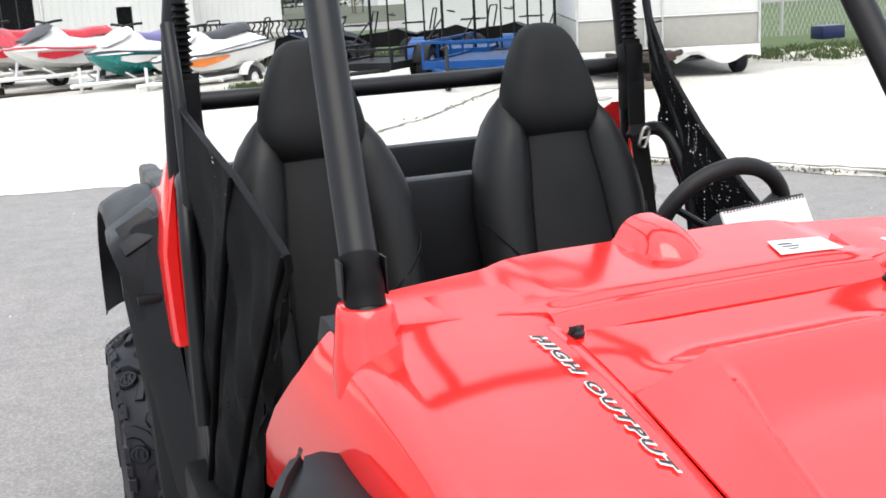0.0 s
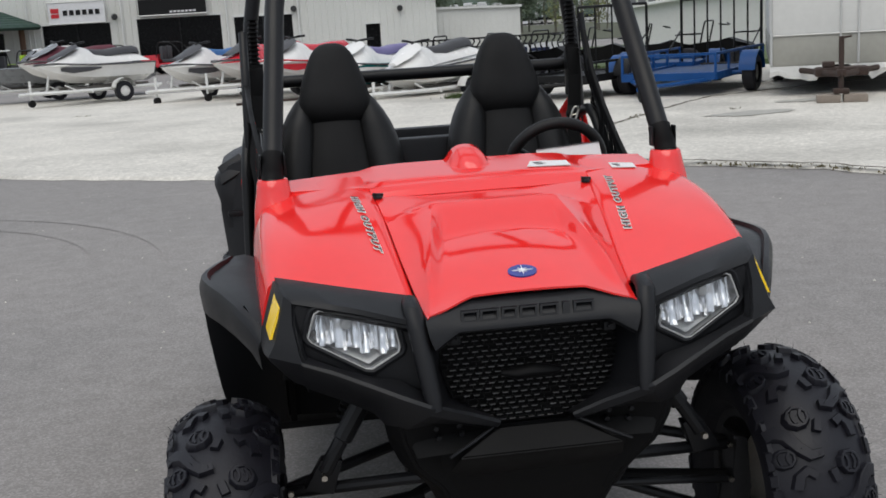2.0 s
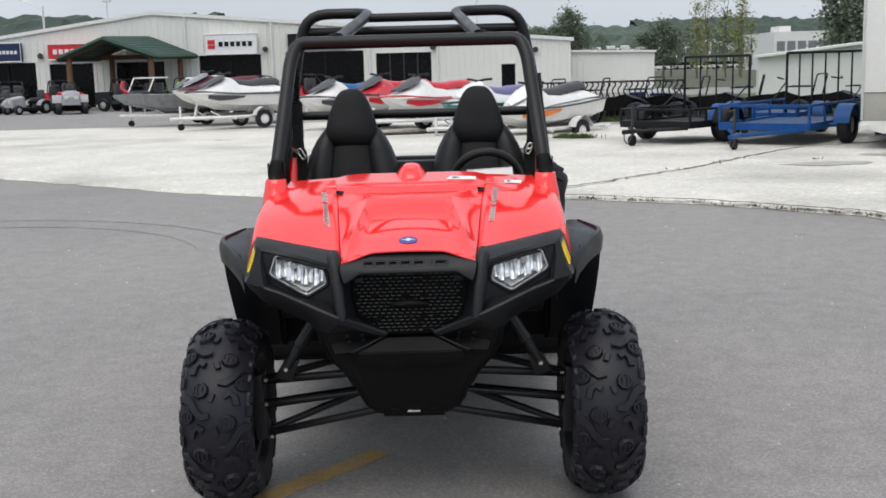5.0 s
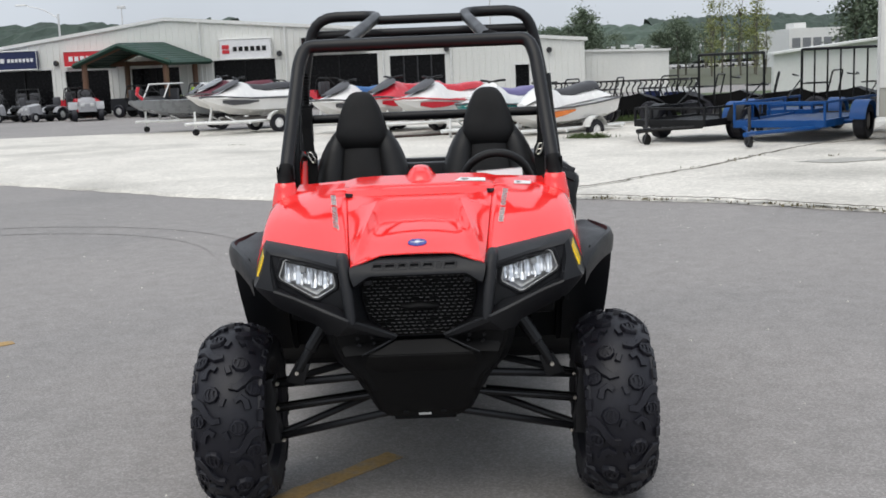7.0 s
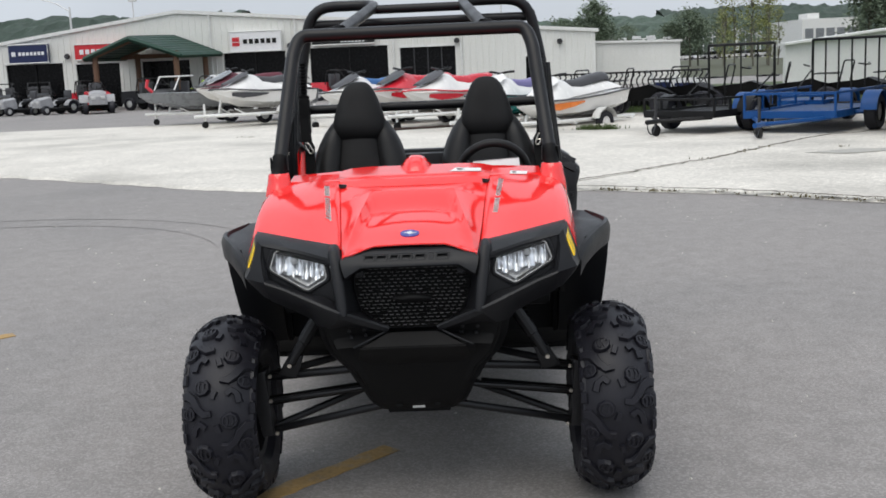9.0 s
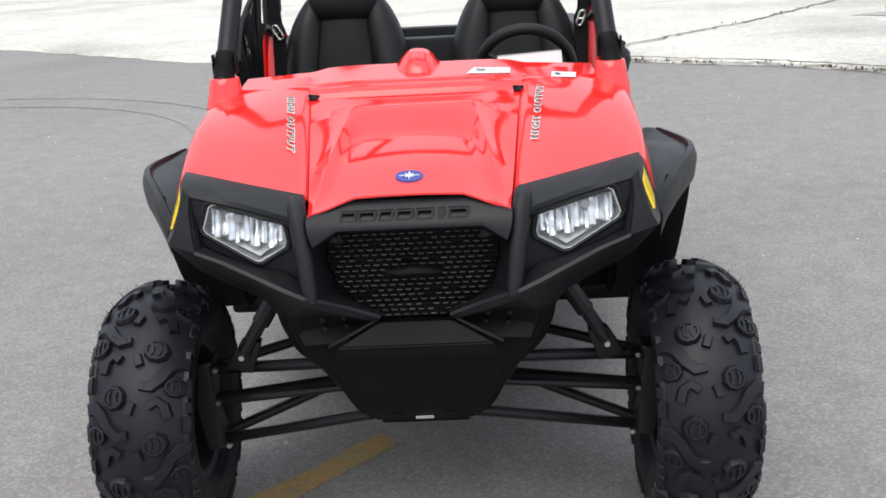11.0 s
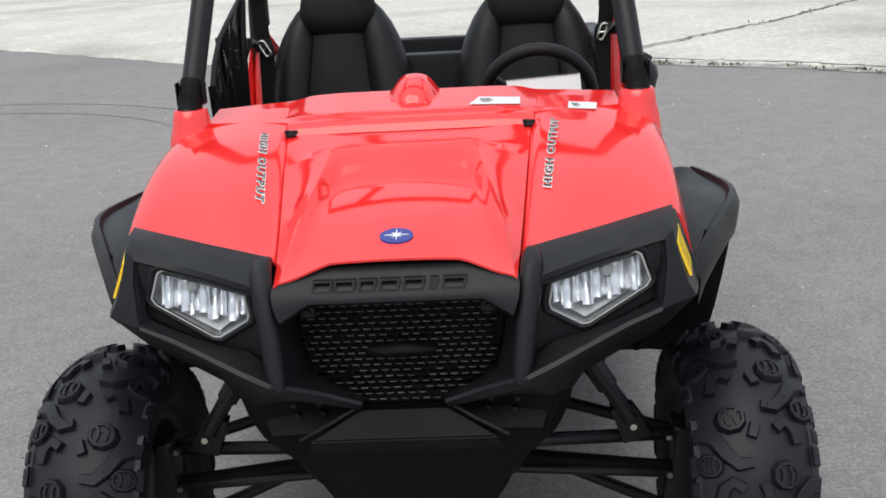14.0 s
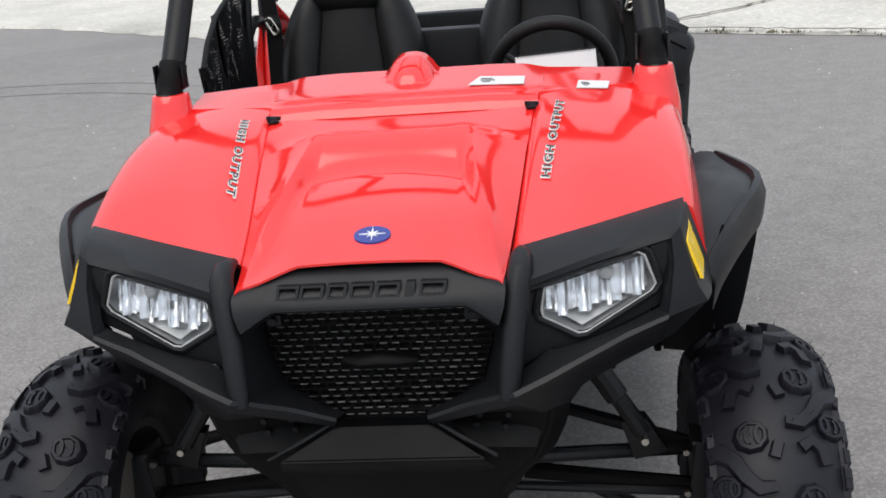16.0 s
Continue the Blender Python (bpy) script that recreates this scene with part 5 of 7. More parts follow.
# rear body: red quarter panels, flares, bed
for side in (-1, 1):
    bm = bmesh.new()
    rows = []
    for z, xa, xm, xo, yf in ((0.715, 0.538, 0.574, 0.602, 1.655), (0.76, 0.536, 0.575, 0.604, 1.66), (0.84, 0.536, 0.575, 0.606, 1.665), (0.92, 0.536, 0.574, 0.606, 1.67), (0.99, 0.537, 0.569, 0.594, 1.675), (1.06, 0.538, 0.562, 0.579, 1.68), (1.12, 0.540, 0.553, 0.564, 1.685), (1.145, 0.541, 0.550, 0.557, 1.69)):
        rows.append([(side * xa, yf - 0.004, z), (side * (xa + xm) / 2, yf - 0.006, z), (side * (xm - 0.004), yf + 0.002, z), (side * xm, yf + 0.012, z), (side * (xm + 0.004), yf + 0.002, z), (side * (xo - 0.006), yf, z), (side * xo, yf + 0.012, z), (side * (xo + 0.002), yf + 0.10, z - 0.01), (side * (xo - 0.004), yf + 0.40, min(z, 1.02) - 0.02)])
    sheet(bm, rows, 0.01, (0, 1, 0))
    part("quarter_panel", bm, RED, utv, "glossy red rear quarter panel", angle=50)
    bm = bmesh.new()
    rows = []
    for t in range(13):
        a = radians(58 + 127 * t / 12)
        y = 2.20 - 0.50 * math.cos(a)
        z = 0.60 + 0.37 * max(math.sin(a), -0.3)
        rows.append([(side * 0.57, y, z + 0.02), (side * 0.60, y, z + 0.022), (side * 0.655, y + 0.01, z + 0.002), (side * 0.690, y + 0.02, z - 0.02), (side * 0.696, y + 0.025, z - 0.036)])
    sheet(bm, rows, 0.01, (0, 0, -1))
    part("rear_flare", bm, BLACK, utv, "black ribbed flare over the rear wheel", angle=40)
    bm = bmesh.new()
    loft(bm, [[(side * xi, yf - 0.01, z), (side * (xo - 0.02), yf, z - dz * 0.8), (side * xo, yf + 0.02, z - dz), (side * xo, yb, z - dz), (side * xi, yb, z)] for z, dz, xi, xo, yf, yb in ((0.32, 0, 0.555, 0.662, 1.745, 1.86), (0.55, 0, 0.56, 0.664, 1.765, 1.88), (0.73, 0, 0.565, 0.669, 1.785, 1.92), (0.83, 0, 0.57, 0.686, 1.795, 1.98), (0.93, 0.035, 0.575, 0.704, 1.805, 2.0), (0.985, 0.065, 0.58, 0.704, 1.83, 2.02), (1.0, 0.072, 0.58, 0.698, 1.86, 2.02))])
    bmesh.ops.bevel(bm, geom=[e for e in bm.edges if e.calc_face_angle(0) > 0.5], offset=0.006, segments=2, affect="EDGES")
    part("flare_block", bm, BLACK, utv, "black plastic front end of the rear flare", angle=45)
    for y, z, x0, x1 in ((1.818, 0.955, 0.60, 0.69), (1.850, 0.985, 0.60, 0.69), (1.792, 0.800, 0.60, 0.665)):
        bm = bmesh.new()
        box(bm, -(x1 - x0) / 2, (x1 - x0) / 2, -0.024, 0.012, -0.010, 0.010, 0.005, Matrix.Translation((side * (x0 + x1) / 2, y, z - (0.022 if z > 0.9 else 0))) @ Matrix.Rotation(side * 0.5 * (1 if z > 0.9 else 0), 4, "Y") @ Matrix.Rotation(0.9 if z > 0.9 else 0.0, 4, "X"))
        part("flare_rib", bm, BLACK, utv)
    bm = bmesh.new()
    prism(bm, [(1.42, 0.30), (1.44, 0.66), (1.54, 0.72), (1.64, 0.72), (1.66, 0.60), (1.78, 0.30)], "x", side * 0.545, side * 0.585, 0.01)
    part("rocker_panel", bm, BLACK, utv, "black moulded panel ahead of the rear wheel")
    bm = bmesh.new()
    sheet(bm, [[(side * 0.57, 1.66, 0.32), (side * 0.62, 1.72, 0.33), (side * 0.652, 1.78, 0.36)], [(side * 0.58, 1.70, 0.55), (side * 0.635, 1.75, 0.56), (side * 0.672, 1.80, 0.58)], [(side * 0.595, 1.76, 0.80), (side * 0.65, 1.79, 0.80), (side * 0.690, 1.83, 0.80)], [(side * 0.60, 1.80, 0.98), (side * 0.65, 1.82, 0.96), (side * 0.690, 1.86, 0.91)]], 0.02, (0, 1, 0))
    part("mud_guard", bm, BLACK, utv, "black plastic splash guard ahead of the rear wheel")
bm = bmesh.new()
box(bm, -0.54, 0.54, 1.76, 2.54, 0.66, 0.72, 0.01)
bed = part("cargo_bed", bm, BLACK, utv, "black moulded cargo bed")
for x0, x1, y0, y1, z1 in ((-0.54, 0.54, 1.74, 1.79, 0.97), (-0.54, 0.54, 2.50, 2.56, 0.98), (-0.57, -0.52, 1.80, 2.49, 1.01), (0.52, 0.57, 1.80, 2.49, 1.01)):
    bm = bmesh.new()
    box(bm, x0, x1, y0, y1, 0.70, z1, 0.015)
    part("bed_wall", bm, BLACK, bed)
bm = bmesh.new()
box(bm, -0.45, 0.45, 1.66, 2.50, 0.34, 0.66, 0.03)
part("rear_chassis", bm, BLACK_FLAT, utv)
bm = bmesh.new()
tube(bm, [(-0.50, 2.2, 0.322), (0.50, 2.2, 0.322)], 0.03, 10)
part("rear_axle", bm, BLACK_FLAT, utv)

# spiral notepad lying behind the wheel
pad = thing("notepad", "white spiral-bound notepad propped on the dashboard", "notepad")
pm = Matrix.Translation((0.293, 0.800, 1.012)) @ Matrix.Rotation(radians(62), 4, "X") @ Matrix.Rotation(radians(3), 4, "Z")
bm = bmesh.new()
box(bm, -0.085, 0.085, -0.05, 0.05, 0, 0.006, 0.001, pm)
part("page", bm, PAPER, pad, smooth=False)
bm = bmesh.new()
for k in range(26):
    c = Vector((-0.08 + 0.16 * k / 25, 0.050, 0.003))
    tube(bm, [pm @ (c + Vector((0, 0.004 * math.cos(a), 0.006 * math.sin(a)))) for a in [2 * math.pi * j / 8 for j in range(8)]], 0.0011, 5, closed=True)
part("spiral_binding", bm, DARK_STEEL, pad)

# ---- the showroom behind ----
FY = 50.0
showroom = thing("showroom", "long cream metal-clad showroom with a low gable roof", "building")


def roof_at(x):
    return 4.40 + (x + 13.4) * 0.1365 if x < -13.4 else 4.40 - (x + 13.4) * 0.0858


OPENINGS = [(-25.6, -22.6, 0, 2.2), (-21.8, -19.05, 0, 2.2), (-18.4, -16.3, 0, 2.1), (-15.2, -12.9, 0, 2.1), (-11.22, -8.25, 0, 2.32), (-7.07, -3.33, 0, 2.38), (-2.74, -0.09, 0, 2.22), (3.27, 3.94, 0.3, 1.56)]
bm = bmesh.new()
outer = [(-34, 0.0), (-34, roof_at(-34)), (-13.4, roof_at(-13.4)), (6.6, roof_at(6.6)), (6.6, 0.0)]
base = []
x = 6.6
loop = [(-34, -0.4), (-34, roof_at(-34)), (-13.4, 4.40), (6.6, roof_at(6.6)), (6.6, -0.4)]
holes = [[(a, max(b, -0.3)), (c, max(b, -0.3)), (c, d), (a, d)] for a, c, b, d in OPENINGS]
panel(bm, loop, holes, lambda x, z: FY, 0.25)
part("wall_front", bm, METAL_WALL, showroom, "cream ribbed metal front wall", smooth=False)
bm = bmesh.new()
x = -33.9
while x < 6.6:
    spans = [(0, roof_at(x) - 0.05)]
    for a, c, b, d in OPENINGS:
        if a - 0.06 < x < c + 0.06:
            spans = [(d + 0.05, roof_at(x) - 0.05)] + ([(0, b - 0.05)] if b > 0 else [])
    for z0, z1 in spans:
        prism(bm, [(x, FY), (x + 0.02, FY - 0.03), (x + 0.06, FY - 0.03), (x + 0.08, FY)], "z", z0, z1)
    x += 0.305
tagged(part("siding_ribs", bm, METAL_WALL, showroom, smooth=False), kind="stuff")
bm = bmesh.new()
prism(bm, [(-34, 0), (-34, roof_at(-34) - 0.02), (-13.4, 4.38), (6.6, roof_at(6.6) - 0.02), (6.6, 0)], "y", FY + 0.9, FY + 26)
part("building_body", bm, METAL_WALL, showroom, smooth=False)
for xa, xb in ((-34, -13.4), (-13.4, 6.75)):
    bm = bmesh.new()
    prism(bm, [(xa, roof_at(xa) - 0.10), (xb, roof_at(xb) - 0.10), (xb, roof_at(xb) + 0.06), (xa, roof_at(xa) + 0.06)], "y", FY - 0.12, FY + 26.2)
    part("roof", bm, METAL_TRIM, showroom, "white metal roof edge", smooth=False)
for i, (a, c, b, d) in enumerate(OPENINGS):
    bm = bmesh.new()
    box(bm, a, c, FY + 0.18, FY + 0.21, b, d)
    win = part("shop_window", bm, DARK_OPEN, showroom, "dark glazed shop front", smooth=False)
    n = max(1, round((c - a) / 0.75)) if i in (6, 7) else max(1, round((c - a) / 1.5))
    for k in range(n + 1):
        bm = bmesh.new()
        xx = a + (c - a) * k / n
        box(bm, xx - 0.03, xx + 0.03, FY + 0.10, FY + 0.18, b, d)
        part("mullion", bm, RACK_BLACK if i < 6 else DARK_STEEL, win, smooth=False)
    bm = bmesh.new()
    box(bm, a - 0.06, c + 0.06, FY - 0.05, FY + 0.10, d, d + 0.10)
    part("lintel_trim", bm, METAL_TRIM, win, smooth=False)
for x, z in ((-8.0, 2.55), (-18.75, 2.5), (-0.0, 2.45), (4.9, 2.2)):
    bm = bmesh.new()
    lathe(bm, [(0, 0.0005), (0, 0.10), (0.1, 0.14), (0.22, 0.10), (0.22, 0.0005)], "y", 12, (x, FY - 0.24, z))
    part("wall_lamp", bm, DARK_STEEL, showroom, "dark round wall lamp")
for x in (-11.8, -7.7, -3.05, 0.2):
    bm = bmesh.new()
    tube(bm, [(x, FY - 0.08, roof_at(x) - 0.1), (x, FY - 0.08, 0.1)], 0.05, 8)
    part("downpipe", bm, METAL_TRIM, showroom)


def shop_sign(name, label, x0, x1, z0, z1, mat, marks):
    sign = thing(name, label, "sign", "shop signs")
    bm = bmesh.new()
    box(bm, x0, x1, FY - 0.32, FY - 0.03, z0, z1, 0.03)
    face = part("sign_box", bm, mat, sign, smooth=False)
    bm = bmesh.new()
    tube(bm, [(x0, FY - 0.32, z0), (x1, FY - 0.32, z0), (x1, FY - 0.32, z1), (x0, FY - 0.32, z1)], 0.035, 6, closed=True)
    part("sign_edge", bm, METAL_TRIM, sign)
    for u0, u1, v0, v1, m in marks:
        bm = bmesh.new()
        box(bm, x0 + (x1 - x0) * u0, x0 + (x1 - x0) * u1, FY - 0.345, FY - 0.318, z0 + (z1 - z0) * v0, z0 + (z1 - z0) * v1, 0.004)
        part("sign_bar", bm, m, sign, smooth=False)


def word(u0, u1, v0, v1, n, m):
    return [(u0 + (u1 - u0) * (k + 0.10) / n, u0 + (u1 - u0) * (k + 0.78) / n, v0 + 0.05 * (v1 - v0), v1 - 0.05 * (v1 - v0), m) for k in range(n)]


shop_sign("shop_sign", "navy lit shop sign with plain white bars", -21.5, -19.6, 2.26, 3.14, SIGN_BLUE, word(0.25, 0.93, 0.40, 0.60, 7, SIGN_WHITE) + [(0.08, 0.18, 0.38, 0.62, SIGN_WHITE)])
shop_sign("shop_sign", "red lit shop sign with plain white bars", -18.3, -15.6, 2.30, 3.03, SIGN_RED, word(0.08, 0.9, 0.33, 0.68, 8, SIGN_WHITE))
shop_sign("shop_sign", "white lit shop sign with red and navy bars", -10.82, -8.36, 2.36, 3.30, SIGN_WHITE, word(0.25, 0.93, 0.37, 0.63, 6, RACK_BLACK) + [(0.05, 0.19, 0.5, 0.72, SIGN_RED), (0.05, 0.19, 0.28, 0.46, SIGN_RED)])
shop_sign("shop_sign", "black shop sign with small grey bars", -6.9, -3.9, 2.5, 3.25, RACK_BLACK, word(0.45, 0.85, 0.12, 0.24, 7, SIGN_WHITE))

# green entrance canopy on cedar posts
canopy = thing("entrance_canopy", "green shingled entrance canopy on cedar posts", "canopy")
ra, rb = Vector((-14.15, 44.6, 3.16)), Vector((-13.46, 49.9, 3.30))
ea, eb = Vector((-16.2, 44.8, 2.36)), Vector((-15.9, 49.9, 2.40))
fa, fb = Vector((-12.0, 44.8, 2.36)), Vector((-11.3, 49.9, 2.42))
for p, q, r, s in ((ra, rb, eb, ea), (ra, rb, fb, fa)):
    bm = bmesh.new()
    rows = []
    for k in range(9):
        t = k / 8
        a_, b_ = p.lerp(s, t), q.lerp(r, t)
        rows.append([a_, b_])
        rows.append([a_ - Vector((0, 0, 0.025)), b_ - Vector((0, 0, 0.025))])
    sheet(bm, rows, 0.10)
    part("canopy_roof", bm, ROOF_GREEN, canopy, "green shingle roof", smooth=False)
for p, q in ((ra, ea), (ra, fa), (ea, eb), (fa, fb)):
    bm = bmesh.new()
    tube(bm, [p + Vector((0, -0.04, -0.12)), q + Vector((0, -0.04, -0.12))], 0.11, 4)
    part("fascia_board", bm, ROOF_GREEN, canopy, smooth=False)
for x, y in ((-15.8, 45.0), (-12.25, 45.0), (-15.1, 49.0), (-11.9, 49.0)):
    bm = bmesh.new()
    tube(bm, [(x, y, 0), (x, y, 2.45)], 0.13, 8)
    part("cedar_post", bm, TIMBER, canopy, smooth=False)
for y in (45.0, 49.0):
    bm = bmesh.new()
    if y > 46:
        box(bm, -16.0, -11.9, y - 0.1, y + 0.1, 2.22, 2.42, 0.02)
    tube(bm, [(-15.8, y, 2.3), (-14.0, y, 3.0), (-12.2, y, 2.3)], 0.07, 6)
    part("truss_beam", bm, TIMBER, canopy, smooth=False)


# low shed beside it
shed = thing("metal_shed", "low cream metal shed with ribbed walls", "shed")
bm = bmesh.new()
panel(bm, [(6.8, 0), (6.8, 2.10), (11.0, 2.00), (11.0, 0)], [], lambda x, z: FY + 2, 8)
part("shed_wall", bm, METAL_WALL, shed, smooth=False)
bm = bmesh.new()
prism(bm, [(6.7, 2.06), (11.1, 1.96), (11.1, 2.06), (6.7, 2.16)], "y", FY + 1.85, FY + 10.2)
part("shed_roof", bm, METAL_TRIM, shed, smooth=False)
bm = bmesh.new()
for k in range(15):
    x = 6.9 + k * 0.29
    box(bm, x, x + 0.06, FY + 1.97, FY + 2.0, 0, 1.95)
tagged(part("siding_ribs", bm, METAL_WALL, shed, smooth=False), kind="stuff")


# ---- small vehicles in front of the showroom ----
def small_wheel(parent, x, y, r, w, mat=RUBBER, hub=GALV, axis="x", z=None):
    z = r if z is None else z
    bm = bmesh.new()
    lathe(bm, [(-w / 2, r * 0.55), (-w / 2, r * 0.9), (-w * 0.35, r), (w * 0.35, r), (w / 2, r * 0.9), (w / 2, r * 0.55)], axis, 20, (x, y, z))
    t = part("tyre", bm, mat, parent)
    bm = bmesh.new()
    lathe(bm, [(-w * 0.42, 0.0005), (-w * 0.42, r * 0.2), (-w * 0.3, r * 0.56), (w * 0.3, r * 0.56), (w * 0.42, r * 0.2), (w * 0.42, 0.0005)], axis, 16, (x, y, z))
    part("wheel_rim", bm, hub, t)


def make_cart(name, label, body, seat):
    c = thing(name, label, "utility vehicle", "vehicles before the showroom")
    for sx in (-1, 1):
        for sy in (-0.8, 0.8):
            small_wheel(c, sx * 0.52, sy, 0.27, 0.22, hub=GALV if sx < 0 else BLACK)
    bm = bmesh.new()
    loft(bm, [[(x * w, y, z) for x, z in ((-0.55, 0.3), (0.55, 0.3), (0.5, top), (-0.5, top))] for y, w, top in ((-1.25, 0.75, 0.55), (-1.1, 1, 0.75), (-0.6, 1, 0.85), (-0.5, 1, 0.5), (0.4, 1, 0.45), (0.45, 1, 0.8), (1.2, 1, 0.8))])
    part("body", bm, body, c, angle=20)
    for sx in (-0.27, 0.27):
        bm = bmesh.new()
        box(bm, sx - 0.22, sx + 0.22, -0.25, 0.25, 0.5, 0.62, 0.04)
        box(bm, sx - 0.2, sx + 0.2, 0.22, 0.36, 0.6, 1.15, 0.05)
        part("seat", bm, seat, c)
    for sx in (-1, 1):
        bm = bmesh.new()
        tube(bm, [(sx * 0.52, -0.65, 0.8), (sx * 0.46, -0.2, 1.28), (sx * 0.46, 0.4, 1.32), (sx * 0.52, 0.5, 0.7)], 0.024, 8, 0.15)
        part("cage_bar", bm, RACK_BLACK, c)
    bm = bmesh.new()
    tube(bm, [(-0.46, 0.3, 1.32), (0.46, 0.3, 1.32)], 0.024, 8)
    part("cage_bar", bm, RACK_BLACK, c)
    bm = bmesh.new()
    tube(bm, [(-0.45, -0.85, 1.0), (-0.2, -0.8, 1.05), (0.2, -0.8, 1.05), (0.45, -0.85, 1.0)], 0.02, 6)
    part("handlebar", bm, RACK_BLACK, c)
    for sx in (-0.3, 0.3):
        bm = bmesh.new()
        box(bm, sx - 0.1, sx + 0.1, -1.27, -1.15, 0.55, 0.68, 0.03)
        part("headlamp", bm, GALV, c)
    return c


def make_mower(label, body):
    """A ride-on mower, nose to -y."""
    c = thing("ride_on_mower", label, "lawn mower", "mowers before the showroom")
    for sx in (-1, 1):
        small_wheel(c, sx * 0.42, 0.45, 0.27, 0.24, hub=GALV)
        small_wheel(c, sx * 0.40, -0.80, 0.19, 0.16, hub=GALV)
    bm = bmesh.new()
    loft(bm, [[(x * w, y, z) for x, z in ((-0.28, 0.30), (0.28, 0.30), (0.26, top), (0.12, top + 0.05), (-0.12, top + 0.05), (-0.26, top))] for y, w, top in ((-1.02, 0.8, 0.50), (-0.95, 1, 0.62), (-0.4, 1, 0.70), (-0.34, 0.95, 0.50))])
    part("bonnet", bm, body, c, "pale moulded bonnet", angle=25)
    bm = bmesh.new()
    box(bm, -0.60, 0.60, -0.45, 0.30, 0.14, 0.28, 0.05)
    part("cutting_deck", bm, BLACK_FLAT, c)
    for sx in (-1, 1):
        bm = bmesh.new()
        loft(bm, [[(sx * x, 0.45 + r * math.cos(a), 0.27 + r * math.sin(a)) for a in [radians(15 + 150 * k / 8) for k in range(9)]] for x, r in ((0.26, 0.30), (0.56, 0.30), (0.56, 0.33), (0.26, 0.33))], cap=False, closed=False)
        part("fender", bm, body, c, "pale rear fender")
    bm = bmesh.new()
    box(bm, -0.27, 0.27, 0.10, 0.80, 0.42, 0.56, 0.04)
    part("rear_body", bm, BLACK_FLAT, c)
    bm = bmesh.new()
    box(bm, -0.22, 0.22, 0.15, 0.55, 0.56, 0.66, 0.04)
    box(bm, -0.21, 0.21, 0.52, 0.64, 0.62, 0.98, 0.05)
    part("seat", bm, SEAT_GREY, c, "dark vinyl seat")
    bm = bmesh.new()
    tube(bm, [(0, -0.35, 0.68), (0, -0.18, 0.86)], 0.03, 8)
    tube(bm, [(0.17 * math.cos(t), -0.18 + 0.10 * math.sin(t), 0.88 - 0.12 * math.sin(t)) for t in [2 * math.pi * k / 16 for k in range(16)]], 0.018, 6, closed=True)
    part("steering_wheel", bm, RACK_BLACK, c)
    for sx in (-0.15, 0.15):
        bm = bmesh.new()
        box(bm, sx - 0.07, sx + 0.07, -1.04, -0.96, 0.46, 0.56, 0.02)
        part("headlamp", bm, GALV, c)
    return c


BODY_GREY = material("grey_body_plastic", (0.035, 0.035, 0.038), 0.4)
BODY_GREEN = material("lime_plastic", (0.35, 0.55, 0.02), 0.4)
MOWER_PALE = material("pale_mower_paint", (0.30, 0.30, 0.31), 0.4, vary=0.25, scale=4)
cart = make_cart("parked_utility_vehicle", "dark utility vehicle parked in the showroom's shade", BLACK, SEAT_GREY)
cart.matrix_world = pose(-20.6, 46.4, 0, 0, 0, 12)
copy_thing(cart, pose(-19.0, 46.6, 0, 0, 0, 20))
copy_thing(cart, pose(-16.6, 46.2, 0, 0, 0, 25))
copy_thing(cart, pose(-22.4, 45.6, 0, 0, 0, 5))
mower = make_mower("pale ride-on mower parked before the showroom", MOWER_PALE)
mower.matrix_world = pose(-16.75, 42.5, 0, 0, 0, -35)
copy_thing(mower, pose(-18.5, 43.2, 0, 0, 0, -40))
copy_thing(mower, pose(-14.7, 41.5, 0, 0, 0, 20) @ Matrix.Scale(1.25, 4))
copy_thing(mower, pose(-20.3, 43.6, 0, 0, 0, -20))
red_cart = make_cart("parked_utility_vehicle", "red utility vehicle parked before the showroom", HULL_RED, SEAT_GREY)
red_cart.matrix_world = pose(-16.3, 45.4, 0, 0, 0, 40)
copy_thing(cart, pose(-13.0, 43.6, 0, 0, 0, 75))
roof_cart = make_cart("parked_utility_vehicle", "dark utility vehicle with a white roof and windscreen frame", BODY_GREY, SEAT_GREY)
bm = bmesh.new()
box(bm, -0.55, 0.55, -0.35, 0.55, 1.32, 1.38, 0.02)
part("roof", bm, HULL_WHITE, roof_cart, "white flat roof", smooth=False)
for sx in (-1, 1):
    bm = bmesh.new()
    tube(bm, [(sx * 0.52, -0.72, 0.80), (sx * 0.52, -0.34, 1.34)], 0.03, 6)
    part("screen_post", bm, HULL_WHITE, roof_cart)
roof_cart.matrix_world = pose(-11.75, 42.6, 0, 0, 0, -25)
lime_cart = make_cart("parked_utility_vehicle", "lime green utility vehicle parked before the showroom", BODY_GREEN, BODY_GREEN)
lime_cart.matrix_world = pose(-10.6, 44.6, 0, 0, 0, 80)
copy_thing(cart, pose(-7.6, 46.2, 0, 0, 0, 80))
copy_thing(red_cart, pose(-5.2, 45.6, 0, 0, 0, 70))


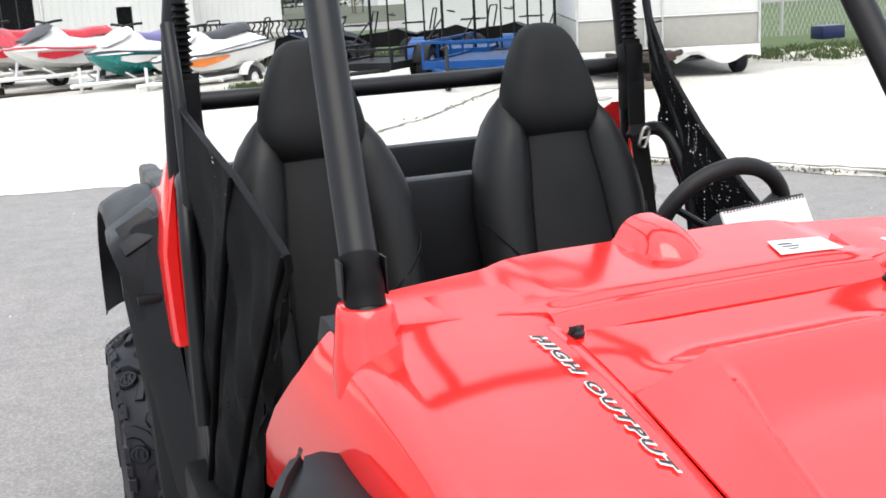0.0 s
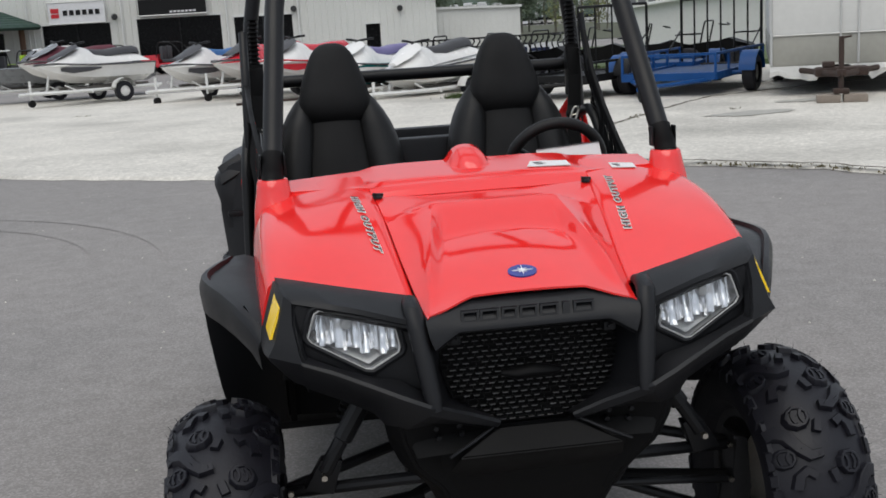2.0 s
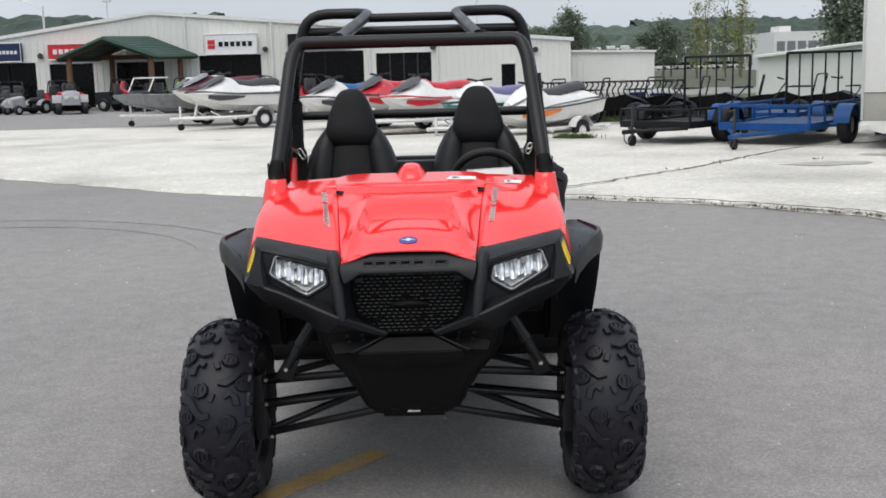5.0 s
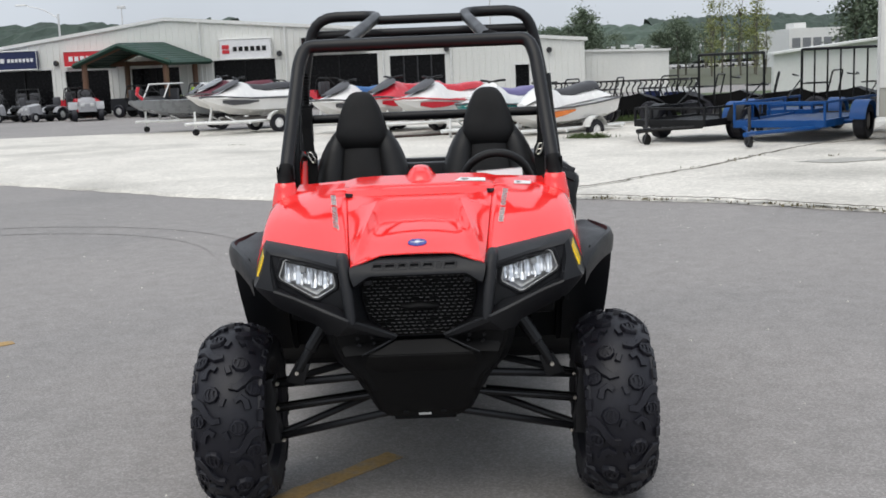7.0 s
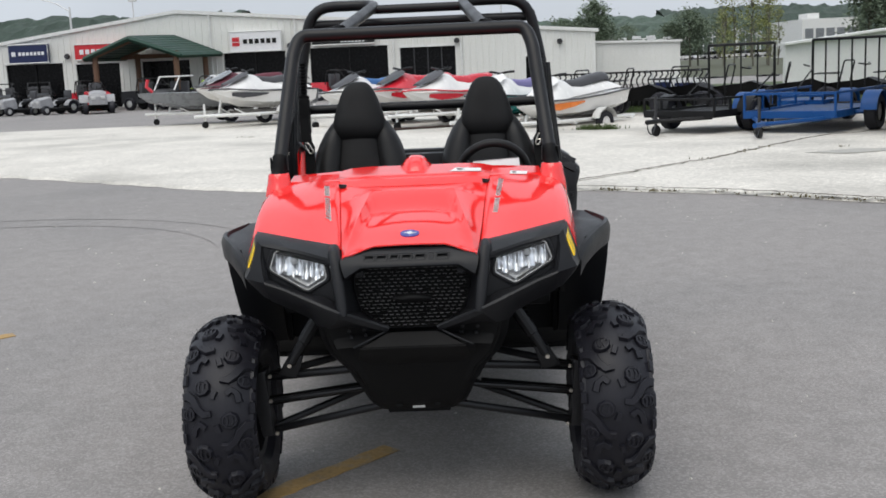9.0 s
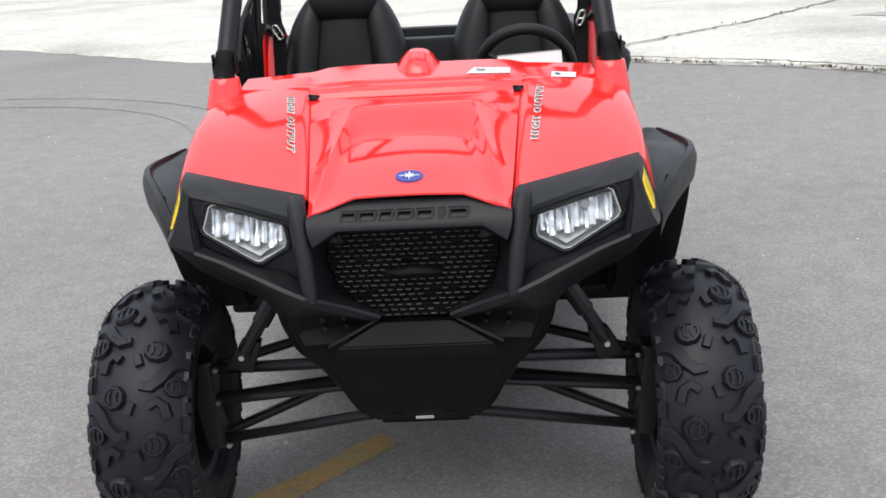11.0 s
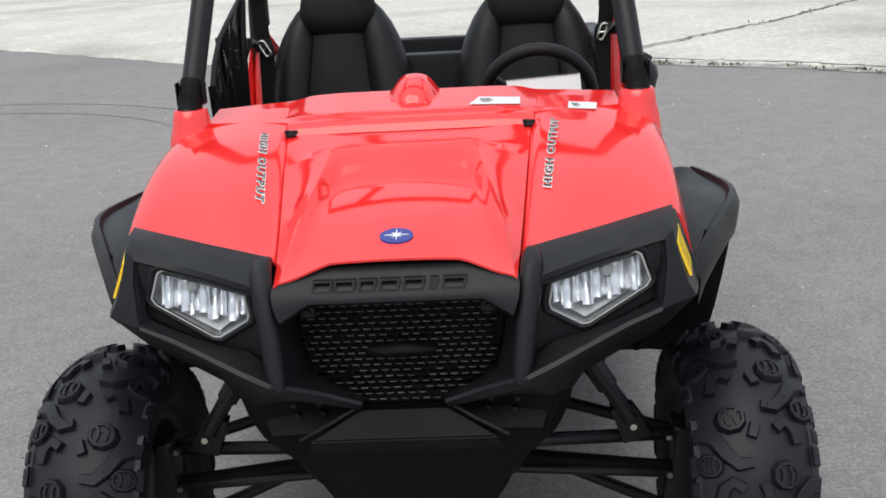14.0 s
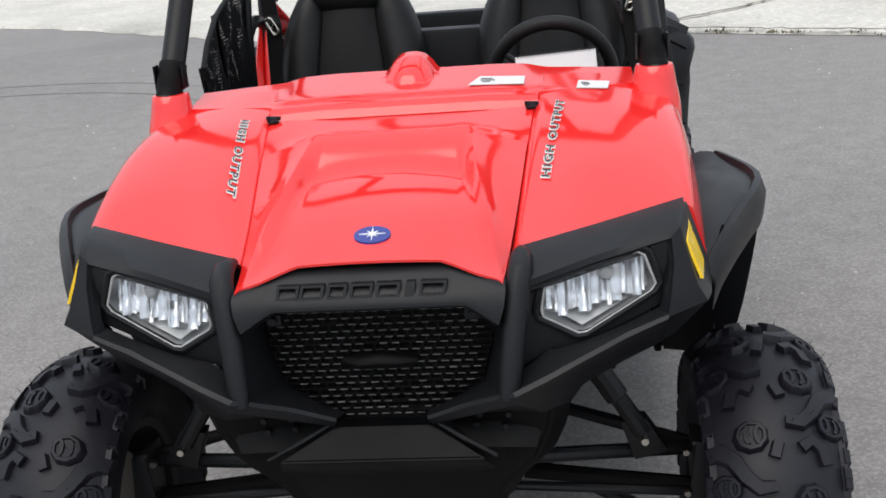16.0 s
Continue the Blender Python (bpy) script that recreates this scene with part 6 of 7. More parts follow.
# ---- watercraft on trailers ----
def make_jet(label, hull, deck, seat, accent, rail=SEAT_GREY, hatch=None):
    """A personal watercraft, bow to -x, keel at 0."""
    j = thing("personal_watercraft", label, "watercraft", "watercraft on trailers")
    st = [(-1.45, 0.05, 0.50, 0.52), (-1.35, 0.16, 0.40, 0.54), (-1.1, 0.34, 0.22, 0.54), (-0.7, 0.48, 0.08, 0.50), (-0.2, 0.55, 0.02, 0.46), (0.5, 0.57, 0.0, 0.44), (1.25, 0.55, 0.0, 0.44), (1.32, 0.53, 0.04, 0.43)]
    bm = bmesh.new()
    loft(bm, [[(x, 0, k), (x, w * 0.8, k + 0.35 * (g - k)), (x, w, g), (x, -w, g), (x, -w * 0.8, k + 0.35 * (g - k))] for x, w, k, g in st])
    part("hull", bm, hull, j, angle=30)
    bm = bmesh.new()
    tube(bm, [(x, w + 0.01, g) for x, w, k, g in st] + [(x, -w - 0.01, g) for x, w, k, g in reversed(st)], 0.020, 6, closed=True)
    part("rub_rail", bm, rail, j)
    up = [(-1.43, 0.03, 0.02), (-1.3, 0.16, 0.05), (-1.1, 0.28, 0.09), (-0.9, 0.34, 0.16), (-0.7, 0.33, 0.28), (-0.5, 0.29, 0.40), (-0.34, 0.25, 0.46), (-0.2, 0.22, 0.42), (-0.05, 0.20, 0.30), (0.3, 0.20, 0.24), (1.0, 0.21, 0.22), (1.2, 0.24, 0.12), (1.28, 0.26, 0.04)]
    up = [(x, w, h * 0.84) for x, w, h in up]
    bm = bmesh.new()
    loft(bm, [[(x, w * 1.35, 0.48), (x, w * 1.25, 0.49 + h * 0.22), (x, w * 1.0, 0.49 + h * 0.55), (x, w * 0.62, 0.49 + h * 0.9), (x, w * 0.25, 0.49 + h), (x, -w * 0.25, 0.49 + h), (x, -w * 0.62, 0.49 + h * 0.9), (x, -w, 0.49 + h * 0.55), (x, -w * 1.25, 0.49 + h * 0.22), (x, -w * 1.35, 0.48)] for x, w, h in up])
    part("deck", bm, deck, j, angle=35)
    bm = bmesh.new()
    loft(bm, [[(x, w, z - 0.10), (x, w * 0.95, z), (x, w * 0.5, z + 0.06), (x, -w * 0.5, z + 0.06), (x, -w * 0.95, z), (x, -w, z - 0.10)] for x, w, z in ((-0.22, 0.13, 0.78), (0.0, 0.16, 0.75), (0.3, 0.18, 0.73), (0.6, 0.19, 0.77), (1.0, 0.17, 0.78), (1.12, 0.14, 0.73))])
    part("seat", bm, seat, j, angle=50)
    bm = bmesh.new()
    tube(bm, [(-0.36, -0.36, 0.99), (-0.40, -0.2, 0.98), (-0.42, 0, 0.95), (-0.40, 0.2, 0.98), (-0.36, 0.36, 0.99)], 0.025, 8)
    tube(bm, [(-0.5, 0, 0.80), (-0.42, 0, 0.95)], 0.06, 8)
    part("handlebar", bm, RACK_BLACK, j)
    bm = bmesh.new()
    loft(bm, [[(x, w, z), (x, w * 0.5, z + 0.05), (x, -w * 0.5, z + 0.05), (x, -w, z)] for x, w, z in ((-1.1, 0.12, 0.62), (-0.8, 0.26, 0.73), (-0.55, 0.28, 0.85), (-0.45, 0.2, 0.90))])
    part("front_hatch", bm, hatch or accent, j, angle=40)
    for s in (-1, 1):
        bm = bmesh.new()
        loft(bm, [[(x, s * (w + 0.006), z0), (x, s * (w + 0.012), z1), (x, s * (w - 0.03), z1), (x, s * (w - 0.03), z0)] for x, w, z0, z1 in ((-1.0, 0.36, 0.36, 0.44), (-0.75, 0.455, 0.30, 0.44), (-0.4, 0.52, 0.32, 0.42), (-0.1, 0.555, 0.37, 0.40))])
        part("side_stripe", bm, accent, j)
    return j


def make_boat_trailer(length=3.1, z=0.30):
    t = thing("boat_trailer", "pale galvanised boat trailer standing on concrete", "trailer", "boat trailers")
    for s in (-1, 1):
        bm = bmesh.new()
        tube(bm, [(-length / 2, 0, z), (-length / 2 + 0.9, s * 0.5, z), (length / 2, s * 0.5, z)], 0.045, 6, 0.1)
        part("frame_rail", bm, METAL_TRIM, t)
        small_wheel(t, 0.45, s * 0.68, 0.23, 0.14, hub=HULL_WHITE, axis="y")
        bm = bmesh.new()
        loft(bm, [[(0.45 + r * math.cos(a), s * 0.68 + d, 0.25 + r * math.sin(a)) for a in [radians(15 + 150 * k / 8) for k in range(9)]] for d, r in ((-0.1, 0.27), (0.1, 0.27), (0.1, 0.29), (-0.1, 0.29))], cap=False, closed=False)
        part("mudguard", bm, METAL_TRIM, t)
        bm = bmesh.new()
        box(bm, -0.7, 1.3, s * 0.28 - 0.05, s * 0.28 + 0.05, z + 0.03, z + 0.09, 0.01)
        part("bunk", bm, DECK, t)
        bm = bmesh.new()
        tube(bm, [(-0.6, s * 0.5, z), (-0.9, s * 0.45, 0.46)], 0.018, 6)
        part("guide_post", bm, METAL_TRIM, t)
    for x in (-0.3, 0.45, 1.4):
        bm = bmesh.new()
        tube(bm, [(x, -0.6, z - 0.03), (x, 0.6, z - 0.03)], 0.035, 6)
        part("cross_beam", bm, METAL_TRIM, t)
    bm = bmesh.new()
    tube(bm, [(-length / 2 - 0.25, 0, z), (-length / 2 + 0.2, 0, z)], 0.045, 6)
    part("tongue", bm, METAL_TRIM, t)
    bm = bmesh.new()
    tube(bm, [(-length / 2 + 0.05, 0.06, 0.60), (-length / 2 + 0.05, 0.06, 0.12)], 0.03, 8)
    jk = part("jack", bm, METAL_TRIM, t)
    bm = bmesh.new()
    lathe(bm, [(-0.03, 0.0005), (-0.03, 0.085), (0.03, 0.085), (0.03, 0.0005)], "y", 14, (-length / 2 + 0.05, 0.06, 0.085))
    part("jack_wheel", bm, RACK_BLACK, jk)
    bm = bmesh.new()
    tube(bm, [(-length / 2 + 0.4, 0, z), (-length / 2 + 0.5, 0, 0.70)], 0.028, 6)
    part("winch_post", bm, METAL_TRIM, t)
    return t


JETS = [(-5.75, 26.9, 36, 0.48, 0, ("maroon-covered white personal watercraft on a trailer", HULL_WHITE, SEAT_MAROON, SEAT_MAROON, HULL_GREY)),
        (-5.0, 25.3, 36, 0.42, 0, ("white and grey personal watercraft on a trailer", HULL_WHITE, HULL_WHITE, SEAT_GREY, SEAT_GREY)),
        (-2.1, 23.9, 42, 0.26, 0, ("dark-decked white personal watercraft with a blue seat", HULL_WHITE, HULL_WHITE, SEAT_BLUE, SEAT_GREY)),
        (-0.95, 23.3, 42, 0.30, 0, ("red and white personal watercraft on a trailer", HULL_WHITE, HULL_RED, HULL_RED, HULL_RED, SEAT_GREY, SEAT_GREY)),
        (0.0, 21.9, 40, 0.27, 0, ("white personal watercraft with a red seat and red rail", HULL_WHITE, HULL_WHITE, HULL_RED, HULL_RED, HULL_RED, SEAT_GREY)),
        (1.3, 20.8, 44, 0.14, 0, ("white and teal personal watercraft with a purple seat", HULL_TEAL, HULL_WHITE, SEAT_PURPLE, HULL_WHITE)),
        (2.42, 19.9, 40, 0.10, -6, ("white and orange personal watercraft with a black seat", HULL_WHITE, HULL_WHITE, SEAT_GREY, HULL_ORANGE, SEAT_GREY, HULL_WHITE))]
first_trailer = None
for x, y, head, z, nose, spec in JETS:
    j = make_jet(*spec)
    j.matrix_world = pose(x, y, z + 0.05, 0, nose, head)
    if spec[2] is SEAT_MAROON:
        continue
    if first_trailer is None:
        first_trailer = make_boat_trailer()
        first_trailer.matrix_world = pose(x - 0.1, y, 0.05, 0, 0, head)
    else:
        copy_thing(first_trailer, pose(x - 0.1, y, min(0.05, z - 0.26), 0, 0, head))

# the grey bass boat
boat = thing("bass_boat", "grey low fishing boat with a white windscreen on a trailer", "boat")
bm = bmesh.new()
loft(bm, [[(x, 0, k), (x, w * 0.75, k + 0.25 * (g - k)), (x, w, g), (x, -w, g), (x, -w * 0.75, k + 0.25 * (g - k))] for x, w, k, g in ((-2.6, 0.05, 0.50, 0.58), (-2.3, 0.35, 0.30, 0.58), (-1.5, 0.8, 0.10, 0.56), (-0.5, 1.0, 0.02, 0.54), (1.0, 1.05, 0.0, 0.52), (2.3, 1.02, 0.0, 0.50))])
part("hull", bm, HULL_GREY, boat, angle=30)
bm = bmesh.new()
loft(bm, [[(x, -0.5, z0), (x, -0.45, z1), (x, 0.45, z1), (x, 0.5, z0)] for x, z0, z1 in ((-0.9, 0.54, 0.60), (-0.5, 0.54, 1.0), (0.3, 0.54, 1.05), (0.5, 0.54, 0.6))])
part("console", bm, HULL_WHITE, boat, angle=20)
bm = bmesh.new()
sheet(bm, [[(-0.95, -0.42, 0.62), (-0.95, 0.42, 0.62)], [(-0.55, -0.40, 0.96), (-0.55, 0.40, 0.96)]], 0.02, (-1, 0, 0.5))
part("windscreen", bm, DARK_OPEN, boat, smooth=False)
bm = bmesh.new()
tube(bm, [(-2.2, 0, 0.6), (-2.35, 0, 0.75), (-2.3, 0, 0.95)], 0.05, 8)
part("trolling_motor", bm, HULL_RED, boat)
boat.matrix_world = pose(-6.4, 28.2, 0.36, 0, 0, 22)
copy_thing(first_trailer, pose(-7.0, 27.95, 0.05, 0, 0, 22))


# ---- utility trailers ----
def make_flat_trailer(label, mat, deck_mat, width, x0, x1, h, side_h, gate_h, wheel_r, rails, out=0.14, tongue=0.6, gate=True, bars=5):
    """Local: tongue to -x, axle at 0, deck from x0 to x1."""
    t = thing("utility_trailer", label, "trailer", "utility trailers")
    w = width / 2
    n = 9
    for k in range(n):
        bm = bmesh.new()
        box(bm, x0, x1, -w + width * k / n, -w + width * (k + 0.93) / n, h - 0.02, h + 0.02)
        part("deck_board", bm, deck_mat, t, smooth=False)
    for s in (-1, 1):
        bm = bmesh.new()
        box(bm, x0, x1, s * w - 0.025, s * w + 0.025, h - 0.06, h + 0.06, 0.005)
        part("side_beam", bm, mat, t, smooth=False)
        bm = bmesh.new()
        box(bm, x0, x1, s * w - 0.02, s * w + 0.02, h + side_h - 0.02, h + side_h + 0.02, 0.004)
        part("side_rail", bm, mat, t, smooth=False)
        for k in range(rails + 1):
            bm = bmesh.new()
            x = x0 + (x1 - x0) * k / rails
            box(bm, x - 0.02, x + 0.02, s * w - 0.018, s * w + 0.018, h, h + side_h, 0.003)
            part("stake", bm, mat, t, smooth=False)
        small_wheel(t, 0, s * (w + out), wheel_r, 0.2, axis="y")
        bm = bmesh.new()
        arc = [radians(8 + 164 * k / 12) for k in range(13)]
        loft(bm, [[(r * math.cos(a), s * (w + out) + d, wheel_r + r * math.sin(a)) for a in arc] for d, r in ((-0.13, wheel_r + 0.05), (0.13, wheel_r + 0.05), (0.13, wheel_r + 0.065), (-0.13, wheel_r + 0.065), (-0.13, wheel_r + 0.05))], cap=False, closed=False)
        part("mudguard", bm, mat, t)
        bm = bmesh.new()
        tube(bm, [(x0 + 0.1, s * w * 0.85, h - 0.06), (x0 - tongue, 0, h - 0.08)], 0.035, 6)
        part("tongue_rail", bm, mat, t)
    bm = bmesh.new()
    box(bm, x0 - 0.025, x0 + 0.025, -w, w, h - 0.06, h + 0.06, 0.005)
    part("front_beam", bm, mat, t, smooth=False)
    bm = bmesh.new()
    box(bm, x0 - 0.02, x0 + 0.02, -w, w, h + side_h - 0.02, h + side_h + 0.02, 0.004)
    part("front_rail", bm, mat, t, smooth=False)
    bm = bmesh.new()
    tube(bm, [(0, -w - out, wheel_r), (0, w + out, wheel_r)], 0.035, 8)
    part("axle", bm, mat, t)
    bm = bmesh.new()
    tube(bm, [(x0 - tongue - 0.32, 0, h - 0.08), (x0 - tongue + 0.05, 0, h - 0.08)], 0.04, 8)
    part("coupler", bm, mat, t)
    bm = bmesh.new()
    tube(bm, [(x0 - tongue + 0.05, 0.08, h + 0.34), (x0 - tongue + 0.05, 0.08, 0.10)], 0.026, 8)
    tube(bm, [(x0 - tongue + 0.05, 0.08, h + 0.32), (x0 - tongue - 0.06, 0.14, h + 0.30)], 0.012, 6)
    jk = part("jack", bm, DARK_STEEL, t)
    bm = bmesh.new()
    lathe(bm, [(-0.03, 0.0005), (-0.03, 0.09), (0.03, 0.09), (0.03, 0.0005)], "y", 14, (x0 - tongue + 0.05, 0.08, 0.09))
    part("jack_wheel", bm, RACK_BLACK, jk)
    bm = bmesh.new()
    tube(bm, [(x0 - tongue - 0.26, 0.03, h - 0.10), (x0 - tongue - 0.22, 0.05, 0.10), (x0 - tongue - 0.1, 0.06, 0.02), (x0 - tongue + 0.02, 0.04, h - 0.12)], 0.010, 6, 0.05)
    part("safety_chain", bm, DARK_STEEL, t)
    if not gate:
        return t
    # upright loading gate
    gw = w * 0.96
    bm = bmesh.new()
    tube(bm, [(x1, -gw, h), (x1, -gw, h + gate_h), (x1, gw, h + gate_h), (x1, gw, h)], 0.026, 6, 0.02)
    g = part("gate_frame", bm, RACK_BLACK, t)
    for k in range(1, bars):
        bm = bmesh.new()
        y = -gw + 2 * gw * k / bars
        tube(bm, [(x1, y, h), (x1, y, h + gate_h)], 0.017, 6)
        part("gate_bar", bm, RACK_BLACK, g)
    bm = bmesh.new()
    tube(bm, [(x1, -gw, h + 0.03), (x1, gw, h + 0.03)], 0.025, 6)
    part("gate_bar", bm, RACK_BLACK, g)
    for s in (-1, 1):
        bm = bmesh.new()
        tube(bm, [(x1 - 0.02, s * gw, h + gate_h * 0.55), (x1 - 0.75, s * gw, h + side_h)], 0.014, 6)
        part("gate_brace", bm, RACK_BLACK, g)
    return t


BLUE_DECK = material("worn_blue_deck", (0.02, 0.055, 0.15), 0.7, vary=0.3, scale=3, stain=(0.06, 0.07, 0.09), stain_scale=2, stain_amount=0.8)
blue = make_flat_trailer("blue enamelled flatbed utility trailer with an upright gate", RACK_BLUE, BLUE_DECK, 1.5, -0.9, 2.2, 0.30, 0.34, 1.20, 0.29, 4, 0.335, 1.08, bars=6)
blue.matrix_world = pose(5.99, 15.44, 0.05, 0, 0, 53)
black = make_flat_trailer("black flatbed utility trailer with an upright gate", RACK_BLACK, BLACK_FLAT, 1.40, -1.0, 1.0, 0.33, 0.25, 1.14, 0.28, 4, 0.14, 0.6, bars=4)
black.matrix_world = pose(4.56, 16.38, 0.05, 0, 0, 45)
far_blue = make_flat_trailer("small blue utility trailer behind the others", RACK_BLUE, BLUE_DECK, 1.3, -0.8, 1.2, 0.34, 0.14, 0.9, 0.26, 3, 0.2, 0.7, False)
far_blue.matrix_world = pose(6.75, 18.2, 0.05, 0, 0, 53)

# a row of black curved frames behind the trailers
for k in range(9):
    f = thing("bike_frame_rack", "black curved tubular rack standing behind the trailers", "rack", "curved racks")
    x, y = 2.6 + 0.42 * k, 24.5 - 0.02 * k
    for m in range(3):
        bm = bmesh.new()
        xx = x + 0.14 * m
        tube(bm, [(xx, y, 0.05), (xx + 0.02, y, 0.6), (xx - 0.06, y, 0.78), (xx + 0.05, y, 0.92), (xx, y, 0.99)], 0.020, 6, 0.08)
        part("curved_bar", bm, RACK_BLACK, f)
    bm = bmesh.new()
    tube(bm, [(x - 0.06, y, 0.99), (x + 0.36, y, 0.99)], 0.025, 6)
    part("top_rail", bm, RACK_BLACK, f)
    bm = bmesh.new()
    box(bm, x - 0.05, x + 0.33, y + 0.05, y + 0.5, 0.05, 0.34, 0.08)
    part("dark_base", bm, BLACK_FLAT, f)

banner = thing("vinyl_banner", "white vinyl banner with plain blue bars on a fence", "banner")
bm = bmesh.new()
box(bm, 5.15, 6.6, 25.8, 25.82, 0.30, 0.76)
part("banner_sheet", bm, SIGN_WHITE, banner, smooth=False)
for u, v, a, b in ((5.22, 5.62, 0.48, 0.68), (5.72, 6.2, 0.56, 0.64), (5.8, 6.45, 0.40, 0.50), (5.25, 5.6, 0.36, 0.42)):
    bm = bmesh.new()
    box(bm, u, v, 25.785, 25.8, a, b)
    part("print_bar", bm, SIGN_BLUE, banner, smooth=False)
for x in (5.15, 6.6):
    bm = bmesh.new()
    tube(bm, [(x, 25.83, 0), (x, 25.83, 0.92)], 0.03, 8)
    part("banner_post", bm, GALV, banner)

# black quad machines crowded behind the trailers
def make_quad():
    q = thing("quad_bike", "black quad bike with tubular racks parked behind trailers", "quad bike", "quad bikes")
    for sx in (-0.38, 0.38):
        for sy in (-0.55, 0.55):
            small_wheel(q, sx, sy, 0.25, 0.2, hub=BLACK)
    bm = bmesh.new()
    loft(bm, [[(x * w, y, z) for x, z in ((-0.2, 0.3), (0.2, 0.3), (0.32, top), (-0.32, top))] for y, w, top in ((-0.8, 0.6, 0.45), (-0.65, 0.9, 0.55), (-0.45, 1.0, 0.60), (-0.25, 0.6, 0.68), (0.0, 0.45, 0.62), (0.3, 0.5, 0.60), (0.5, 1.0, 0.58), (0.8, 0.7, 0.5))])
    part("body", bm, BLACK_FLAT, q, angle=30)
    for y in (-0.6, 0.65):
        bm = bmesh.new()
        tube(bm, [(-0.35, y - 0.2, 0.78), (0.35, y - 0.2, 0.78), (0.35, y + 0.2, 0.78), (-0.35, y + 0.2, 0.78)], 0.016, 6, closed=True)
        part("rack", bm, RACK_BLACK, q)
    bm = bmesh.new()
    tube(bm, [(-0.38, -0.1, 0.98), (-0.15, -0.2, 0.95), (0.15, -0.2, 0.95), (0.38, -0.1, 0.98)], 0.018, 6)
    part("handlebar", bm, RACK_BLACK, q)
    bm = bmesh.new()
    tube(bm, [(-0.4, 0.3, 0.6), (-0.4, 0.2, 1.05), (0.4, 0.2, 1.05), (0.4, 0.3, 0.6)], 0.018, 6, 0.1)
    part("roll_bar", bm, RACK_BLACK, q)
    return q


quad = make_quad()
quad.matrix_world = pose(3.2, 22.9, 0.05, 0, 0, 60)
for x, y, a in ((4.3, 22.6, 70), (5.4, 22.4, 50), (6.5, 22.0, 65), (7.7, 21.6, 75), (8.8, 21.0, 55)):
    copy_thing(quad, pose(x, y, 0.05, 0, 0, a))

# white office trailer
office = thing("box_trailer", "white box trailer with a beige lower band and rusty tongue", "trailer")
om = Matrix(((0.917, 0.40, 0, 6.52), (-0.40, 0.917, 0, 13.4), (0, 0, 1, 0.05), (0, 0, 0, 1)))
for name, x0, x1, y0, y1, z0, z1, mat, lab in (("upper_body", 0, 2.6, 0, 6.5, 0.87, 3.0, TRAILER_WHITE, "white fibreglass upper body"), ("lower_band", 0.005, 2.595, 0.005, 6.495, 0.42, 0.866, TRAILER_BEIGE, "beige lower band")):
    bm = bmesh.new()
    box(bm, x0, x1, y0, y1, z0, z1, 0.04)
    part(name, bm, mat, office, lab)
bm = bmesh.new()
r_ = random.Random(2)
low = [(0.01 + 2.58 * k / 24, 0.24 + 0.05 * math.sin(k * 0.9) + r_.uniform(-0.03, 0.03) + (0.16 if 6 < k < 13 else 0)) for k in range(25)]
sheet(bm, [[(x, 0.012, 0.425) for x, z in low], [(x, -0.01 + 0.02 * math.sin(x * 6), (z + 0.425) / 2) for x, z in low], [(x, 0.02 * math.sin(x * 9), z) for x, z in low]], 0.01, (0, 1, 0))
part("torn_skirt", bm, TRAILER_WHITE, office, "torn pale skirt below the band", smooth=False)
bm = bmesh.new()
tube(bm, [(0.35, 0.3, 0.36), (0.9, -1.35, 0.36), (1.6, 0.3, 0.36)], 0.045, 6)
part("tongue", bm, RUST, office, "rusty steel tongue")
bm = bmesh.new()
tube(bm, [(0.9, -1.3, 0.18), (0.9, -1.3, 0.86)], 0.035, 8)
box(bm, 0.84, 0.96, -1.36, -1.24, 0.34, 0.43, 0.02)
box(bm, 0.80, 1.0, -1.40, -1.20, 0.115, 0.18, 0.01)
tube(bm, [(0.9, -1.3, 0.84), (1.02, -1.36, 0.86)], 0.015, 6)
part("tongue_jack", bm, RUST, office, "rusty jack")
bm = bmesh.new()
box(bm, 0.60, 1.30, -0.75, -0.35, 0.30, 0.42, 0.03)
box(bm, 0.70, 0.86, -0.70, -0.5, 0.42, 0.50, 0.02)
part("battery_tray", bm, RUST, office)
for x in (0.2, 2.40):
    small_wheel(office, x, 3.6, 0.36, 0.22, axis="x")
    small_wheel(office, x, 0.6 if x > 1 else 4.4, 0.30, 0.20, axis="x")
bm = bmesh.new()
box(bm, 0.2, 2.4, 0.4, 6.3, 0.24, 0.42)
part("underframe", bm, RACK_BLACK, office, smooth=False)
for x in (0.5, 2.1):
    bm = bmesh.new()
    tube(bm, [(x, 5.8, 0), (x, 5.8, 0.3)], 0.05, 8)
    part("stand", bm, RUST, office)
for x in (0.03, 0.98, 1.22, 2.57):
    bm = bmesh.new()
    tube(bm, [(x, -0.008, 0.44), (x, -0.008, 2.98)], 0.018, 6)
    part("upright_trim", bm, GALV, office)
bm = bmesh.new()
tube(bm, [(0.02, -0.006, 0.868), (2.58, -0.006, 0.868)], 0.012, 6)
part("belt_trim", bm, GALV, office)
office.matrix_world = om
for k, (x, z) in enumerate(((0.74, 0), (1.08, 0))):
    bm = bmesh.new()
    box(bm, -0.15, 0.15, -0.14, 0.14, 0, 0.10, 0.01, om @ Matrix.Translation((x, -1.3, z)))
    tagged(part("concrete_block", bm, BRICK), "dull brown concrete block under the trailer jack", "block", "blocks")

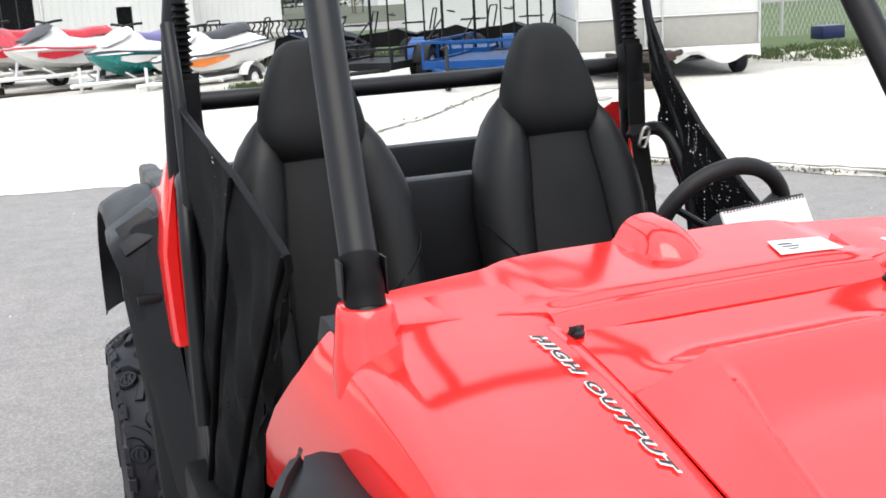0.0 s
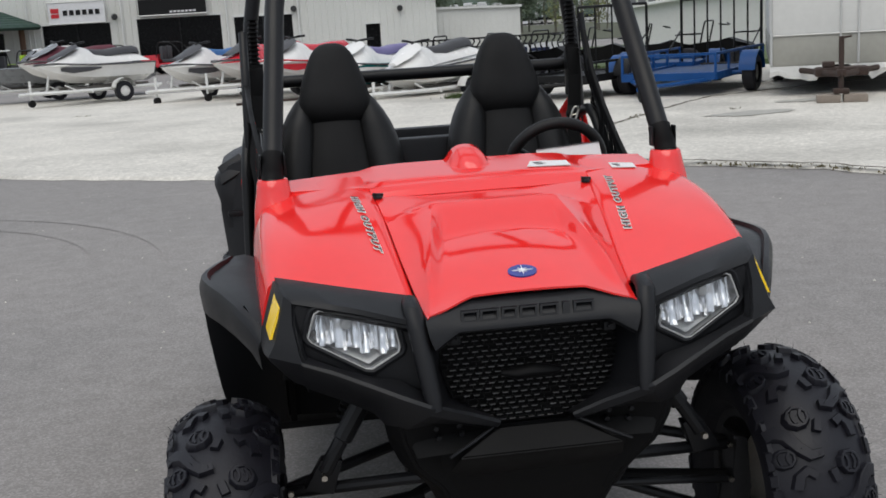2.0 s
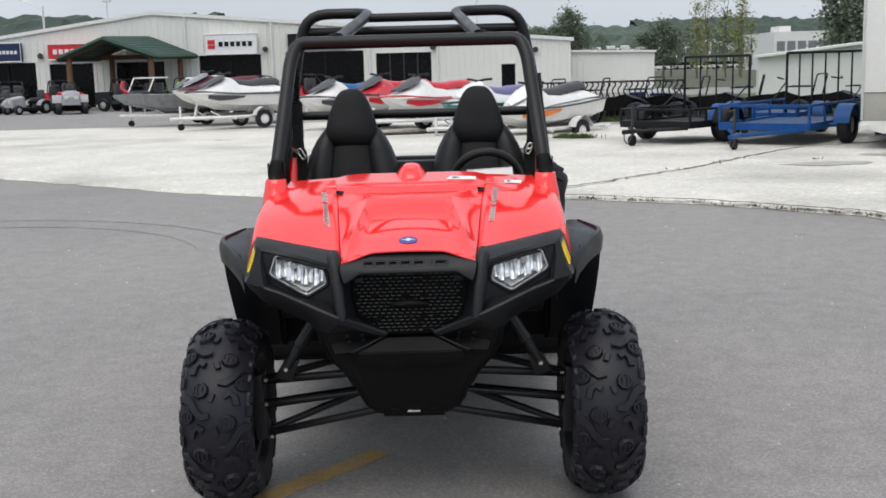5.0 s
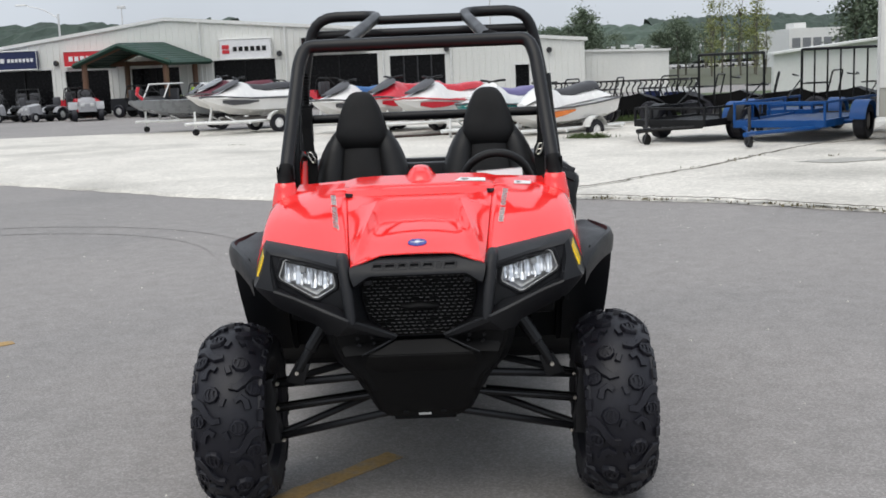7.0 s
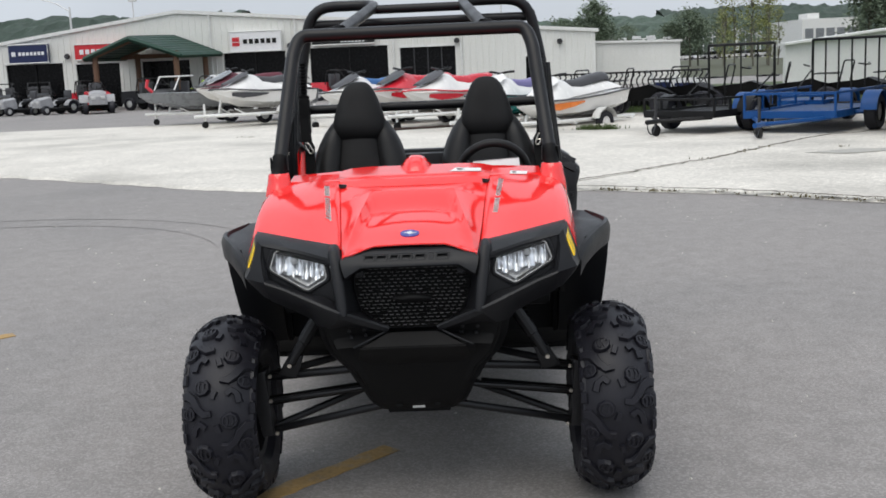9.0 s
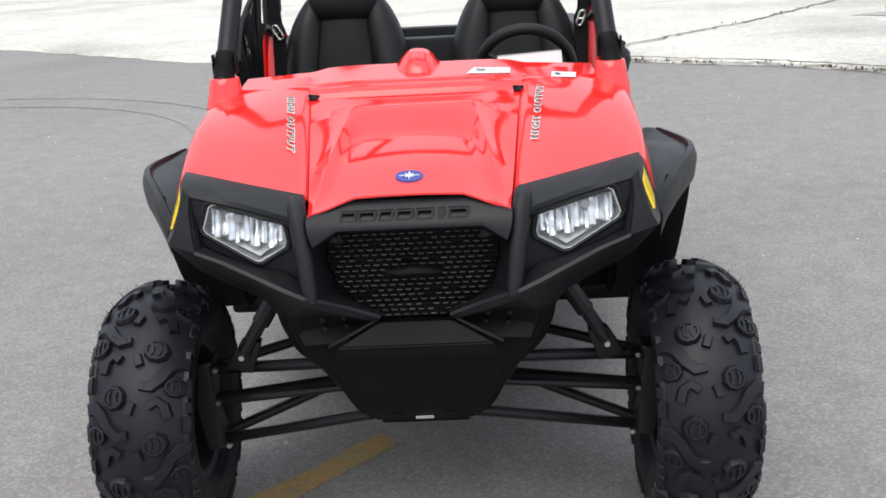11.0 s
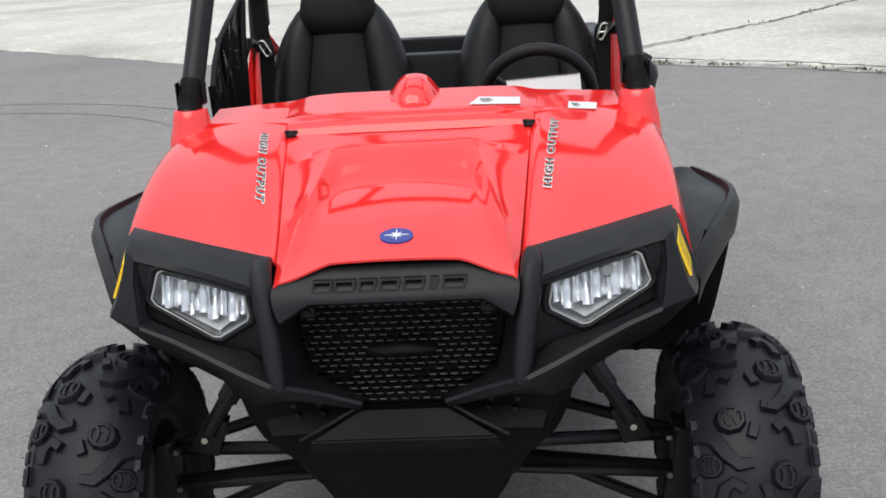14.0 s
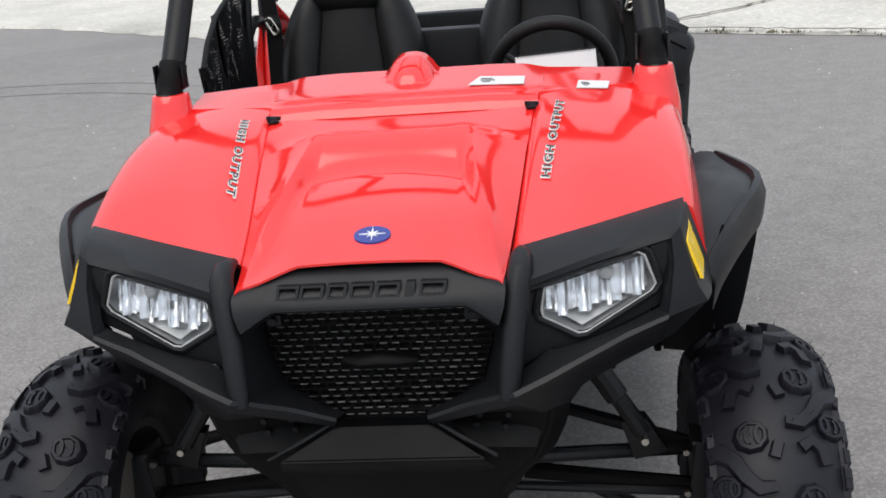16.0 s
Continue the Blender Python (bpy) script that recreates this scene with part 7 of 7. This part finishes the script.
# ---- cracks, weeds and stains on the lot ----
def crack(points, width, name="pavement_crack", mat=None, label="dark jagged crack in the concrete apron"):
    r = random.Random(int(points[0][0] * 31 + points[0][1] * 7))
    pts = []
    for (xa, ya), (xb, yb) in zip(points, points[1:]):
        n = max(3, int(math.hypot(xb - xa, yb - ya) / 0.09))
        for k in range(n):
            t = k / n
            pts.append((xa + (xb - xa) * t + r.gauss(0, 0.018), ya + (yb - ya) * t + r.gauss(0, 0.018)))
    rows = []
    for (x, y), (x2, y2) in zip(pts, pts[1:]):
        d = Vector((x2 - x, y2 - y, 0))
        s = Vector((-d.y, d.x, 0)).normalized() * width * r.uniform(0.25, 1.0)
        rows.append([Vector((x, y, 0.0585)) + s, Vector((x, y, 0.0585)) - s])
    bm = bmesh.new()
    sheet(bm, rows, 0.004)
    tagged(part(name, bm, mat, smooth=False), label, "crack", kind="structure")


CRACK = material("crack_dirt", (0.17, 0.155, 0.13), 0.95, vary=0.4, scale=8)
crack([(1.25, 8.95), (2.0, 9.6), (2.55, 10.25), (3.2, 10.85), (4.05, 11.9), (5.05, 13.2), (5.9, 14.2), (8.5, 15.2), (11, 15.8)], 0.027, mat=CRACK)


crack([(x, y + 0.03) for x, y in EDGE[7:12]], 0.03, "dirt_line", CRACK, "thin brown dirt line along the concrete lip")


def tuft_patch(name, label, places, blades, height, spread, mat):
    """Grass blades round the given places, as one patch."""
    r = random.Random(len(places) * 7 + blades)
    verts, faces = [], []
    for px, py, pz in places:
        for _ in range(blades):
            a, d = r.uniform(0, 6.28), abs(r.gauss(0, spread))
            x, y = px + d * math.cos(a), py + 0.6 * d * math.sin(a)
            h, w = height * r.uniform(0.4, 1.2), 0.008 * r.uniform(0.6, 1.5)
            lean = (r.gauss(0, 0.4) * h, r.gauss(0, 0.4) * h)
            c, s = math.cos(a), math.sin(a)
            i = len(verts)
            verts += [(x - w * c, y - w * s, pz), (x + w * c, y + w * s, pz), (x + lean[0] * 0.4 + w * 0.7 * c, y + lean[1] * 0.4 + w * 0.7 * s, pz + h * 0.6), (x + lean[0], y + lean[1], pz + h)]
            faces += [(i, i + 1, i + 2), (i, i + 2, i + 3)]
    me = bpy.data.meshes.new(name)
    me.from_pydata(verts, [], faces)
    me.materials.append(mat)
    return tagged(new(name, me), label, "weeds", kind="stuff")


WEED = material("dry_weed", (0.15, 0.13, 0.07), 0.9, vary=0.5, scale=6)
r = random.Random(11)
edge_pts = []
for (xa, ya), (xb, yb) in zip(EDGE[7:11], EDGE[8:12]):
    for k in range(26):
        t = k / 26
        if r.random() < 0.3:
            edge_pts.append((xa + (xb - xa) * t + r.uniform(-0.05, 0.05), ya + (yb - ya) * t + r.uniform(-0.02, 0.06), 0.02))
tuft_patch("lip_weeds", "dry weeds along the lip of the concrete", edge_pts, 14, 0.028, 0.08, WEED)
tuft_patch("weed_tuft", "green weed tuft growing from the concrete", [(2.72, 17.7, 0.05), (2.55, 17.8, 0.05), (2.9, 17.6, 0.05)], 160, 0.10, 0.16, GRASS)
tuft_patch("crack_weeds", "thin weeds in the concrete cracks", [(-4.5, 19.9, 0.05), (-4.3, 19.8, 0.05), (5.34, 11.9, 0.05), (4.1, 12.0, 0.05), (3.9, 11.75, 0.05), (4.4, 12.4, 0.05), (3.3, 11.0, 0.05)], 9, 0.03, 0.10, WEED)
bm = bmesh.new()
sheet(bm, [[(x, y, 0.056 if y < 27.4 else 0.01) for x in (1.5, 4, 7, 10, 14, 20, 40)] for y in (23.4, 25, 27.3, 29.5, 34, 45)], 0.01)
tagged(part("grass_strip", bm, GRASS, smooth=False), "strip of rough grass behind the trailers", "grass", kind="structure")
gp = [(r.uniform(1.6, 11), 23.45 + abs(r.gauss(0, 0.6)), 0.05) for _ in range(240)]
tuft_patch("grass", "rough grass along the back of the apron", gp, 22, 0.12, 0.25, GRASS)

STAIN = material("oil_stain", (0.36, 0.35, 0.32), 0.8, vary=0.3, scale=4)
for sx, sy, rx, ry in ((5.3, 11.2, 0.55, 0.28), (-0.9, 21.2, 0.6, 0.2), (6.6, 12.4, 0.4, 0.2)):
    bm = bmesh.new()
    q = random.Random(int(sx * 10))
    ring = [(sx + rx * (1 + q.uniform(-0.25, 0.25)) * math.cos(a), sy + ry * (1 + q.uniform(-0.25, 0.25)) * math.sin(a)) for a in [2 * math.pi * k / 24 for k in range(24)]]
    loft(bm, [[(x, y, 0.056) for x, y in ring], [(x, y, 0.0575) for x, y in ring]])
    tagged(part("oil_stain", bm, STAIN, smooth=False), "dull dark oil stain on concrete", "stain", kind="structure")

# tar-dark tyre marks sweeping over the asphalt
MARK = material("tyre_mark", (0.258, 0.242, 0.232), 0.85, vary=0.15, scale=0.5, bump=0.6, bump_scale=90, stain=(0.178, 0.174, 0.170), stain_scale=0.35, stain_amount=0.55, speck=0.20, speck_scale=130)
for cx, cy, rad, a0, a1, w in ((-4.2, 5.0, 2.4, 10, 120, 0.10), (-4.4, 4.8, 3.1, 5, 110, 0.12)):
    bm = bmesh.new()
    rows = []
    for k in range(31):
        a = radians(a0 + (a1 - a0) * k / 30)
        rows.append([(cx + (rad + d) * math.cos(a), cy + (rad + d) * math.sin(a), 0.0035) for d in (-w / 2 * math.sin(math.pi * (k + 0.3) / 30.6), w / 2 * math.sin(math.pi * (k + 0.3) / 30.6))])
    sheet(bm, rows)
    tagged(part("tyre_mark", bm, MARK, smooth=False), "faint dark tyre mark curving over asphalt", "tyre mark", kind="structure")
r = random.Random(5)
verts, faces = [], []
for k in range(420):
    x, y = r.uniform(-6, 7), r.uniform(-1.5, 9)
    s_ = r.uniform(0.003, 0.009)
    i = len(verts)
    verts += [(x - s_, y, 0.001), (x + s_, y, 0.001), (x, y + s_, 0.001), (x, y - s_, 0.001), (x, y, s_ * 1.1)]
    faces += [(i, i + 3, i + 4), (i + 3, i + 1, i + 4), (i + 1, i + 2, i + 4), (i + 2, i, i + 4)]
me = bpy.data.meshes.new("grit")
me.from_pydata(verts, [], faces)
me.materials.append(CONCRETE)
tagged(new("grit", me), "scattered pale grit on the asphalt", "grit", kind="stuff")

# rust-coloured strap lying on the concrete
bm = bmesh.new()
tube(bm, [(-1.5, 20.0, 0.07), (-1.0, 20.3, 0.07), (-0.5, 20.2, 0.08), (-0.1, 20.6, 0.07), (0.3, 20.5, 0.07)], 0.03, 6)
tagged(part("rusty_bar", bm, RUST), "rusty bent steel bar lying on concrete", "bar")

# ---- grass bank, fence and rubble beyond the box trailer ----
bm = bmesh.new()
rows = []
for k, y in enumerate((15.2, 16, 18, 21, 25, 30)):
    rows.append([(x, y + 0.10 * (x - 12), 0.04 + 0.16 * k / 5 + 0.05 * math.sin(x * 0.9 + k)) for x in (10.4, 11.5, 13, 15, 18, 22, 27, 33)])
sheet(bm, rows, 0.2)
tagged(part("grass_bank", bm, GRASS), "rough green grass behind a fence", "grass", kind="structure")
fence = thing("wire_fence", "grey chain-link fence on thin steel posts", "fence")
fx0, fy0, fx1, fy1 = 11.8, 18.4, 30.0, 20.0
for k in range(9):
    t = k / 8
    bm = bmesh.new()
    tube(bm, [(fx0 + (fx1 - fx0) * t, fy0 + (fy1 - fy0) * t, 0), (fx0 + (fx1 - fx0) * t, fy0 + (fy1 - fy0) * t, 1.9)], 0.03, 8)
    part("fence_post", bm, GALV, fence)
for z in (0.9, 1.85):
    bm = bmesh.new()
    tube(bm, [(fx0, fy0, z), (fx1, fy1, z)], 0.018, 6)
    part("fence_rail", bm, GALV, fence)
bm = bmesh.new()
n = 150
for k in range(n):
    t = k / n
    x, y = fx0 + (fx1 - fx0) * t, fy0 + (fy1 - fy0) * t
    for s in (-1, 1):
        tube(bm, [(x, y, 0.05), (x + s * 0.9, y + s * 0.08, 1.85)], 0.0025, 3)
tagged(part("fence_wire", bm, GALV, fence), kind="stuff")
r = random.Random(8)
rub = bmesh.new()
for k in range(120):
    x, y = r.uniform(10.6, 17), r.uniform(13.6, 15.6)
    made = bmesh.ops.create_icosphere(rub, subdivisions=1, radius=r.uniform(0.04, 0.13))["verts"]
    for v in made:
        v.co = Vector((v.co.x * r.uniform(0.8, 1.5) + x, v.co.y * r.uniform(0.8, 1.4) + y, v.co.z * r.uniform(0.3, 0.9) + 0.05))
tagged(part("rubble", rub, CONCRETE, smooth=False), "low strip of broken pale rubble", "rubble", kind="stuff")
tuft_patch("rubble_weeds", "rough weeds among rubble", [(r.uniform(10.6, 17), r.uniform(13.4, 16), 0.04) for _ in range(150)], 30, 0.14, 0.22, GRASS)
bm = bmesh.new()
box(bm, 13.9, 14.45, 17.1, 17.5, 0.05, 0.36, 0.05)
tagged(part("blue_bin", bm, SIGN_BLUE), "dull blue plastic bin by the fence", "bin")

# ---- white wall and office on the right ----
bm = bmesh.new()
white_shed = thing("white_shed", "plain white metal shed behind the trailers", "shed")
panel(bm, [(10.17, 0), (10.17, 1.52), (13.2, 1.84), (15.5, 2.05), (15.5, 0)], [], lambda x, z: 31 + 0.02 * x, 0.25)
part("shed_wall", bm, TRAILER_WHITE, white_shed, smooth=False)
bm = bmesh.new()
prism(bm, [(10.1, 1.50), (13.2, 1.82), (15.6, 2.04), (15.6, 2.10), (13.2, 1.89), (10.1, 1.57)], "y", 31.0, 31.7)
part("shed_roof", bm, METAL_TRIM, white_shed, smooth=False)


# ---- distance: car lot, lamp masts, trees, hills ----
def lamp_mast(x, y, h):
    m = thing("lamp_mast", "thin white lamp mast over a far car lot", "street lamp", "car lot lamps")
    bm = bmesh.new()
    tube(bm, [(x, y, 0), (x, y, h)], [0.16, 0.12], 8)
    part("mast", bm, SIGN_WHITE, m)
    for dx in (-1, 1):
        bm = bmesh.new()
        box(bm, x + dx * 0.75 - 0.42, x + dx * 0.75 + 0.42, y - 0.3, y + 0.3, h - 0.05, h + 0.28, 0.05)
        part("lamp_head", bm, SIGN_WHITE, m)
    bm = bmesh.new()
    tube(bm, [(x - 0.9, y, h), (x + 0.9, y, h)], 0.06, 6)
    part("lamp_arm", bm, METAL_TRIM, m)


r = random.Random(3)
for k in range(30):
    lamp_mast(58 + 1.2 * k + r.uniform(-1.2, 1.2), 290 + r.uniform(-25, 25), r.uniform(4.4, 6.6))
for x, h in ((12.6, 4.4), (14.4, 4.7), (17.0, 4.9), (18.4, 4.6), (20.2, 4.4)):
    lamp_mast(x * 1.15, 115, h * 0.62)


def far_car(x, y, mat, turn):
    c = thing("parked_car", "small parked car in a far car lot", "car", "cars in the far lot")
    bm = bmesh.new()
    loft(bm, [[(-2.1 + 0.0, s * 0.85, z) for s, z in ((-1, 0.3), (1, 0.3), (1, 0.75), (-1, 0.75))], [(2.1, s * 0.85, z) for s, z in ((-1, 0.3), (1, 0.3), (1, 0.85), (-1, 0.85))]])
    part("body", bm, mat, c, smooth=False)
    bm = bmesh.new()
    loft(bm, [[(a, s * 0.78, 0.8) for a, s in ((-1.2, -1), (1.7, -1), (1.7, 1), (-1.2, 1))], [(a, s * 0.65, 1.4) for a, s in ((-0.4, -1), (1.2, -1), (1.2, 1), (-0.4, 1))]])
    part("cabin", bm, DARK_OPEN, c, smooth=False)
    for wx in (-1.3, 1.3):
        for s in (-1, 1):
            bm = bmesh.new()
            lathe(bm, [(-0.1, 0.0005), (-0.1, 0.32), (0.1, 0.32), (0.1, 0.0005)], "y", 10, (wx, s * 0.8, 0.32))
            part("wheel", bm, RUBBER, c)
    c.matrix_world = pose(x, y, 0, 0, 0, turn)
    return c


CAR_COLOURS = [HULL_WHITE, HULL_GREY, SIGN_WHITE, SIGN_BLUE, GALV, METAL_WALL, BLACK]
base_cars = [far_car(66 + 5 * i, 212, m, 20) for i, m in enumerate(CAR_COLOURS)]
for k in range(96):
    y = 205 + 18 * (k // 16)
    copy_thing(base_cars[r.choice((0, 1, 2, 4, 0, 2, 4, 3, 6))], pose((0.2 + 0.0125 * (k % 16)) * y + r.uniform(-1, 1), y + r.uniform(-2, 2), 0.0, 0, 0, r.uniform(10, 40)))

office_far = thing("far_office", "pale flat-roofed office building beyond the lot", "building")
bm = bmesh.new()
box(bm, 46.9, 54.6, 150, 165, 0, 5.2)
part("wall", bm, METAL_TRIM, office_far, smooth=False)
bm = bmesh.new()
box(bm, 48.2, 49.8, 152, 156, 5.2, 6.0)
part("roof_unit", bm, METAL_TRIM, office_far, smooth=False)
# panes in mid grey rather than dark glass, haze put into their colour
for k in range(5):
    bm = bmesh.new()
    box(bm, 47.3 + 1.45 * k, 48.4 + 1.45 * k, 149.9, 150.0, 2.6, 3.9)
    part("window", bm, HULL_GREY, office_far, smooth=False)


def make_tree(x, y, h, spread, leaf, seed, clumps=90, leaves=26, sparse=False, base=0.25):
    """A tapered trunk with limbs and a crown of leaf clumps."""
    r = random.Random(seed)
    t = thing("tree", "slender light-green poplar with open foliage" if sparse else "dense dark green broadleaf tree", "tree", "trees behind the lot")
    bm = bmesh.new()
    tube(bm, [(x, y, -0.3), (x + r.uniform(-0.2, 0.2), y, h * 0.4), (x + r.uniform(-0.3, 0.3), y, h * 0.9)], [h * (0.012 if sparse else 0.025), h * (0.009 if sparse else 0.018), h * 0.003], 8)
    for _ in range(9):
        z = h * r.uniform(base, 0.8)
        a = r.uniform(0, 6.28)
        ln = spread * r.uniform(0.4, 0.9)
        tube(bm, [(x, y, z), (x + ln * 0.5 * math.cos(a), y + ln * 0.5 * math.sin(a), z + ln * (0.9 if sparse else 0.35)), (x + ln * math.cos(a), y + ln * math.sin(a), z + ln * (1.6 if sparse else 0.6))], [h * 0.009, h * 0.006, h * 0.002], 5)
    part("trunk", bm, BARK, t)
    verts, faces = [], []
    for _ in range(clumps):
        u = r.random() ** 0.8
        z = h * (base + (1 - base) * u)
        prof = math.sin(math.pi * (0.12 + 0.85 * u)) ** (0.5 if not sparse else 0.8)
        a, d = r.uniform(0, 6.28), spread * prof * (r.random() ** 0.5) * r.uniform(0.75, 1.25)
        cx, cy = x + d * math.cos(a), y + d * math.sin(a)
        cs = h * (0.035 if sparse else 0.06) * r.uniform(0.6, 1.4)
        for _ in range(leaves):
            p = Vector((cx + r.gauss(0, cs), cy + r.gauss(0, cs), z + r.gauss(0, cs * 0.8)))
            s = h * (0.011 if sparse else 0.015) * r.uniform(0.6, 1.5)
            e1 = Vector((r.gauss(0, 1), r.gauss(0, 1), r.gauss(0, 0.6))).normalized() * s
            e2 = Vector((r.gauss(0, 1), r.gauss(0, 1), r.gauss(0, 0.6))).normalized() * s
            i = len(verts)
            verts += [p - e1, p + e2, p + e1, p - e2]
            faces.append((i, i + 1, i + 2, i + 3))
    me = bpy.data.meshes.new("crown")
    me.from_pydata([tuple(v) for v in verts], [], faces)
    me.materials.append(leaf)
    c = new("crown", me)
    c.parent = t
    return t


r = random.Random(21)
for k, (x, h) in enumerate(((29.5, 9.0), (31.5, 12.5), (33.2, 13.5), (36.0, 14.0), (37.6, 13.0), (40.0, 12.5), (42.0, 10.0))):
    make_tree(22.0 + (x - 29.5) * 0.47, 92 + r.uniform(-4, 4), h * 0.52, 0.75, LEAF_LIGHT, 40 + k, 48, 16, True, 0.12)
for k, (x, y, h, s) in enumerate(((33.5, 88, 8.5, 1.7), (35.6, 90, 9.0, 2.0), (20.9, 106, 4.4, 1.2), (22.6, 106, 5.4, 1.6), (24.0, 109, 4.6, 1.3), (9.4, 98, 4.7, 1.9), (11.0, 101, 4.6, 1.7), (12.5, 100, 6.3, 1.3), (14.2, 104, 4.4, 1.5))):
    make_tree(x, y, h, s, LEAF_HAZY, 60 + k, 70, 60)
for k in range(9):
    make_tree(13 + 6.5 * k + r.uniform(-2, 2), 200 + r.uniform(-15, 25), r.uniform(5.5, 8), r.uniform(3, 4.5), LEAF_HAZY, 80 + k, 110, 30)


def wood_ridge(name, label, x0, x1, y, height, depth, mat, seed, tree, low=0.8):
    """A wooded ridge: one closed canopy of many crowns with an uneven outline."""
    n, m = min(420, int((x1 - x0) / (tree * 0.5))), 12
    rows = []
    for j in range(m):
        f = j / (m - 1)
        row = []
        for k in range(n):
            x = x0 + (x1 - x0) * k / (n - 1)
            top = height * (low + (1 - low) * noise.noise((seed + x / (height * 7), 0, 0)) + 0.06 * noise.noise((seed, x / (height * 1.6), 3)))
            crown = noise.noise((x / tree, j * 1.7, seed)) + 0.7 * noise.noise((x / (tree * 0.45), j * 2.9, seed + 5))
            z = top * (1 - (1 - f) ** 1.8) + tree * 0.55 * crown * (0.25 + 0.75 * f)
            row.append((x, y + depth * f + tree * 0.5 * noise.noise((x / tree, j * 3.1, seed + 9)), max(-1, z) if j else -1))
        rows.append(row)
    rows.append([(x, yy + depth * 0.3, -1) for x, yy, z in rows[-1]])
    bm = bmesh.new()
    sheet(bm, rows)
    tagged(part(name, bm, mat, smooth=False), label, "hill", kind="structure")


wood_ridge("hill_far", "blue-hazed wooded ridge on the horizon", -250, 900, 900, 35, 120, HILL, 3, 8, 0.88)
wood_ridge("hill_mid", "wooded slope behind the car lot", 85, 420, 420, 22, 60, HILL_NEAR, 9, 3.4, 0.88)
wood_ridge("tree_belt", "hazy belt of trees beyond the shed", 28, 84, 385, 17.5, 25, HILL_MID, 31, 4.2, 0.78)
wood_ridge("hill_left", "dark wooded hill behind the showroom", -230, -43, 190, 15.4, 40, HILL_NEAR, 14, 2.6, 0.90)

bm = bmesh.new()
sheet(bm, [[(x * y / 60, y, 0.02) for x in (5, 12, 20, 40, 90)] for y in (58, 75, 95, 120, 150, 195)])
tagged(part("grass_field", bm, FIELD, smooth=False), "rough dark grass between the sheds and the car lot", "grass", kind="structure")

# thin masts above the showroom roof
for x, h in ((-23.6, 6.9), (3.2, 7.4)):
    bm = bmesh.new()
    tube(bm, [(x, 78, 0), (x, 78, h)], [0.08, 0.04], 6)
    mast = part("radio_mast", bm, GALV)
    tagged(mast, "thin grey mast behind the showroom", "mast")
    bm = bmesh.new()
    box(bm, x - 0.30, x + 0.30, 77.9, 78.1, h - 0.12, h + 0.10, 0.03)
    part("mast_head", bm, GALV, mast)
arm_lamp = thing("street_lamp", "tall grey street lamp with a long curved arm", "street lamp")
bm = bmesh.new()
tube(bm, [(-28.3, 78, 0), (-28.25, 78, 6.6)], [0.12, 0.07], 8)
part("pole", bm, GALV, arm_lamp)
bm = bmesh.new()
tube(bm, [(-28.25, 78, 6.3), (-29.3, 78, 6.95), (-30.6, 78, 7.3)], 0.035, 6, 0.4)
part("arm", bm, GALV, arm_lamp)
bm = bmesh.new()
box(bm, -31.3, -30.5, 77.85, 78.15, 7.26, 7.38, 0.04)
part("lamp_head", bm, METAL_TRIM, arm_lamp)
